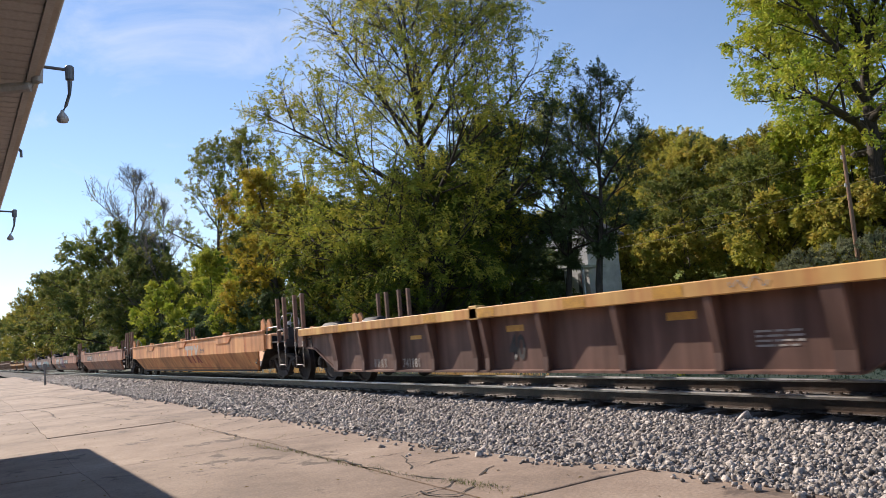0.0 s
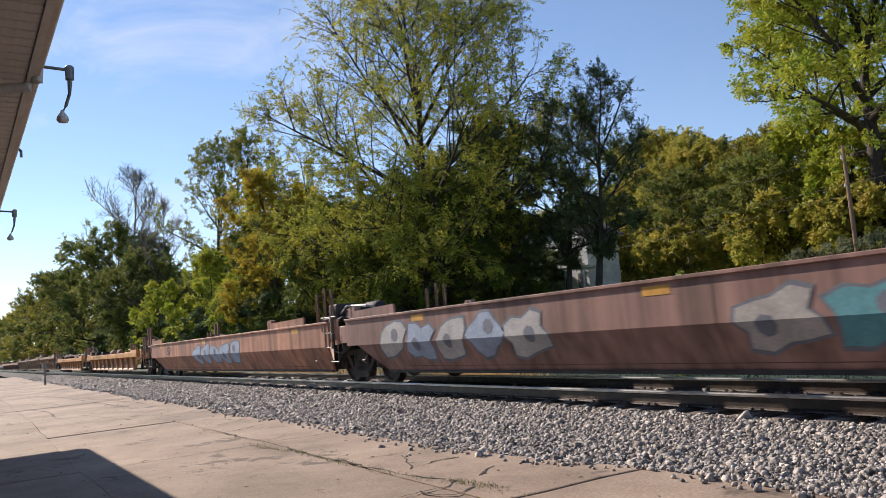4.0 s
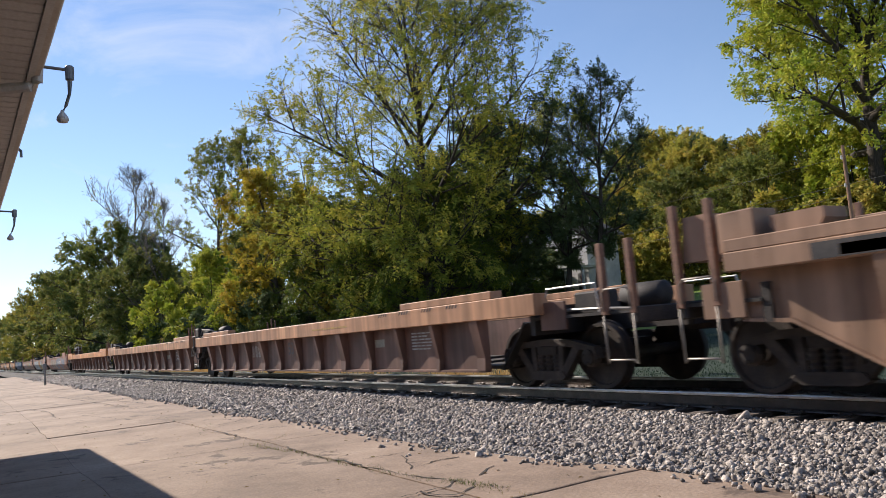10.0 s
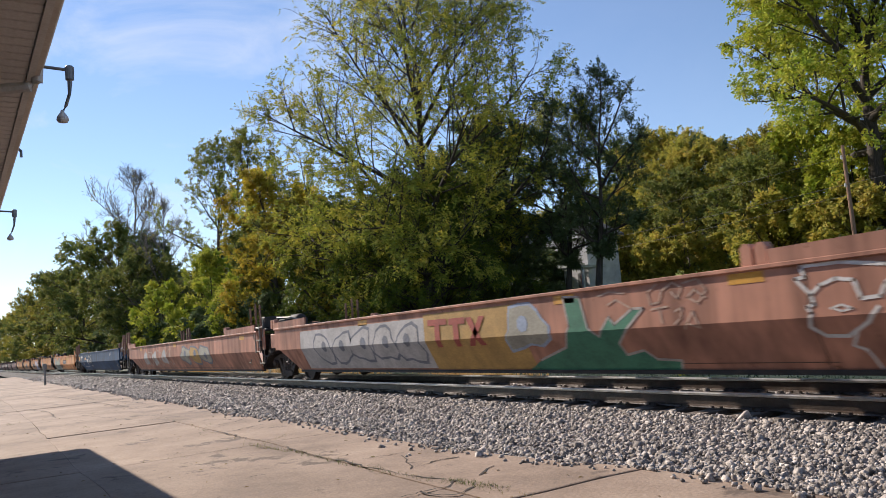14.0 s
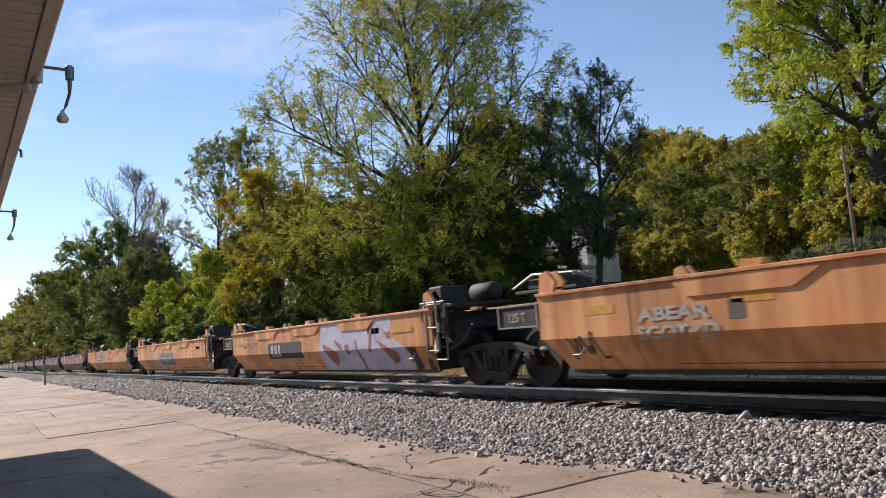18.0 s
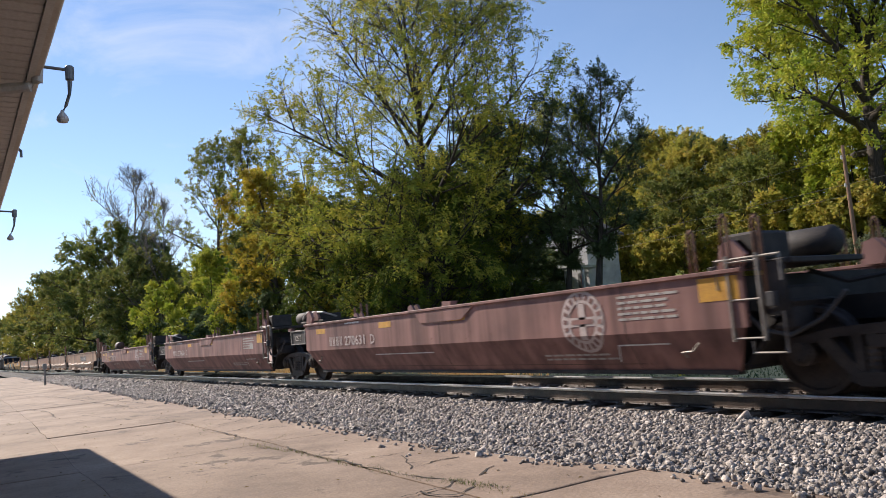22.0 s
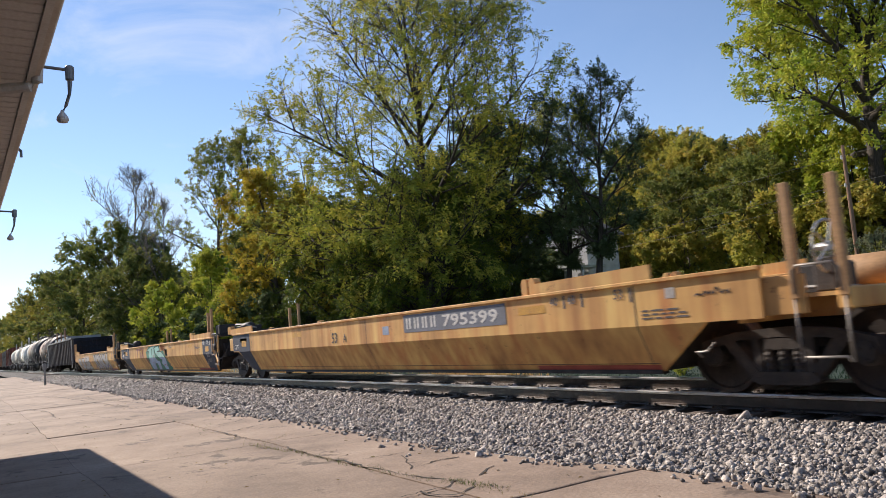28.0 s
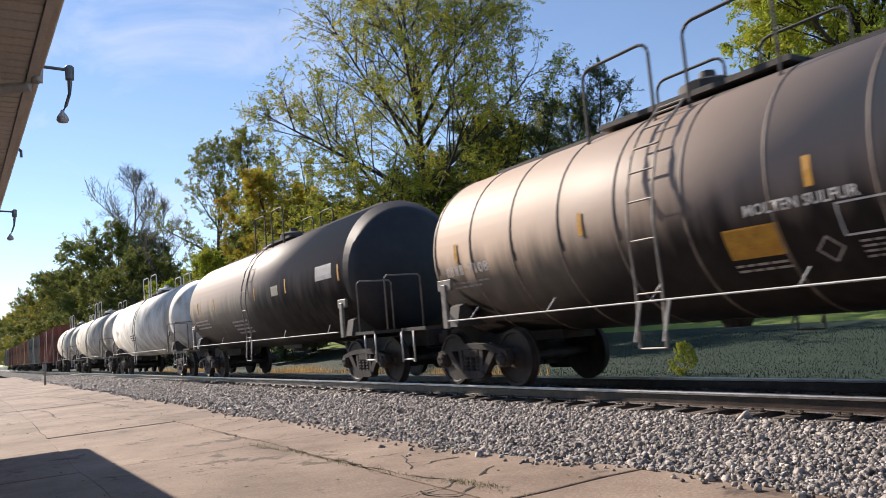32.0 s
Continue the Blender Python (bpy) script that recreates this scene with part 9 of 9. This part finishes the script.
# three yellow-tan 53-foot units
yel3 = ((594.4, 614.2, "ca"), (614.2, 633.6, "aa"), (633.6, 653.4, "ac"))
for i, (u0, u1, ends) in enumerate(yel3):
    kw = dict(K53, crease=0.84, label=("yellow-tan smooth-sided well car with a dark number patch, empty", "yellow-tan well car with navy ends and mint graffiti, empty", "orange-tan well car covered in white and black graffiti")[i], deck_paint=True, planks=True, stake=2.13, stake_mat="tan_stake", front_in=1.2, crease_in=0.7, bottom_in=2.8, art=((1.45, 1.5, 1.9), (0.75, 1.2, 2.1)), trucks=((8.55, None), (None, None), (None, None))[i], guide_at=(((5.2, 7.3), (-9.3, -7.3)), ((5.6, 8.1), (-8.9, -7.0)), ((6.2, 8.4), (-8.4, -6.6)))[i])
    car, s, xb, xf = well("k", u0, u1, ends, "yellow_tan", kw)
    reflectors(s, (xb + 1.0, xb + 5.2, xb + 11.6, xb + 14.2), 1.1, 0.6)
    if i != 1:
        s.lines(7.1, 1.0, 0.65, 3, M["grey_patch"], 0.02, 101 + i)
        s.rect(7.48, 7.62, 1.13, 1.25, M["dirty_white"], "placard")
    for tx, x in (("40", 5.75), ("48", 6.1), ("53", 6.95)) if i != 1 else ():
        s.text(tx, x - 0.28, 1.18, 0.12, M["grey_patch"])
        s.rect(x - 0.02, x + 0.02, 1.13, 1.30, M["grey_patch"], "scale_mark")
    s.rect(*((4.8, 7.1), (5.55, 7.5), (5.6, 7.6))[i], 0.30, 0.37, M["brick_red"], "sill_stripe")
    if i == 0:
        number(s, 1.45, 1.05, 0.19, "795399", W, M["slate"], total=2.9)
        s.text("53", -1.9, 0.9, 0.22, BK)
        s.text("A", -1.3, 0.9, 0.17, BK)
        s.rect(0.5, 0.75, 0.98, 1.14, M["pale_blue"], "placard")
        s.fill([[(xb, 0.86), (-8.6, 0.86), (-8.1, 0.31), (-7.5, 0.31), (-7.6, 1.33), (xb, 1.33)]], M["navy_panel"], "painted_panel")
        s.rect(-8.3, -7.9, 0.98, 1.14, Y, "reflector", 0.008)
        s.text("125T", -9.0, 0.92, 0.13, W, lift=0.01)
        s.scrawl(7.9, 8.35, 1.12, 1.2, M["grey_patch"], 108, 0.02)
    elif i == 1:
        s.fill([[(6.97, 0.31), (7.75, 0.31), (xf, 0.7), (xf, 1.33), (6.93, 1.33)]], M["navy_panel"], "painted_panel")
        s.rect(7.3, 7.7, 0.92, 1.09, Y, "reflector", 0.008)
        s.text("48", 6.99, 1.16, 0.12, W, lift=0.008)
        s.text("53", 7.5, 1.18, 0.12, W, lift=0.008)
        s.rect(7.17, 7.19, 1.12, 1.28, W, "scale_mark", 0.008)
        s.rect(7.68, 7.70, 1.14, 1.3, W, "scale_mark", 0.008)
        s.rect(7.82, 7.95, 1.13, 1.25, M["dirty_white"], "placard", 0.008)
        s.lines(7.35, 0.86, 0.36, 4, M["dirty_white"], 0.018, 104, 0.008)
        s.lines(7.36, 0.66, 0.34, 3, M["dirty_white"], 0.016, 105, 0.008)
        s.lines(5.9, 1.12, 0.55, 3, M["grey_patch"], 0.02, 109)
        s.fill([[(xb + 0.0, 0.86), (xb + 0.5, 0.86), (xb + 1.4, 0.31), (xb + 2.4, 0.31), (xb + 2.2, 1.33), (xb, 1.33)]], M["navy_panel"], "painted_panel")
        s.text("125T", xb + 0.35, 0.9, 0.17, W, lift=0.01)
        s.text("53", xb + 1.0, 1.2, 0.1, W, lift=0.01)
        s.text("48", xb + 1.75, 1.22, 0.1, W, lift=0.01)
        s.rect(xb + 1.2, xb + 1.7, 1.0, 1.18, Y, "reflector", 0.009)
        s.lines(xb + 1.1, 0.92, 0.5, 4, M["dirty_white"], 0.02, 107, 0.009)
        s.fill([[(-4.85, 1.18), (-4.3, 1.18), (-4.3, 1.28), (-4.85, 1.28)], [(-4.66, 0.86), (-4.5, 0.86), (-4.5, 1.18), (-4.66, 1.18)], [(-4.24, 1.18), (-3.72, 1.18), (-3.72, 1.28), (-4.24, 1.28)], [(-4.06, 0.86), (-3.9, 0.86), (-3.9, 1.18), (-4.06, 1.18)], [(-3.68, 1.28), (-3.55, 1.28), (-3.2, 0.84), (-3.34, 0.84)], [(-3.32, 1.28), (-3.18, 1.28), (-3.55, 0.84), (-3.7, 0.84)]], M["logo_red"], "logo_shape")
        # a large piece: mint letters that turn blue below the crease, on a green cloud
        s.fill([[(-2.67, 1.07), (-2.1, 1.3), (-1.2, 1.31), (0.11, 1.31), (0.28, 1.07), (0.83, 1.09), (1.23, 0.84), (1.26, 0.62), (1.48, 0.39), (1.43, 0.31), (-2.6, 0.31), (-2.36, 0.74)]], M["green"], "graffiti_fill", 0.004)
        letters = (
            ([(-2.35, 1.14), (-1.55, 1.28), (-0.88, 1.31), (-0.89, 1.24), (-1.45, 1.2), (-1.52, 0.84), (-2.0, 0.84), (-1.94, 1.13)], [(-2.0, 0.835), (-1.52, 0.835), (-1.5, 0.7), (-1.33, 0.67), (-1.55, 0.33), (-2.2, 0.33), (-2.3, 0.66), (-2.05, 0.69)]),
            ([(-1.5, 0.84), (-1.3, 1.22), (-1.0, 1.28), (-0.72, 0.84)], [(-1.5, 0.835), (-0.72, 0.835), (-0.6, 0.68), (-0.22, 0.67), (-0.55, 0.33), (-0.95, 0.33), (-0.85, 0.59), (-1.24, 0.6), (-1.5, 0.33), (-1.85, 0.36)]),
            ([(-0.79, 1.22), (-0.05, 1.3), (0.14, 1.12), (-0.4, 1.06), (0.49, 1.04), (1.05, 0.84), (0.0, 0.84), (-0.6, 1.0)], [(0.0, 0.835), (1.05, 0.835), (1.1, 0.79), (0.72, 0.33), (0.25, 0.33), (0.0, 0.6), (0.5, 0.74), (0.05, 0.78)]),
        )
        for top, low in letters:
            s.stroke(top + [top[0]], 0.06, BK, "graffiti_outline")
            s.stroke(low + [low[0]], 0.06, M["slate"], "graffiti_outline")
            s.fill([top], M["mint"], "graffiti_fill", 0.012)
            s.fill([low], M["lilac_blue"], "graffiti_fill", 0.012)
        spot_rng = random.Random(5)
        for k in range(26):
            x, z, r = spot_rng.uniform(-2.1, 0.9), spot_rng.choice((0.36, 0.5, 0.62, 0.75, 0.9, 1.0)), spot_rng.uniform(0.02, 0.05)
            s.fill([[(x + r * math.cos(q), z + r * math.sin(q)) for q in (0, 1, 2, 3, 4, 5)]], M["pink"] if z > 0.6 else M["logo_red"], "graffiti_spot", 0.016)
        throw_up(s, 0.35, 1.1, 1.12, 1.3, M["brick_red"], 71)
        throw_up(s, -2.75, -2.45, 0.6, 0.85, M["logo_red"], 74)
        s.stroke([(1.25, 0.8), (1.45, 0.75), (1.3, 0.65), (1.48, 0.55), (1.3, 0.45), (1.22, 0.6)], 0.04, M["logo_red"])
        throw_up(s, 1.1, 1.5, 1.02, 1.14, M["slate"], 72)
        throw_up(s, 1.12, 1.52, 0.9, 1.0, M["slate"], 73)
        s.lines(1.85, 1.22, 0.5, 2, M["grey_patch"], 0.03, 110)
    else:
        s.fill([[(0.3, 0.34), (6.6, 0.32), (6.2, 1.3), (0.1, 1.25)]], M["ochre"], "painted_block", 0.003)
        number(s, -4.28, 1.0, 0.19, "795000", W, total=2.8)
        s.text("53", -0.85, 0.86, 0.22, BK)
        s.word("PULSE", -7.2, -1.5, 0.31, 1.1, M["dirty_white"], M["grey_patch"], 0.06, rim=0.05)
        s.word("YONOH", 0.15, 6.35, 0.31, 1.26, M["dirty_white"], BK, 0.07, rim=0.05, shear=-0.4)
        for hx, hz in ((7.6, 0.45), (8.6, 0.42), (9.6, 0.5), (10.9, 0.42), (12.1, 0.5), (12.9, 0.45)):
            for ox, oz, r in ((0, 0, 0.085), (0.16, 0.06, 0.06), (-0.13, 0.09, 0.05)):
                s.fill([[(-6.9 + hx + ox + r * math.cos(t * 0.9 + hx), hz + oz + 0.8 * r * math.sin(t * 0.9 + hx)) for t in range(7)]], M["purple"], "graffiti_spot", 0.014)
        s.scrawl(-6.9 + 15.2, -6.9 + 16.2, 0.5, 0.9, BK, 75, 0.04)
        s.marks(3, xf - 5.6, 0.62, 0.34, M["brick_red"], 0.4)

coupled(gondola(653.4, 674.9), 653.4, 674.9)

car, s = tank_car(674.9, 688.0, 1.40, 2.21, PAINT["tank_dusty_lit"], "dusty black tank car for molten sulfur with white lettering", {"rings": 10, "inset": 1.15, "shade_black_head": True})
coupled(car, 674.9, 688.0)
s.text("MOLTEN SULFUR", 1.28, 1.88, 0.115, W, lift=0.018, bold=0.03)
s.fill([[(0.95, 1.46), (1.62, 1.46), (1.62, 1.78), (0.95, 1.78)]], Y, "placard")
s.marks(4, -4.5, 1.84, 0.16, W, 0.35)
s.text("7108", -3.85, 1.84, 0.16, W, lift=0.018, bold=0.03, width=1.25)
s.lines(-4.4, 1.70, 0.9, 2, M["dirty_white"], 0.03, 3)
s.lines(0.95, 1.38, 0.5, 2, M["dirty_white"], 0.025, 4)
s.stroke([(2.05 + 0.13, 1.45), (2.05, 1.57), (2.05 - 0.13, 1.45), (2.05, 1.33), (2.05 + 0.13, 1.45)], 0.02, M["dirty_white"], "placard")
for a in (2.25, 2.9):
    s.stroke([(a, 1.55), (a + 0.55, 1.55), (a + 0.55, 1.85), (a, 1.85), (a, 1.55)], 0.02, W, "stencil_box")
s.lines(2.35, 1.47, 0.9, 4, M["dirty_white"], 0.022, 7)
for x in (-1.2, 2.0, 4.0, -4.2):
    s.rect(x, x + 0.09, 2.05, 2.35, Y, "reflector")
for x in (4.2, 5.0):
    s.lines(x, 2.6, 0.6, 6, M["dirty_white"], 0.03, 12)
s.rect(4.2, 4.6, 2.1, 2.2, M["red"], "placard")

car, s = tank_car(688.0, 704.6, 1.5, 2.4, PAINT["tank_grimy_lit"], "dirty black tank car with pale data panel", {"rings": 2, "plat_len": 1.2, "shade_black_head": True})
coupled(car, 688.0, 704.6)
s.rect(5.0, 5.9, 2.3, 2.62, M["silver"], "placard")
s.rect(2.0, 2.5, 2.2, 2.45, M["khaki"], "placard")
for x in (0.6, 3.0, -3.5, -5.5, 6.2):
    s.rect(x, x + 0.08, 2.2, 2.55, Y, "reflector")
s.lines(-6.0, 1.9, 1.6, 3, M["dirty_white"], 0.05, 5)
s.lines(-2.0, 1.7, 1.4, 4, M["dirty_white"], 0.05, 6)
for u0, u1, pn, lab in ((704.6, 722, "tank_white", "clean white tank car with white top railing"), (722, 738.5, "tank_cream", "cream white tank car with streaked sides"), (738.5, 752, "tank_cream", "cream tank car with brown streaks")):
    car, s = tank_car(u0, u1, 1.45, 2.35, PAINT[pn], lab, {"rings": 2, "white": True, "plat_len": 1.5})
    coupled(car, u0, u1)
    s.lines(-2.0, 1.9, 1.4, 3, M["grey_patch"], 0.05, 8)
    s.marks(4, -5.5, 2.1, 0.2, M["grey_patch"])
for u0, u1, pn, top, lab in ((752, 769, "boxcar_red", 4.3, "dark red box car"), (769, 786, "hopper_grey", 4.2, "dark grey box car"), (786, 804, "boxcar_rust", 4.2, "rust-orange box car"), (804, 822, "boxcar_rust", 4.2, "rust-orange box car"), (822, 840, "boxcar_red", 4.3, "dark red box car"), (840, 858, "hopper_grey", 4.2, "dark grey box car")):
    coupled(box_car(u0, u1, PAINT[pn], lab + " with ribbed sides", top), u0, u1)
# ---------------------------------------------------------------- what moves
SPEED = 21.1


def motions():
    for car, u in CONSIST:
        walk(car, [(t, pose(SPEED * t - u, 0, 0)) for t in (0, 4, 8, 12, 16, 20, 24, 28, 32)])
    centre = {car: u for car, u in CONSIST}
    # wheels roll without slipping as they come up to the platform and pass it
    for wheel, car, x in WHEELS:
        here = [k for k in range(0, 961) if -26 < SPEED * k / FPS - centre[car] + x < 2.5]
        if not here:
            continue
        base = wheel.matrix_basis.copy()
        k0, k1 = here[0], here[-1]
        rows = [(0.0, base)] if k0 > 0 else []
        rows += [(k / FPS, base @ pose(0, 0, 0, 0, math.degrees(SPEED * (k - k0) / FPS / 0.457), 0)) for k in here]
        if k1 < 960:
            rows.append((32.0, rows[-1][1]))
        walk(wheel, rows)


motions()
